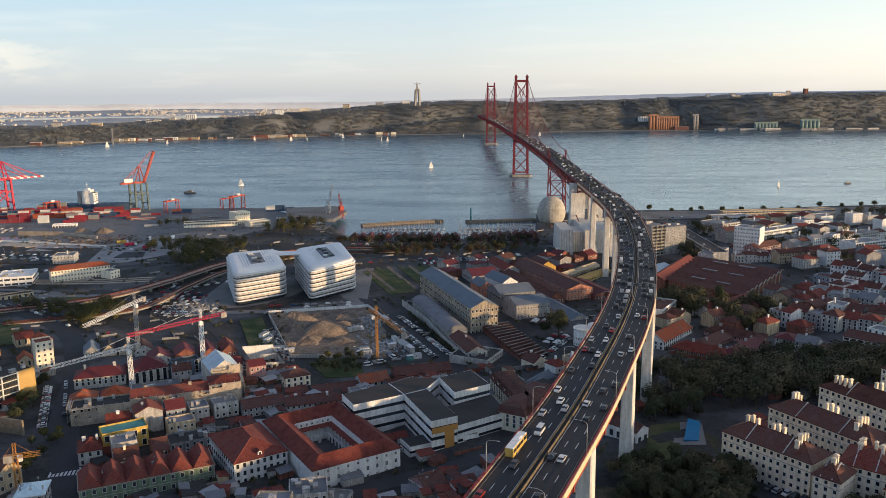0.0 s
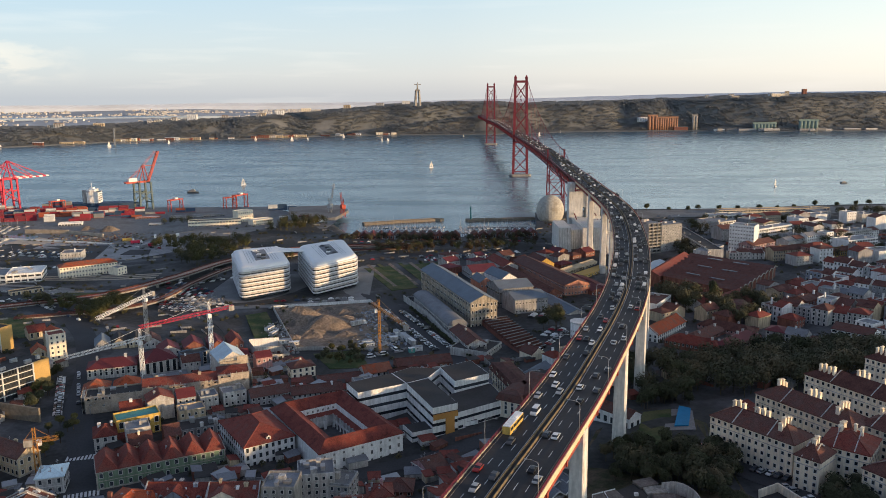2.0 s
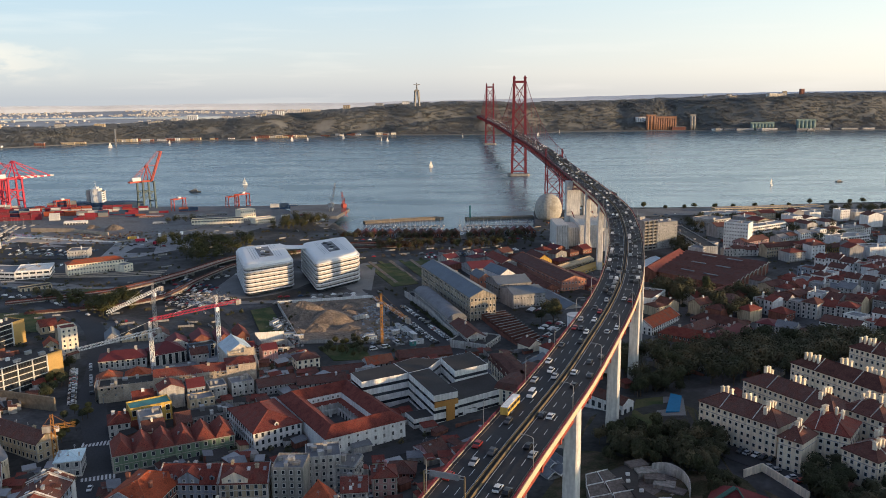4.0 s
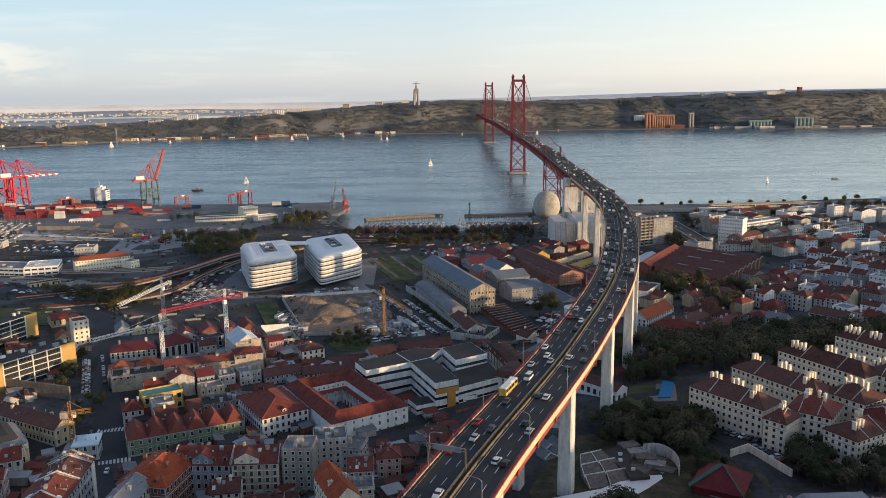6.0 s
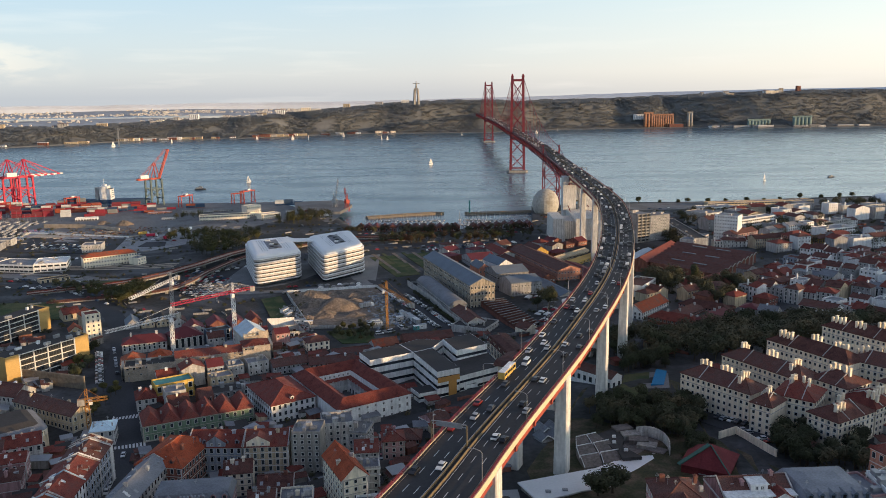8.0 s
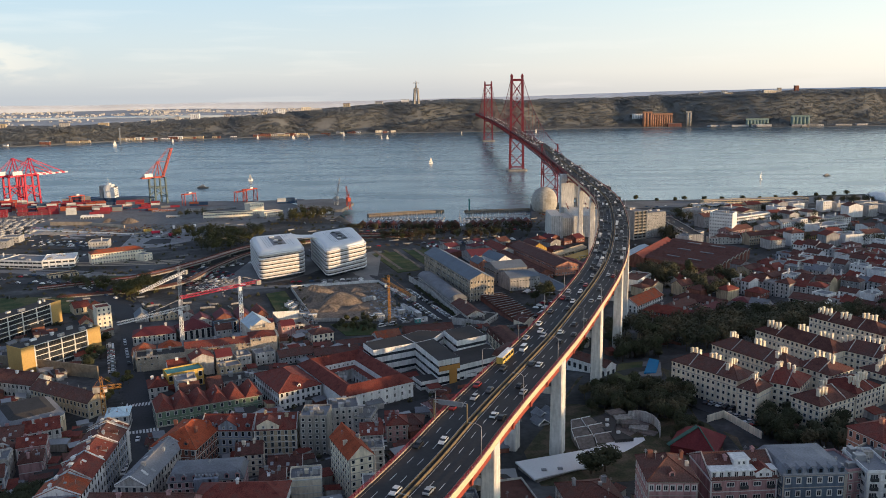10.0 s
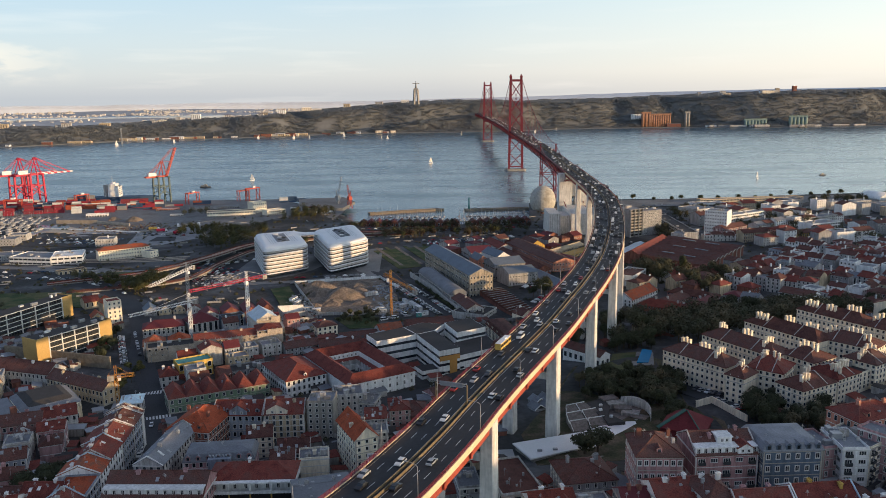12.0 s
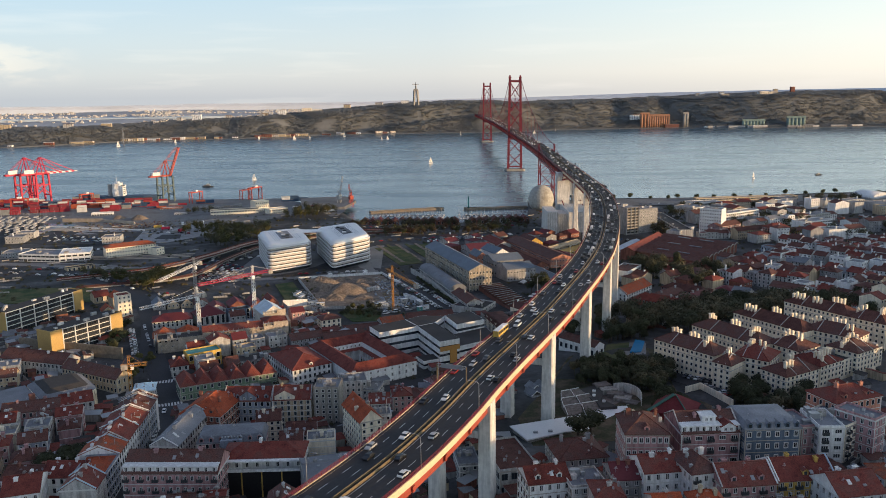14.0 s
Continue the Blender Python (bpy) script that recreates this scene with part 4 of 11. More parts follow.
far_cars = {"white": [], "dark_metal": [], "metal_grey": []}
for lane, o in enumerate((-8.4, -5.4, -2.6, 2.6, 5.4, 8.4)):
    s = s_at(62) + rng.uniform(0, 20)
    while s < s_at(2600):
        p, h = on_road(s, o + rng.uniform(-0.25, 0.25), 0.015)
        if p.y < 345:
            park(p.x, p.y, math.degrees(h) + (0 if o > 0 else 180), None if rng.random() > 0.05 else "van", p.z)
        else:
            pool = far_cars[rng.choice(("white", "dark_metal", "dark_metal", "dark_metal", "dark_metal", "metal_grey"))]
            pool.append((p.x, p.y, p.z + 0.3, 4.3, 1.8, 0.65, h))
            pool.append((p.x, p.y, p.z + 0.95, 2.4, 1.55, 0.5, h))
        s += (10 + rng.expovariate(1 / 14.0)) * (1.9 if p.y < 260 else 0.85 if p.y > 330 else 1.2)
for k, boxes in far_cars.items():
    box_stuff("traffic", boxes, k, "dense far-off traffic on the bridge deck", "cars")


def make_bus(s, off, heading):
    p, h = on_road(s, off, 0.015)
    g = thing("bus", p.x, p.y, p.z, math.degrees(h) + heading, "yellow city bus with a white roof on the bridge", "bus")
    bm = bmesh.new()
    quad_box(bm, -6, -1.25, 0.4, 6, 1.25, 1.35)
    quad_box(bm, -6, -1.25, 2.45, 6, 1.25, 2.8)
    for x in (-6, -3.0, 0, 3.0, 5.75):
        quad_box(bm, x, -1.25, 1.35, x + 0.25, 1.25, 2.45)
    part("body", bm, "yellow", g)
    bm = bmesh.new()
    quad_box(bm, -5.97, -1.2, 1.35, 5.97, 1.2, 2.45)
    part("glazing", bm, "glass", g)
    bm = bmesh.new()
    quad_box(bm, -5.9, -1.15, 2.8, 5.9, 1.15, 3.0)
    quad_box(bm, -3, -0.7, 3.0, -0.5, 0.7, 3.2)
    part("roof", bm, "white", g)
    for x in (-3.6, 3.4):
        for y in (-1.15, 1.15):
            placed("wheel", WHEEL, g, x, y, 0.33).scale = (1.4, 1.4, 1.4)
make_bus(s_at(205), -8.2, 180)


# ---------------------------------------------------------------- houses
def window_mesh(w, h, frame_m, glass_m, bars=1, sill=True, t=0.14):
    """A framed window that looks along -y: one closed ring with recessed panes between its bars."""
    bm = bmesh.new()
    xs = [-w / 2, w / 2]
    cols = [-w / 2 + t]
    for k in range(bars):
        x = -w / 2 + w * (k + 1) / (bars + 1)
        cols += [x - 0.05, x + 0.05]
    cols.append(w / 2 - t)
    back = [bm.verts.new(p) for p in ((xs[0], 0.04, -h / 2), (xs[1], 0.04, -h / 2), (xs[1], 0.04, h / 2), (xs[0], 0.04, h / 2))]
    low = 0.2 if sill else 0.1
    front = [bm.verts.new(p) for p in ((xs[0], -low, -h / 2), (xs[1], -low, -h / 2), (xs[1], -0.1, h / 2), (xs[0], -0.1, h / 2))]
    for k in range(4):
        bm.faces.new((back[k], back[(k + 1) % 4], front[(k + 1) % 4], front[k]))
    lo, hi = [bm.verts.new((x, -0.1, -h / 2 + t)) for x in cols], [bm.verts.new((x, -0.1, h / 2 - t)) for x in cols]
    bm.faces.new([front[0], front[1]] + lo[::-1])
    bm.faces.new([front[2], front[3]] + hi)
    bm.faces.new([front[3], front[0], lo[0], hi[0]])
    bm.faces.new([front[1], front[2], hi[-1], lo[-1]])
    for k in range(len(cols) - 1):
        q = (lo[k], lo[k + 1], hi[k + 1], hi[k])
        if k % 2:
            bm.faces.new(q)
        else:
            p = [bm.verts.new((v.co.x, -0.02, v.co.z)) for v in q]
            for j in range(4):
                bm.faces.new((q[j], q[(j + 1) % 4], p[(j + 1) % 4], p[j]))
            bm.faces.new(p).material_index = 1
    return mesh_of("window", bm, frame_m, glass_m)


WIN = {
    "tall": window_mesh(1.15, 1.9, "frame_white", "glass"),
    "stone": window_mesh(1.25, 1.8, "frame_stone", "glass"),
    "small": window_mesh(1.0, 1.2, "frame_white", "glass", 1, False),
    "wide": window_mesh(2.4, 1.5, "frame_white", "glass", 2),
    "strip": window_mesh(4.2, 1.5, "dark_metal", "glass", 3, False),
    "big": window_mesh(1.7, 2.6, "frame_white", "glass", 1),
    "framed": window_mesh(1.6, 2.1, "frame_white", "glass", 1, True, 0.27),
    "shop": window_mesh(2.2, 2.3, "dark_metal", "glass", 1, False),
}
WALLS = ["offwhite", "white", "offwhite", "cream", "pink", "grey_wall", "pale_cream", "bluegrey_wall", "offwhite"]
ROOFS = ["roof_red", "roof_brown", "roof_red", "roof_orange", "roof_brown", "roof_grey"]
TONE = {"offwhite": "off-white", "white": "white", "cream": "cream", "pink": "pink", "grey_wall": "grey", "pale_cream": "pale cream", "bluegrey_wall": "blue-grey", "salmon": "salmon", "yellow": "yellow",
        "green_wall": "green", "blue_wall": "dark blue tiled", "brick": "brick-red", "ochre": "ochre", "concrete": "concrete", "netting": "beige netting-wrapped", "orange_wall": "orange", "black_panel": "black", "tarp_blue": "pale blue"}
RTONE = {"roof_red": "red tiled", "roof_brown": "brown tiled", "roof_orange": "orange tiled", "roof_grey": "grey", "roof_maroon": "maroon", "roof_bluegrey": "blue-grey metal", "roof_dark": "dark flat", "tarp_teal": "teal-sheeted", "tarp_blue": "pale tarpaulin-covered", "white": "white", "paving": "grey", "concrete": "concrete"}


def roof_mesh(kind, w, d, rh, over=0.45, ridge="x"):
    """The roof body over a w by d plan whose eaves lie at z = 0."""
    bm = bmesh.new()
    if kind == "gable":
        if ridge == "y":
            w, d = d, w
        e, drop, t = d / 2 + over, over * rh / (d / 2), 0.28
        # one closed profile: both slopes with the raised cap of the ridge
        prof = [(-e, -drop), (0, rh), (e, -drop), (e, t - drop), (0.3, rh + t - 0.3 * rh / (d / 2)), (0.26, rh + t + 0.14), (-0.26, rh + t + 0.14), (-0.3, rh + t - 0.3 * rh / (d / 2)), (-e, t - drop)]
        rows = [[bm.verts.new((x, y, z) if ridge == "x" else (-y, x, z)) for y, z in prof] for x in (-w / 2 - 0.2, w / 2 + 0.2)]
        for k in range(9):
            bm.faces.new((rows[0][k], rows[0][(k + 1) % 9], rows[1][(k + 1) % 9], rows[1][k]))
        for r in rows:
            bm.faces.new((r[0], r[1], r[7], r[8])), bm.faces.new((r[1], r[2], r[3], r[4])), bm.faces.new((r[1], r[4], r[5], r[6], r[7]))
    elif kind in ("hip", "mansard"):
        x, y = w / 2 + over, d / 2 + over
        if kind == "hip":
            m = min(x, y)
            rx, ry = (x - m, 0.01) if x >= y else (0.01, y - m)
            rx, ry = max(rx, 0.05), max(ry, 0.05)
            levels = [(x, y, -0.15), (x, y, 0.1), (rx, ry, rh)]
        else:
            levels = [(x, y, -0.15), (x, y, 0.1), (x - 1.4, y - 1.4, rh * 0.75), (max(x - 5.5, 0.6), max(y - 5.5, 0.6), rh)]
        rings = [[bm.verts.new((sx * a, sy * b, z)) for sx, sy in ((-1, -1), (1, -1), (1, 1), (-1, 1))] for a, b, z in levels]
        for lo, hi in zip(rings, rings[1:]):
            for k in range(4):
                j = (k + 1) % 4
                bm.faces.new((lo[k], lo[j], hi[j], hi[k]))
        bm.faces.new(rings[-1]), bm.faces.new(rings[0][::-1])
    elif kind == "barrel":
        if ridge == "y":
            w, d = d, w
        n, e = 12, d / 2 + 0.3
        prof = [(-e * math.cos(math.pi * k / n), rh * math.sin(math.pi * k / n)) for k in range(n + 1)]
        rows = [[bm.verts.new((x, y, z) if ridge == "x" else (-y, x, z)) for y, z in prof] for x in (-w / 2 - 0.2, w / 2 + 0.2)]
        for k in range(n):
            bm.faces.new((rows[0][k], rows[0][k + 1], rows[1][k + 1], rows[1][k]))
        for r in rows:
            bm.faces.new(r)
        bm.faces.new((rows[0][0], rows[1][0], rows[1][-1], rows[0][-1]))
    elif kind == "tents":
        # a row of hipped roofs, side by side, whose ridges run from front to back
        n = max(2, round(w / 8.5))
        for k in range(n):
            cx, x, y = -w / 2 + w * (k + 0.5) / n, w / n / 2, d / 2 + over
            lo = [bm.verts.new((cx + a * x, b * y, 0.0)) for a, b in ((-1, -1), (1, -1), (1, 1), (-1, 1))]
            hi = [bm.verts.new((cx, b * (y - x * 0.9), rh)) for b in (-1, 1)]
            for f in ((lo[0], lo[1], hi[0]), (lo[1], lo[2], hi[1], hi[0]), (lo[2], lo[3], hi[1]), (lo[3], lo[0], hi[0], hi[1])):
                bm.faces.new(f)
        bmesh.ops.remove_doubles(bm, verts=bm.verts[:], dist=0.02)
    elif kind == "flat":
        quad_box(bm, -w / 2 + 0.3, -d / 2 + 0.3, -0.35, w / 2 - 0.3, d / 2 - 0.3, 0.0)
    return bm


def hip_ridges(w, d, rh, over=0.45):
    """The capping along the ridge and the four hips, meeting in one piece."""
    bm = bmesh.new()
    x, y = w / 2 + over, d / 2 + over
    m = min(x, y)
    rx, ry = max(x - m, 0.05), max(y - m, 0.05)
    ends = ((-1, -1), (1, -1), (1, 1), (-1, 1))
    mid = [bm.verts.new((sx * rx, sy * ry, rh + 0.22)) for sx, sy in ends]
    for k, (sx, sy) in enumerate(ends):
        a, b = bm.verts.new((sx * (x - 0.35), sy * y, 0.06)), bm.verts.new((sx * x, sy * (y - 0.35), 0.06))
        c = bm.verts.new((sx * x, sy * y, 0.32))
        t0, t1 = bm.verts.new((sx * (rx - 0.3), sy * ry, rh)), bm.verts.new((sx * rx, sy * (ry - 0.3), rh))
        bm.faces.new((a, c, mid[k], t0)), bm.faces.new((c, b, t1, mid[k]))
    for i, j in ((0, 1), (2, 3)) if x >= y else ((1, 2), (3, 0)):
        p, q = mid[i].co, mid[j].co
        o = Vector((0, 0.3 if p.y > 0 else -0.3, -0.3)) if x >= y else Vector((0.3 if p.x > 0 else -0.3, 0, -0.3))
        bm.faces.new((mid[i], mid[j], bm.verts.new(q + o), bm.verts.new(p + o)))
    return bm


def wall_mesh(kind, w, d, h, rh, ridge):
    bm = bmesh.new()
    quad_box(bm, -w / 2, -d / 2, 0, w / 2, d / 2, h, top=False)
    if kind == "gable":
        if ridge == "x":
            ends = [((sx * w / 2, -d / 2, h), (sx * w / 2, d / 2, h), (sx * w / 2, 0, h + rh)) for sx in (-1, 1)]
        else:
            ends = [((-w / 2, sy * d / 2, h), (w / 2, sy * d / 2, h), (0, sy * d / 2, h + rh)) for sy in (-1, 1)]
        for e in ends:
            bm.faces.new([bm.verts.new(p) for p in e])
    if kind == "flat":
        for x0, y0, x1, y1 in ((-w / 2, -d / 2, w / 2, -d / 2 + 0.3), (-w / 2, d / 2 - 0.3, w / 2, d / 2), (-w / 2, -d / 2 + 0.3, -w / 2 + 0.3, d / 2 - 0.3), (w / 2 - 0.3, -d / 2 + 0.3, w / 2, d / 2 - 0.3)):
            quad_box(bm, x0, y0, h, x1, y1, h + 0.7)
    elif h > 5:
        for x0, y0, x1, y1 in ((-w / 2 - 0.18, -d / 2 - 0.18, w / 2 + 0.18, -d / 2 + 0.02), (-w / 2 - 0.18, d / 2 - 0.02, w / 2 + 0.18, d / 2 + 0.18), (-w / 2 - 0.18, -d / 2 + 0.02, -w / 2 + 0.02, d / 2 - 0.02), (w / 2 - 0.02, -d / 2 + 0.02, w / 2 + 0.18, d / 2 - 0.02)):
            quad_box(bm, x0, y0, h - 0.55, x1, y1, h - 0.2)
    return bm


def far_windows(rows, win):
    """The panes of a far facade, each a shallow box, in one mesh."""
    w, h = {"tall": (1.1, 1.8), "stone": (1.2, 1.7), "small": (0.95, 1.2), "wide": (2.4, 1.5), "strip": (4.2, 1.5), "big": (1.7, 2.6), "shop": (2.2, 2.3), "framed": (1.3, 1.9)}[win]
    bm = bmesh.new()
    for x, y, z, a in rows:
        c, s = math.cos(a), math.sin(a)
        v = [bm.verts.new((x + dx * c - dy * s, y + dx * s + dy * c, z + dz)) for dx, dz in ((-w / 2, -h / 2), (w / 2, -h / 2), (w / 2, h / 2), (-w / 2, h / 2)) for dy in (-0.04, 0.1)]
        bm.faces.new((v[0], v[2], v[4], v[6]))
        o = [bm.verts.new((x + dx * c + 0.02 * s, y + dx * s - 0.02 * c, z + dz)) for dx, dz in ((-w / 2 - 0.17, -h / 2 - 0.2), (w / 2 + 0.17, -h / 2 - 0.2), (w / 2 + 0.17, h / 2 + 0.17), (-w / 2 - 0.17, h / 2 + 0.17))]
        bm.faces.new(o).material_index = 1
        for k in range(4):
            bm.faces.new((v[2 * k], v[2 * k + 1], v[(2 * k + 3) % 8], v[(2 * k + 2) % 8]))
    return bm


CHIMNEY = {}


def chimney_mesh(wall, h):
    key = (wall, round(h, 1))
    if key not in CHIMNEY:
        bm = bmesh.new()
        quad_box(bm, -0.45, -0.7, 0, 0.45, 0.7, h)
        quad_box(bm, -0.6, -0.85, h, 0.6, 0.85, h + 0.18)
        for y in (-0.4, 0.0, 0.4):
            quad_box(bm, -0.16, y - 0.14, h + 0.18, 0.16, y + 0.14, h + 0.5)
        CHIMNEY[key] = mesh_of("chimney", bm, wall)
    return CHIMNEY[key]


def dormer_mesh(wall, roofm):
    bm = bmesh.new()
    quad_box(bm, -0.85, -0.1, -0.3, 0.85, 2.6, 1.5, 0)
    for sgn in (-1, 1):
        v = [bm.verts.new(p) for p in ((sgn * 1.1, -0.35, 1.35), (sgn * 1.1, 2.8, 1.35), (0, 2.8, 2.2), (0, -0.35, 2.2))]
        bm.faces.new(v).material_index = 1
    f = [bm.verts.new(p) for p in ((-0.95, -0.1, 1.45), (0.95, -0.1, 1.45), (0, -0.1, 2.1))]
    bm.faces.new(f).material_index = 0
    g = [bm.verts.new(p) for p in ((-0.5, -0.13, 0.1), (0.5, -0.13, 0.1), (0.5, -0.13, 1.3), (-0.5, -0.13, 1.3))]
    bm.faces.new(g).material_index = 2
    return mesh_of("dormer", bm, wall, roofm, "glass")


CROWD = {"verts": [], "faces": [], "mats": [], "slots": []}


def into_crowd(bm, ms, place):
    """Adds a small mesh, put in its place, to the one mesh of far houses."""
    ms = ms if isinstance(ms, tuple) else (ms,)
    for m in ms:
        if m not in CROWD["slots"]:
            CROWD["slots"].append(m)
    k, mi = len(CROWD["verts"]), [CROWD["slots"].index(m) for m in ms]
    bmesh.ops.recalc_face_normals(bm, faces=bm.faces)
    bm.verts.index_update()
    CROWD["verts"] += [tuple(place @ v.co) for v in bm.verts]
    for f in bm.faces:
        CROWD["faces"].append([v.index + k for v in f.verts])
        CROWD["mats"].append(mi[f.material_index])
    bm.free()


def far_house_row(cx, cy, yaw, base, w, d, h, roof, rh, wall, roofm, floors, ridge, chim, win, sides):
    place = pose(cx, cy, base, 0, 0, yaw)
    into_crowd(wall_mesh(roof, w, d, h, rh, ridge), wall, place)
    into_crowd(roof_mesh(roof, w, d, rh, ridge=ridge), roofm, place @ Matrix.Translation((0, 0, h)))
    rows, fh = [], h / floors
    for key, span, fx, fy, fyaw in (("f", w, 0, -d / 2, 0), ("r", d, w / 2, 0, 90), ("l", d, -w / 2, 0, -90)):
        n = max(1, int((span - 0.6) / 2.7))
        ca, sa = math.cos(radians(fyaw)), math.sin(radians(fyaw))
        for k in range(n if key in sides else 0):
            u = -span / 2 + span * (k + 0.5) / n
            rows += [(fx + u * ca, fy + u * sa, fh * (f + 0.55), radians(fyaw)) for f in range(floors)]
    into_crowd(far_windows(rows, win), ("glass", "frame_white"), place)
    for k in range(chim):
        bm = bmesh.new()
        u = house_rng.uniform(-0.4, 0.4) * w
        quad_box(bm, u - 0.45, -0.6, h - 0.5, u + 0.45, 0.6, h + rh + 1.3)
        into_crowd(bm, "white", place)


DORMER = {}
house_rng = random.Random(77)
BUILT = []


def house(cx, cy, yaw, w, d, ze, roof="gable", rh=3.0, wall="offwhite", roofm="roof_red", floors=3, bays=0, win="tall", ridge="x", chim=0, dorm=0, sides="fr", label="", name="house", cat="house", base=None, clutter=0, group="", chim_h=2.0, chim_m=None, balc=False, skip_win=False, crowd=False, party=False, skylights=0, clusters=0, attic=0, big_dormer=0.0):
    """One building: walls, roof, chimneys, dormers and each of its windows. ze: eaves over sea level."""
    c, s = math.cos(radians(yaw)), math.sin(radians(yaw))
    if base is None:
        base = min(ground_z(cx + (a * w * c - b * d * s) / 2, cy + (a * w * s + b * d * c) / 2) for a in (-1, 1) for b in (-1, 1)) - 0.3
    h = ze - base
    BUILT.append((cx, cy, w, d, yaw))
    if cy < 262 and roof in ("gable", "hip") and name == "house" and not clusters:
        chim = max(chim, 2 if w > 9 else 1)
        skylights = max(skylights, 2 if w > 9 else 1)
    if crowd and cy > 395:
        return far_house_row(cx, cy, yaw, base, w, d, h, roof, rh, wall, roofm, floors, ridge, chim, win, sides)
    label = label or f"{TONE.get(wall, 'plain')} {floors}-storey town house with a {RTONE.get(roofm, 'tiled')} roof"
    g = thing(name, cx, cy, base, yaw, label, cat, group)
    part("wall", wall_mesh(roof, w, d, h, rh, ridge), wall, g)
    top = part("roof", roof_mesh(roof, w, d, rh, ridge=ridge), roofm, g)
    top.location.z = h
    if roof == "hip" and cy < 340:
        part("ridge_tiles", hip_ridges(w, d, rh), roofm, top)
    fh = h / floors
    if not skip_win:
        faces = {"f": (w, 0, -d / 2, 0), "r": (d, w / 2, 0, 90), "l": (d, -w / 2, 0, -90), "b": (w, 0, d / 2, 180)}
        ww = {"tall": 2.5, "stone": 3.0, "small": 2.4, "wide": 3.4, "strip": 4.6, "big": 3.4, "shop": 3.0, "framed": 2.6}[win]
        far_rows, plain_side = [], ""
        if cy < 330 and not party and name == "house":
            plain_side = "l" if cx > 15 else "r" if cx < -15 else ""
            if plain_side in sides or (cx * 7.3 + cy * 3.1) % 10 < 3.5:
                plain_side = ""
        for key in sides + plain_side:
            span, fx, fy, fyaw = faces[key]
            n = bays if bays and key in "fb" else max(1, int((span - 0.8) / ww))
            if span < 4:
                continue
            ca, sa = math.cos(radians(fyaw)), math.sin(radians(fyaw))
            for k in range(n):
                u = -span / 2 + span * (k + 0.5) / n
                for f in range(floors):
                    if f == 0 and fh < 2.4:
                        continue
                    z = fh * (f + 0.55)
                    if cy > 166 or key == plain_side:
                        far_rows.append((fx + u * ca, fy + u * sa, z, radians(fyaw)))
                        continue
                    placed("window", WIN[win], g, fx + u * ca, fy + u * sa, z, fyaw)
                    if balc and key == "f" and f and k % 2 == 0:
                        placed("balcony", BALCONY, g, fx + u * ca, fy + u * sa, z - 1.15, fyaw)
        if far_rows:
            part("glazing", far_windows(far_rows, win), ("glass", "frame_white"), g)["kind"] = "stuff"
    if dorm and roof in ("gable", "mansard", "hip"):
        key = (wall, roofm)
        if key not in DORMER:
            DORMER[key] = dormer_mesh(*key)
        for k in range(dorm):
            u = -w / 2 + w * (k + 0.5) / dorm
            slope = rh / (d / 2)
            y = -d / 2 + (-0.1 if roof == "mansard" else 1.3)
            placed("dormer", DORMER[key], top, u, y, 0.5 if roof == "mansard" else slope * 1.3)
    for k in range(chim):
        u = (-0.5 + (k + 0.5) / chim + house_rng.uniform(-0.08, 0.08)) * w * 0.95
        v = house_rng.uniform(-0.15, 0.25) * d
        zz = h - 0.4 + (0 if roof == "flat" else rh * max(0.1, 1 - abs(v) / (d / 2)) - 0.3 if ridge == "x" else rh * max(0.1, 1 - abs(u) / (w / 2)) - 0.3)
        placed("chimney", chimney_mesh(chim_m or wall, chim_h), top, u, v, zz - h, house_rng.choice((0, 90)))
    if party and roof == "gable" and ridge == "x":
        for sx in (-1, 1):
            bm = bmesh.new()
            for sy in (-1, 1):
                beam(bm, (sx * w / 2, sy * (d / 2 + 0.3), h + 0.1), (sx * w / 2, 0, h + rh + 0.45), 0.36, 0.7)
            part("party_wall", bm, house_rng.choice(("white", "offwhite", "tarp_blue", "offwhite")), g)
    if skylights and roof == "gable" and ridge == "x":
        slope = math.atan2(rh, d / 2)
        for k in range(skylights):
            o = new("skylight", SKYLIGHT if house_rng.random() < 0.5 else SKYLIGHT_WHITE)
            o.parent = top
            u, t, side = house_rng.uniform(-0.4, 0.4) * w, house_rng.uniform(0.25, 0.75), house_rng.choice((-1, -1, 1))
            o.matrix_basis = Matrix.Translation((u, side * d / 2 * (1 - t), rh * t + 0.3)) @ Matrix.Rotation(-side * slope, 4, "X")
    for k in range(clusters):
        u0 = (-0.5 + (k + 0.5) / clusters + house_rng.uniform(-0.06, 0.06)) * w * 0.92
        v0, n = house_rng.choice((-0.2, 0.05, 0.22)) * d, house_rng.choice((2, 3, 3, 4))
        turned = house_rng.random() < 0.4
        for j in range(n):
            u, v = (u0, v0 + (j - n / 2) * 1.9) if turned else (u0 + (j - n / 2) * 2.1, v0)
            v = max(min(v, d * 0.36), -d * 0.36)
            fall = max(abs(v) / (d / 2), 1 - (w / 2 - min(abs(u), w / 2)) / (d / 2), 0)
            placed("chimney", chimney_mesh(chim_m or wall, chim_h * (1.0 if j % 2 else 0.85)), top, u, v, rh * (1 - min(fall, 0.95)) - 0.6, 90 if turned else 0)
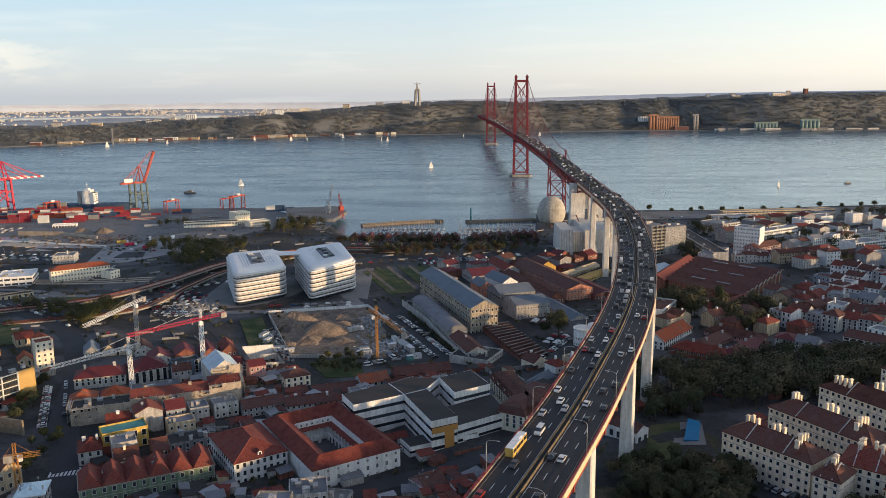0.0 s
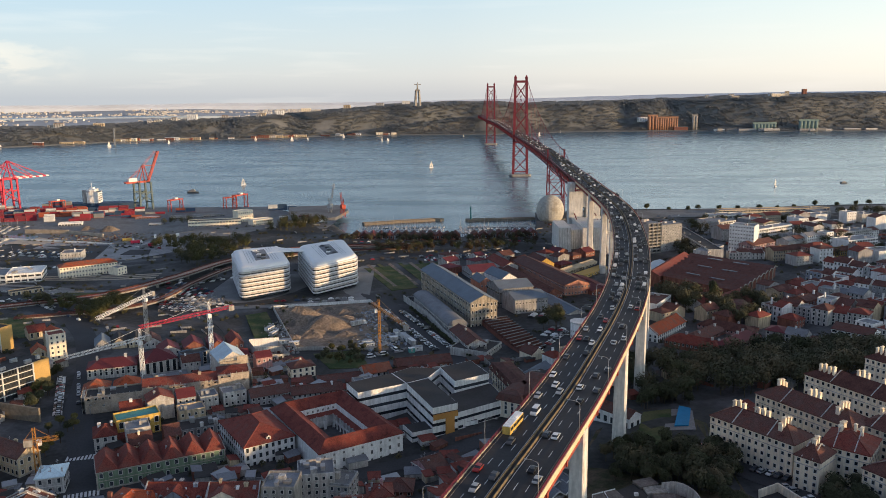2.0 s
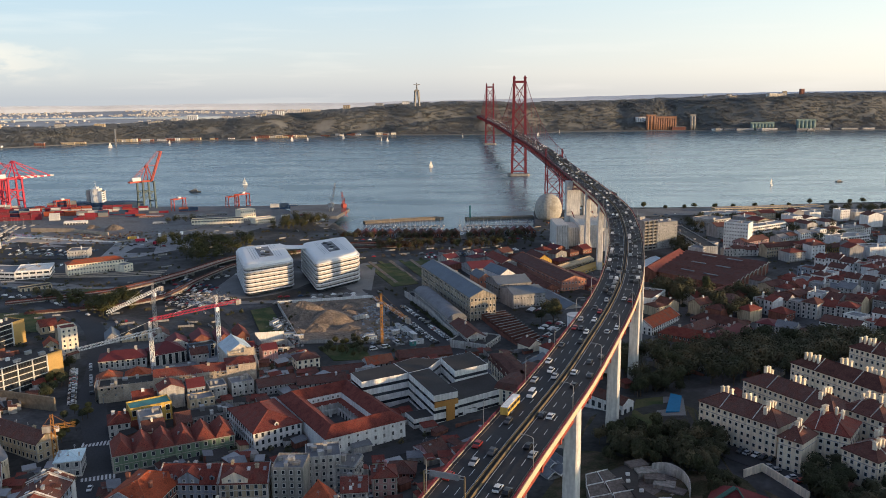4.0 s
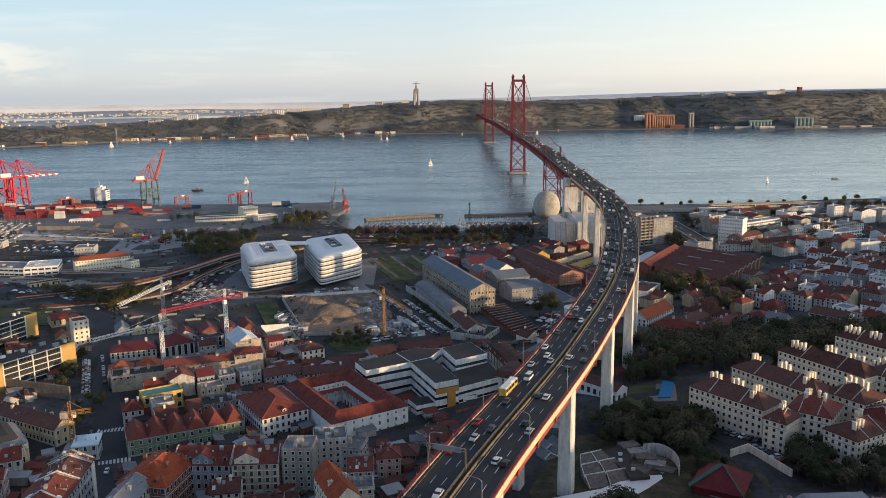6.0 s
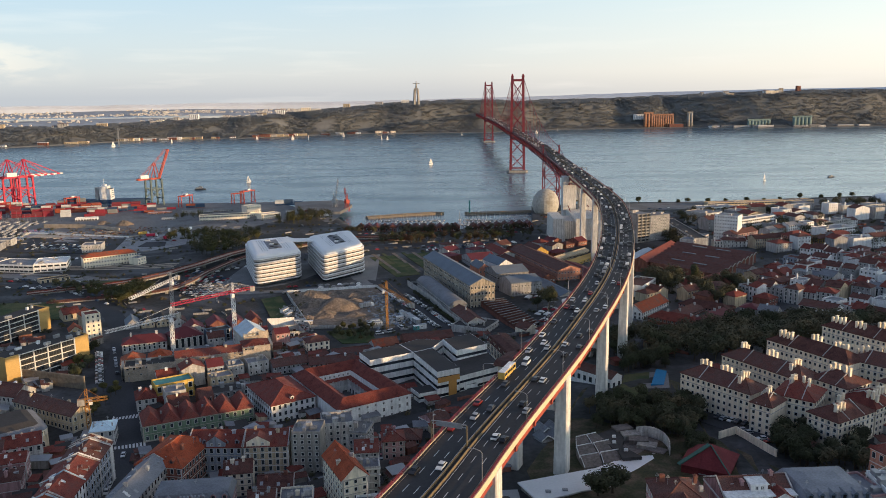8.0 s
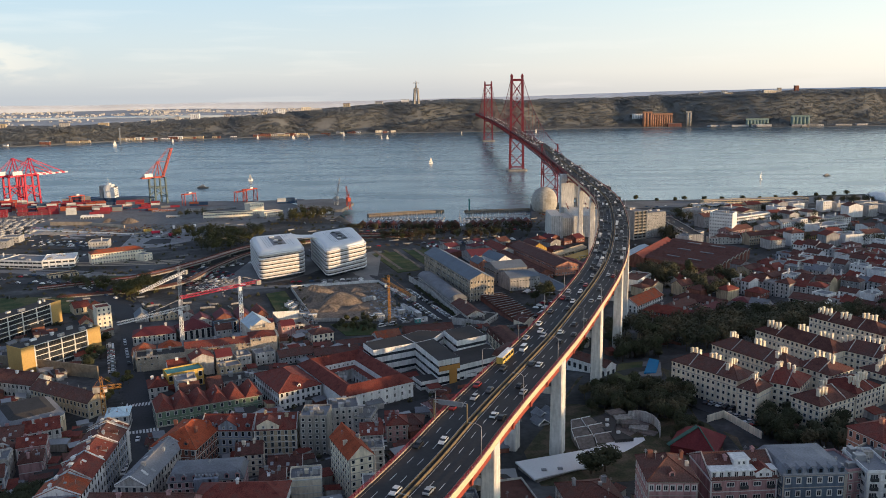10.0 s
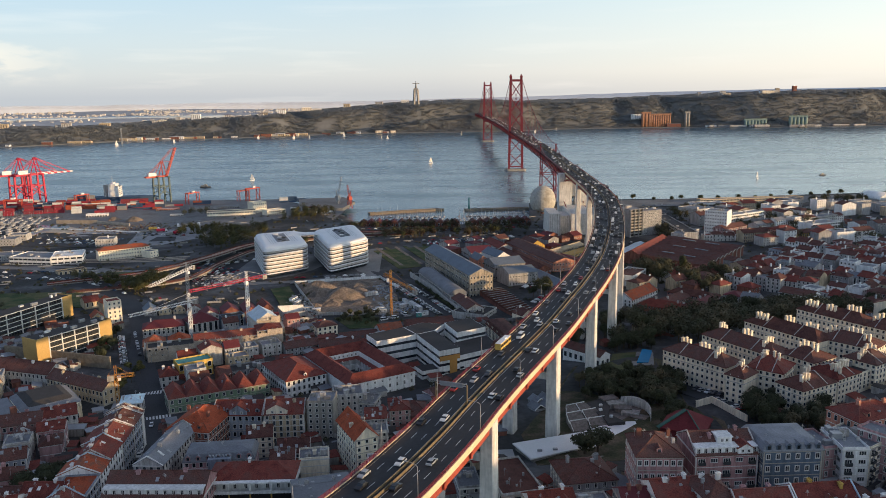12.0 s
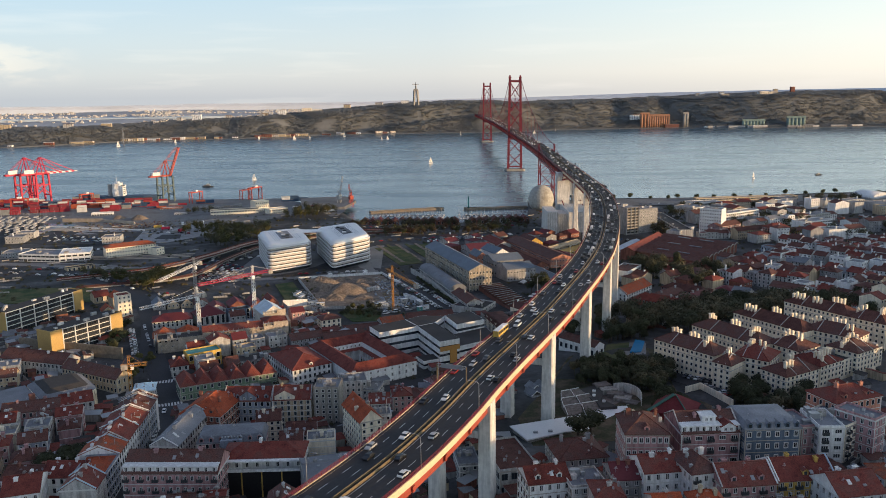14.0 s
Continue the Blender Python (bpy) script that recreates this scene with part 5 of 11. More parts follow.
    if clusters:
        for u in (-0.22, 0.2):
            bm = bmesh.new()
            for sy in (-1, 1):
                beam(bm, (u * w, sy * (d / 2 + 0.2), h + 0.15), (u * w, 0, h + rh + 0.2), 0.32, 0.4)
            part("fire_wall", bm, "offwhite", g)
        bm = bmesh.new()
        quad_box(bm, -w / 2 - 0.12, -d / 2 - 0.12, h * 0.78, w / 2 + 0.12, d / 2 + 0.12, h * 0.78 + 0.3)
        part("string_course", bm, "offwhite", g)
    if attic:
        bm = bmesh.new()
        quad_box(bm, -w / 2 + 0.3, -d / 2 + 0.5, h - 0.3, w / 2 - 0.3, -d / 2 + 5.5, h + 2.3)
        quad_box(bm, -w / 2 + 0.1, -d / 2 + 0.2, h + 2.3, w / 2 - 0.1, -d / 2 + 5.7, h + 2.5)
        part("attic", bm, "white", g, "white attic storey")
        for k in range(attic):
            placed("window", WIN["tall"], g, -w / 2 + w * (k + 0.5) / attic, -d / 2 + 0.5, h + 1.15)
    if big_dormer:
        bm = bmesh.new()
        u = big_dormer * w
        quad_box(bm, u - 2.4, -d * 0.3, h + 0.6, u + 2.4, d * 0.05, h + rh * 0.4 + 2.6)
        quad_box(bm, u - 2.7, -d * 0.3 - 0.4, h + rh * 0.4 + 2.6, u + 2.7, d * 0.05, h + rh * 0.4 + 2.85)
        b = part("roof_dormer", bm, "white", g, "large white roof dormer")
        for k in (-1, 1):
            placed("window", WIN["small"], g, u + k * 0.8, -d * 0.3, h + rh * 0.4 + 1.6)
    if cy < 300 and name == "house" and h > 4:
        facade_trim(g, w, d, h, floors)
        roof_aerials(top, w, d, rh if roof != "flat" else 0.3)
    for k in range(clutter):
        bm = bmesh.new()
        a, b, e = house_rng.uniform(1, 3.5), house_rng.uniform(1, 3), house_rng.uniform(0.8, 2.4)
        quad_box(bm, -a / 2, -b / 2, 0, a / 2, b / 2, e)
        quad_box(bm, -a / 2 - 0.1, -b / 2 - 0.1, e, a / 2 + 0.1, b / 2 + 0.1, e + 0.12)
        o = part("roof_unit", bm, house_rng.choice(("offwhite", "metal_grey", "concrete")), g)
        o.location = (house_rng.uniform(-0.38, 0.38) * w, house_rng.uniform(-0.35, 0.35) * d, h)
    return g


def front_gable(g, u, d, h, width, rise, wall, roofm):
    """A pedimented gable that breaks through the eaves, with its own small roof and two windows."""
    bm = bmesh.new()
    y0, y1 = -d / 2 - 0.12, -d / 2 + 5.0
    low = 2.0
    pts = [(u - width / 2, h - 0.6), (u + width / 2, h - 0.6), (u + width / 2, h + low), (u, h + low + rise), (u - width / 2, h + low)]
    front, back = [bm.verts.new((x, y0, z)) for x, z in pts], [bm.verts.new((x, y1, z)) for x, z in pts]
    for k in range(5):
        bm.faces.new((front[k], front[(k + 1) % 5], back[(k + 1) % 5], back[k]))
    bm.faces.new(front[::-1]), bm.faces.new(back)
    gable = part("front_gable", bm, wall, g, "pedimented gable above the eaves")
    bm = bmesh.new()
    for s in (-1, 1):
        slope = Vector((s * (width / 2 + 0.4), 0, h + low - 0.15)), Vector((0, 0, h + low + rise + 0.15))
        q = [bm.verts.new((u + p.x, y, p.z + dz)) for dz in (0, 0.16) for y in (y0 - 0.35, y1) for p in slope]
        for f in ((0, 1, 3, 2), (4, 6, 7, 5), (0, 4, 5, 1), (2, 3, 7, 6), (0, 2, 6, 4), (1, 5, 7, 3)):
            bm.faces.new([q[i] for i in f])
    part("gable_roof", bm, roofm, gable)
    for x in (u - width / 5, u + width / 5):
        placed("window", WIN["small"], gable, x, y0, h + low * 0.55)


def stair_tower(g, u, d, h, width):
    """A blank stair tower before the facade with one dark slot."""
    bm = bmesh.new()
    quad_box(bm, u - width / 2, -d / 2 - 2.4, -0.3, u + width / 2, -d / 2 + 1.0, h + 1.6)
    tower_part = part("stair_tower", bm, "bluegrey_wall", g, "blank grey stair tower")
    bm = bmesh.new()
    quad_box(bm, u + width * 0.12, -d / 2 - 2.46, 0, u + width * 0.24, -d / 2 - 2.39, h + 1.4)
    part("slot", bm, "black_panel", tower_part)
    bm = bmesh.new()
    for k in range(7):
        tube(bm, (u - width / 2 + 0.6 + k * (width - 1.2) / 6, -d / 2 - 0.6, h + 1.6), (u - width / 2 + 0.6 + k * (width - 1.2) / 6, -d / 2 - 0.6, h + 2.6), 0.35, 0.35, 8)
    part("vent_row", bm, "metal_grey", tower_part)["kind"] = "stuff"


def facade_trim(g, w, d, h, floors):
    """Cornice under the eaves, a band at each storey, corner strips and a stone plinth."""
    bm = bmesh.new()
    bands = [(h - 0.45, 0.42, 0.3)] + [(h * f / floors - 0.1, 0.22, 0.12) for f in range(1, floors)] + [(0.0, 1.1, 0.1)]
    for z, tall, out in bands:
        quad_box(bm, -w / 2 - out, -d / 2 - out, z, w / 2 + out, -d / 2 - 0.01, z + tall)
        quad_box(bm, -w / 2 - out, -d / 2, z, -w / 2 - 0.01, d / 2, z + tall)
        quad_box(bm, w / 2 + 0.01, -d / 2, z, w / 2 + out, d / 2, z + tall)
    for x in (-w / 2, w / 2 - 0.5):
        quad_box(bm, x, -d / 2 - 0.07, 0, x + 0.5, -d / 2 - 0.005, h - 0.45)
    part("facade_trim", bm, "frame_stone" if (w * 3.7 + h) % 1 < 0.5 else "frame_white", g, "stone cornice, storey bands and corner strips")


def roof_aerials(top, w, d, rh):
    """Aerials, vent pipes and a small tank on a roof."""
    bm = bmesh.new()
    for _ in range(3 if w > 8 else 2):
        x, y = trim_rng.uniform(-0.42, 0.42) * w, trim_rng.uniform(-0.35, 0.35) * d
        z = rh * (1 - abs(y) / (d / 2)) * 0.7
        tube(bm, (x, y, z - 0.3), (x, y, z + 2.8), 0.05, 0.04, 4)
        for q in range(4):
            beam(bm, (x - 0.6 + q * 0.08, y - 0.02, z + 1.9 + q * 0.22), (x + 0.6 - q * 0.08, y + 0.02, z + 1.9 + q * 0.22), 0.05)
    for _ in range(4):
        x, y = trim_rng.uniform(-0.42, 0.42) * w, trim_rng.uniform(-0.42, 0.3) * d
        z = rh * (1 - abs(y) / (d / 2)) * 0.7
        a = trim_rng.uniform(0.25, 0.6)
        quad_box(bm, x - a, y - a * 0.8, z - 0.4, x + a, y + a * 0.8, z + trim_rng.uniform(0.6, 1.3))
    part("roof_clutter", bm, "metal_grey" if trim_rng.random() < 0.5 else "offwhite", top, "aerials, vents and a small tank")["kind"] = "stuff"


trim_rng = random.Random(19)


def balcony_mesh():
    """A shallow tray: slab with a low dark parapet."""
    bm = bmesh.new()
    o = [(-1.1, 0), (-1.1, -0.95), (1.1, -0.95), (1.1, 0), (1.02, 0), (1.02, -0.87), (-1.02, -0.87), (-1.02, 0)]
    lo, hi = [bm.verts.new((x, y, -0.12)) for x, y in o[:4]], [bm.verts.new((x, y, 0.95)) for x, y in o]
    fl = [bm.verts.new((x, y, 0.03)) for x, y in o[4:]]
    bm.faces.new(lo)
    for k in range(3):
        bm.faces.new((lo[k], lo[k + 1], hi[k + 1], hi[k])).material_index = 1
        bm.faces.new((fl[k], fl[k + 1], hi[5 + k], hi[4 + k])).material_index = 1
    bm.faces.new(fl)
    for a, b in ((0, 1), (1, 2), (2, 3)):
        bm.faces.new((hi[a], hi[b], hi[7 - b], hi[7 - a])).material_index = 1
    return mesh_of("balcony", bm, "offwhite", "dark_metal")


BALCONY = balcony_mesh()


def skylight_mesh(m):
    bm = bmesh.new()
    v = quad_box(bm, -0.6, -0.9, -0.05, 0.6, 0.9, 0.14)
    for k in (4, 5, 6, 7):
        v[k].co.x *= 0.85
        v[k].co.y *= 0.88
    return mesh_of("skylight", bm, m)


SKYLIGHT, SKYLIGHT_WHITE = skylight_mesh("metal_grey"), skylight_mesh("white")


def cy_near(y):
    return y < 330


def terrace(x0, y0, x1, y1, depth, ze, seed, roofs=ROOFS, walls=WALLS, floors=3, rise=3.0, wmin=7, wmax=13, jitter=1.5, win="tall", group="terraced houses", ze1=None, chim=1):
    """A row of joined houses whose fronts run from one point to the other, the houses lying to the left."""
    r = random.Random(seed)
    d = Vector((x1 - x0, y1 - y0))
    total, yaw = d.length, math.degrees(math.atan2(d.y, d.x))
    d.normalize()
    n = Vector((-d.y, d.x))
    s = 0.0
    while s < total - 3:
        w = min(r.uniform(wmin, wmax), total - s)
        dep = depth * r.uniform(0.85, 1.1)
        c = Vector((x0, y0)) + d * (s + w / 2) + n * (dep / 2)
        z = ze + ((ze1 or ze) - ze) * s / total + r.uniform(-jitter, jitter)
        rm = r.choice(roofs)
        house(c.x, c.y, yaw, w - 0.05, dep, z, r.choice(["gable", "gable", "gable", "hip", "flat"]) if rm != "roof_grey" else r.choice(["flat", "gable"]), rise * r.uniform(0.8, 1.2), r.choice(walls), rm, floors, win=win, chim=r.choice((0, chim, chim)), dorm=r.choice((0, 0, 1, 2)), sides="fr" if yaw > 20 else "fl" if yaw < -20 else "f", group=group, crowd=True, party=cy_near(c.y), skylights=r.choice((2, 3, 4)) if cy_near(c.y) else 0, clutter=r.choice((0, 1, 2)) if rm == "roof_grey" else 0)
        s += w




# ---------------------------------------------------------------- gridded slabs, scaffolds, halls
def grid_slab(cx, cy, yaw, w, d, ze, bays, solid_left=0.0, solid_right=6.0):
    """An office slab: glass floors behind a white grid, ochre end walls, flat roof with vents."""
    base = ground_z(cx, cy) - 0.5
    h, floors = ze - base, 5
    BUILT.append((cx, cy, w, d, yaw))
    g = thing("office_block", cx, cy, base, yaw, "five-storey office slab with a white-gridded glass front and ochre end walls", "office block", "office slabs")
    bm = bmesh.new()
    quad_box(bm, -w / 2 + 0.5, -d / 2 + 0.5, 0, w / 2 - 0.5, d / 2 - 0.5, h - 0.3)
    part("core", bm, "grey_wall", g)
    for sx in (-1, 1):
        bm = bmesh.new()
        quad_box(bm, sx * (w / 2 - 0.25) - 0.25, -d / 2 - 0.1, 0, sx * (w / 2 - 0.25) + 0.25, d / 2 + 0.1, h + 0.5)
        part("end_wall", bm, "ochre", g, "bright ochre end wall")
    x0, x1 = -w / 2 + 0.5 + solid_left, w / 2 - 0.5 - solid_right
    for xa, xb in ((-w / 2 + 0.5, x0), (x1, w / 2 - 0.5)):
        if xb - xa < 0.5:
            continue
        bm = bmesh.new()
        quad_box(bm, xa, -d / 2 - 0.05, 0, xb, -d / 2 + 0.5, h + 0.5)
        part("blank_wall", bm, "ochre", g, "blank ochre wall panel")
    fh = h / floors
    for f in range(floors):
        bm = bmesh.new()
        quad_box(bm, x0, -d / 2 + 0.3, fh * f + 0.9, x1, -d / 2 + 0.5, fh * (f + 1) - 0.25)
        part("glass_band", bm, "glass", g)
        bm = bmesh.new()
        quad_box(bm, x0, -d / 2 + 0.28, fh * f, x1, -d / 2 + 0.5, fh * f + 0.9)
        part("spandrel", bm, "glass_warm" if f % 2 else "roof_dark", g)
    for f in range(floors + 1):
        bm = bmesh.new()
        quad_box(bm, x0, -d / 2 - 0.12, fh * f - 0.22, x1, -d / 2 + 0.3, fh * f + 0.2)
        part("band", bm, "frame_white", g)
    bm = bmesh.new()
    quad_box(bm, -0.1, -0.1, 0, 0.1, 0.2, h)
    bar = mesh_of("mullion", bm, "dark_metal")
    bm = bmesh.new()
    quad_box(bm, -0.32, -0.3, 0, 0.32, 0.25, h + 0.5)
    pier = mesh_of("pilaster", bm, "frame_white")
    for k in range(bays + 1):
        thick = k % 5 == 0
        placed("pilaster" if thick else "mullion", pier if thick else bar, g, x0 + (x1 - x0) * k / bays, -d / 2 + 0.1, 0)
    bm = bmesh.new()
    quad_box(bm, -w / 2 + 0.6, -d / 2 + 0.35, h - 0.3, w / 2 - 0.6, d / 2 - 0.2, h)
    part("roof", bm, "roof_dark", g)
    for k in range(9):
        bm = bmesh.new()
        a, e = house_rng.uniform(0.6, 2.0), house_rng.uniform(0.7, 1.8)
        quad_box(bm, -a, -0.7, 0, a, 0.7, e)
        quad_box(bm, -a - 0.1, -0.8, e, a + 0.1, 0.8, e + 0.12)
        part("roof_vent", bm, house_rng.choice(("white", "metal_grey", "offwhite")), g).location = (house_rng.uniform(-0.44, 0.44) * w, house_rng.uniform(-0.3, 0.35) * d, h)


def scaffold(x0, y0, x1, y1, z0, z1, seed):
    """Scaffold before a facade: standards, ledgers, plank levels and rumpled beige nets with gaps."""
    r = random.Random(seed)
    a, b = Vector((x0, y0, 0)), Vector((x1, y1, 0))
    d = (b - a).normalized()
    n, length, h = Vector((d.y, -d.x, 0)), (b - a).length, z1 - z0
    g = thing("scaffold", x0, y0, z0, math.degrees(math.atan2(d.y, d.x)), "tall scaffold hung with rumpled beige nets before a facade", "scaffold", "scaffolds")
    bays, levels = max(2, round(length / 3.0)), max(2, round(h / 2.1))
    bm = bmesh.new()
    for k in range(bays + 1):
        x = length * k / bays
        for y in (-0.5, -1.5):
            beam(bm, (x, y, 0), (x, y, h + 1.0), 0.12)
    for f in range(1, levels + 1):
        for y in (-0.5, -1.5):
            beam(bm, (0, y, h * f / levels), (length, y, h * f / levels), 0.12)
        quad_box(bm, 0, -1.45, h * f / levels - 0.35, length, -0.55, h * f / levels - 0.27)
    part("frame", bm, "metal_grey", g)
    k = 0
    while k < bays:
        m = min(r.choice((2, 3, 4)), bays - k)
        lo = r.choice((0, 0, 1)) * h / levels
        hi = h - r.choice((0, 0, 0, 1)) * h / levels + 0.6
        xa, xb, cols, rows = length * k / bays + 0.04, length * (k + m) / bays - 0.04, m * 3, levels * 2
        bm = bmesh.new()
        grid = [[bm.verts.new((xa + (xb - xa) * i / cols, -1.62 + r.uniform(-0.16, 0.1), lo + (hi - lo) * j / rows)) for i in range(cols + 1)] for j in range(rows + 1)]
        for j in range(rows):
            for i in range(cols):
                if r.random() > 0.025:
                    bm.faces.new((grid[j][i], grid[j][i + 1], grid[j + 1][i + 1], grid[j + 1][i]))
        part("net", bm, "netting", g)
        k += m


def balcony_hall(cx, cy, yaw, w, d, ze):
    """A dark hall behind yellow columns under a white balcony floor and a red hipped roof."""
    base = ground_z(cx, cy) - 0.4
    h = ze - base
    BUILT.append((cx, cy, w, d, yaw))
    g = thing("hall", cx, cy, base, yaw, "black panelled hall with yellow columns and a white balcony floor", "hall")
    bm = bmesh.new()
    quad_box(bm, -w / 2, -d / 2, 0, w / 2, d / 2, h - 4.2)
    part("wall", bm, "black_panel", g, "black panelled lower wall")
    bm = bmesh.new()
    quad_box(bm, -w / 2, -d / 2 + 2.2, h - 4.2, w / 2, d / 2, h - 0.4)
    part("upper_wall", bm, "white", g)
    for z, e in ((h - 4.2, 1.1), (h - 0.4, 0.5)):
        bm = bmesh.new()
        quad_box(bm, -w / 2 - 0.1, -d / 2 - 0.4, z, w / 2 + 0.1, -d / 2 + (0.1 if e > 1 else 2.2), z + e)
        part("balcony_front" if e > 1 else "fascia", bm, "white", g)
    bm = bmesh.new()
    quad_box(bm, -0.25, -0.3, h - 4.2, 0.25, 0.2, h - 0.4)
    post = mesh_of("post", bm, "white")
    bm = bmesh.new()
    quad_box(bm, -0.22, -0.35, 0, 0.22, 0.1, h - 4.2)
    column = mesh_of("column", bm, "yellow")
    for k in range(5):
        u = -w / 2 + 0.4 + (w - 0.8) * k / 4
        placed("post", post, g, u, -d / 2, 0)
        placed("column", column, g, u, -d / 2, 0, label="yellow column")
    for k in range(8):
        placed("window", WIN["tall"], g, -w / 2 + w * (k + 0.5) / 8, -d / 2 + 2.2, h - 2.4)
    part("roof", roof_mesh("hip", w, d - 2, 3.6), "roof_red", g).location = (0, 1, h + 0.1)
    placed("chimney", chimney_mesh("white", 1.8), g, -1.5, 1, h + 3.0)


def round_poly(poly, r, n=6):
    """The outline with its corners rounded."""
    out = []
    m = len(poly)
    for k in range(m):
        p, a, b = Vector(poly[k]), Vector(poly[k - 1]), Vector(poly[(k + 1) % m])
        u, v = (a - p).normalized(), (b - p).normalized()
        s, e = p + u * r, p + v * r
        for i in range(n + 1):
            t = i / n
            out.append(tuple((1 - t) ** 2 * s + 2 * t * (1 - t) * p + t * t * e))
    return out


def inset(poly, k):
    c = sum((Vector(p) for p in poly), Vector((0, 0))) / len(poly)
    return [tuple(Vector(p) + (c - Vector(p)).normalized() * k) for p in poly]


def banded(poly, z0, ze, floors, label, band=0.66, roofm="roof_dark", r=0.0, name="office_block", wallm="white", cat="office block", cut=0.35, deep=0.3):
    """A building of white floor bands and set-back dark glazing on any outline."""
    c = sum((Vector(p) for p in poly), Vector((0, 0))) / len(poly)
    g = thing(name, c.x, c.y, z0, 0, label, cat)
    loc = [(x - c.x, y - c.y) for x, y in poly]
    out = round_poly(loc, r) if r else loc
    fh = (ze - z0) / floors
    for f in range(floors):
        bm = bmesh.new()
        prism(bm, inset(out, deep), fh * f - 0.01, fh * (f + 1 - band) + 0.01)
        part("glazing", bm, "glass", g)
        bm = bmesh.new()
        prism(bm, out, fh * (f + 1 - band), fh * (f + 1) - (0 if f == floors - 1 else 0.02))
        part("floor_band", bm, wallm, g)
    bm = bmesh.new()
    prism(bm, inset(out, cut), fh * floors, fh * floors + 0.06)
    part("roof", bm, roofm, g)
    return g

def balcony_block():
    """Grey apartment block: one end stacked with deep dark balconies, the long side pierced by small windows."""
    g = thing("apartment_block", 197.5, 731, 7, 27, "grey concrete apartment block with deep dark balcony bands", "apartment block")
    bm = bmesh.new()
    quad_box(bm, -8, 1.6, -1, 8, 22, 29.5)
    quad_box(bm, 8, 3, -1, 36, 18, 26.5)
    part("wall", bm, "grey_wall", g)
    bm = bmesh.new()
    quad_box(bm, 7.5, 2.9, 26.5, 36.2, 18.2, 27.0)
    quad_box(bm, -8.3, 1.4, 29.5, 8.3, 22.2, 30.0)
    part("roof", bm, "roof_grey", g)
    for f in range(9):
        z = 1.0 + f * 3.1
        bm = bmesh.new()
        quad_box(bm, -8.2, -0.1, z, 8.2, 1.6, z + 1.15)
        part("balcony", bm, "concrete", g, "pale concrete balcony front")
        bm = bmesh.new()
        quad_box(bm, -7.6, 1.5, z + 1.15, 7.6, 1.66, z + 3.1)
        part("glazing", bm, "black_panel", g)
    for x in (-8.3, -2.8, 2.8, 8.0):
        bm = bmesh.new()
        quad_box(bm, x, -0.2, -1, x + 0.35, 1.6, 29.4)
        part("fin", bm, "grey_wall", g)
    rows = [(10.5 + 2.9 * k, 3.0, 2.4 + 3.0 * f, 0.0) for k in range(9) for f in range(8)]
    part("glazing", far_windows(rows, "small"), ("glass", "frame_white"), g)["kind"] = "stuff"
    for x, y, h in ((-4, 12, 2.6), (3, 16, 1.8), (14, 10, 1.6), (22, 12, 1.4), (30, 9, 1.6)):
        bm = bmesh.new()
        z = 30.0 if x < 8 else 27.0
        quad_box(bm, x - 1.6, y - 1.5, z, x + 1.6, y + 1.5, z + h)
        part("roof_unit", bm, "offwhite", g)
    BUILT.append((197.5, 731, 50, 50, 27))


# slabs, halls and rows of the western quarter
grid_slab(-229.1, 367.9, 60.1, 50.1, 13, 22.5, 20, 7.5, 8.5)
grid_slab(-281.5, 420.2, 70.4, 66.0, 13, 22.5, 25, 0, 8.5)
house(-231.5, 320.5, -17.5, 43.0, 13, 15, "gable", 4, "offwhite", "roof_brown", 2, chim=4, chim_m="white")
house(-190.1, 297.5, -28.2, 42.9, 10, 15, "gable", 3.5, "cream", "roof_brown", 2, chim=2, sides="fr")
house(-198.7, 247.3, 18.9, 24.7, 12, 15, "gable", 3, "pink", "roof_brown", 2, sides="fr")
house(-182.6, 257.1, 27.1, 14.7, 12, 15, "gable", 3, "offwhite", "roof_red", 2, sides="fr")
terrace(-127.1, 151.1, -135.6, 237.3, 14, 23, 31, ["roof_red", "roof_orange", "roof_brown", "roof_red"], ["white", "offwhite", "white", "bluegrey_wall"], 4, 3.4, 11, 17, 0.5)
house(-156.1, 275.5, 15.3, 10.0, 11, 13.5, "hip", 2.2, "offwhite", "tarp_bright", 2, label="small building with a pale blue tarpaulin over its roof")
house(-102.2, 164.5, -1.3, 34.5, 17, 26, "gable", 5, "pink", "roof_brown", 4, attic=12, skylights=2, sides="fl", win="tall", balc=True, label="pink four-storey block with a mansard roof and dormers")
house(-114.3, 203.9, -94.4, 33.7, 11, 22, "gable", 3.2, "offwhite", "roof_grey", 4, sides="fbr", win="tall", skylights=6, party=True, label="long house with a grey zinc roof and rows of skylights")
house(-108.3, 230.8, -10.1, 18.9, 26, 22, "hip", 5, "brick", "roof_orange", 4, sides="frl", dorm=2, win="tall", label="brick-red corner house with an orange hipped roof")
g = house(-93.9, 241.1, -1.1, 21.6, 14, 22, "gable", 4, "bluegrey_wall", "roof_red", 4, sides="f", party=True, dorm=5, chim=3, balc=True)
front_gable(g, 0.5, 14, 22 - g.location.z, 7.5, 2.6, "bluegrey_wall", "roof_red")
g = house(-73.8, 239.3, 3.3, 17.3, 14, 23, "gable", 4, "cream", "roof_red", 5, sides="f", party=True, skylights=2, chim=2, balc=True)
front_gable(g, -3.0, 14, 23 - g.location.z, 9.0, 2.4, "pale_cream", "roof_red")
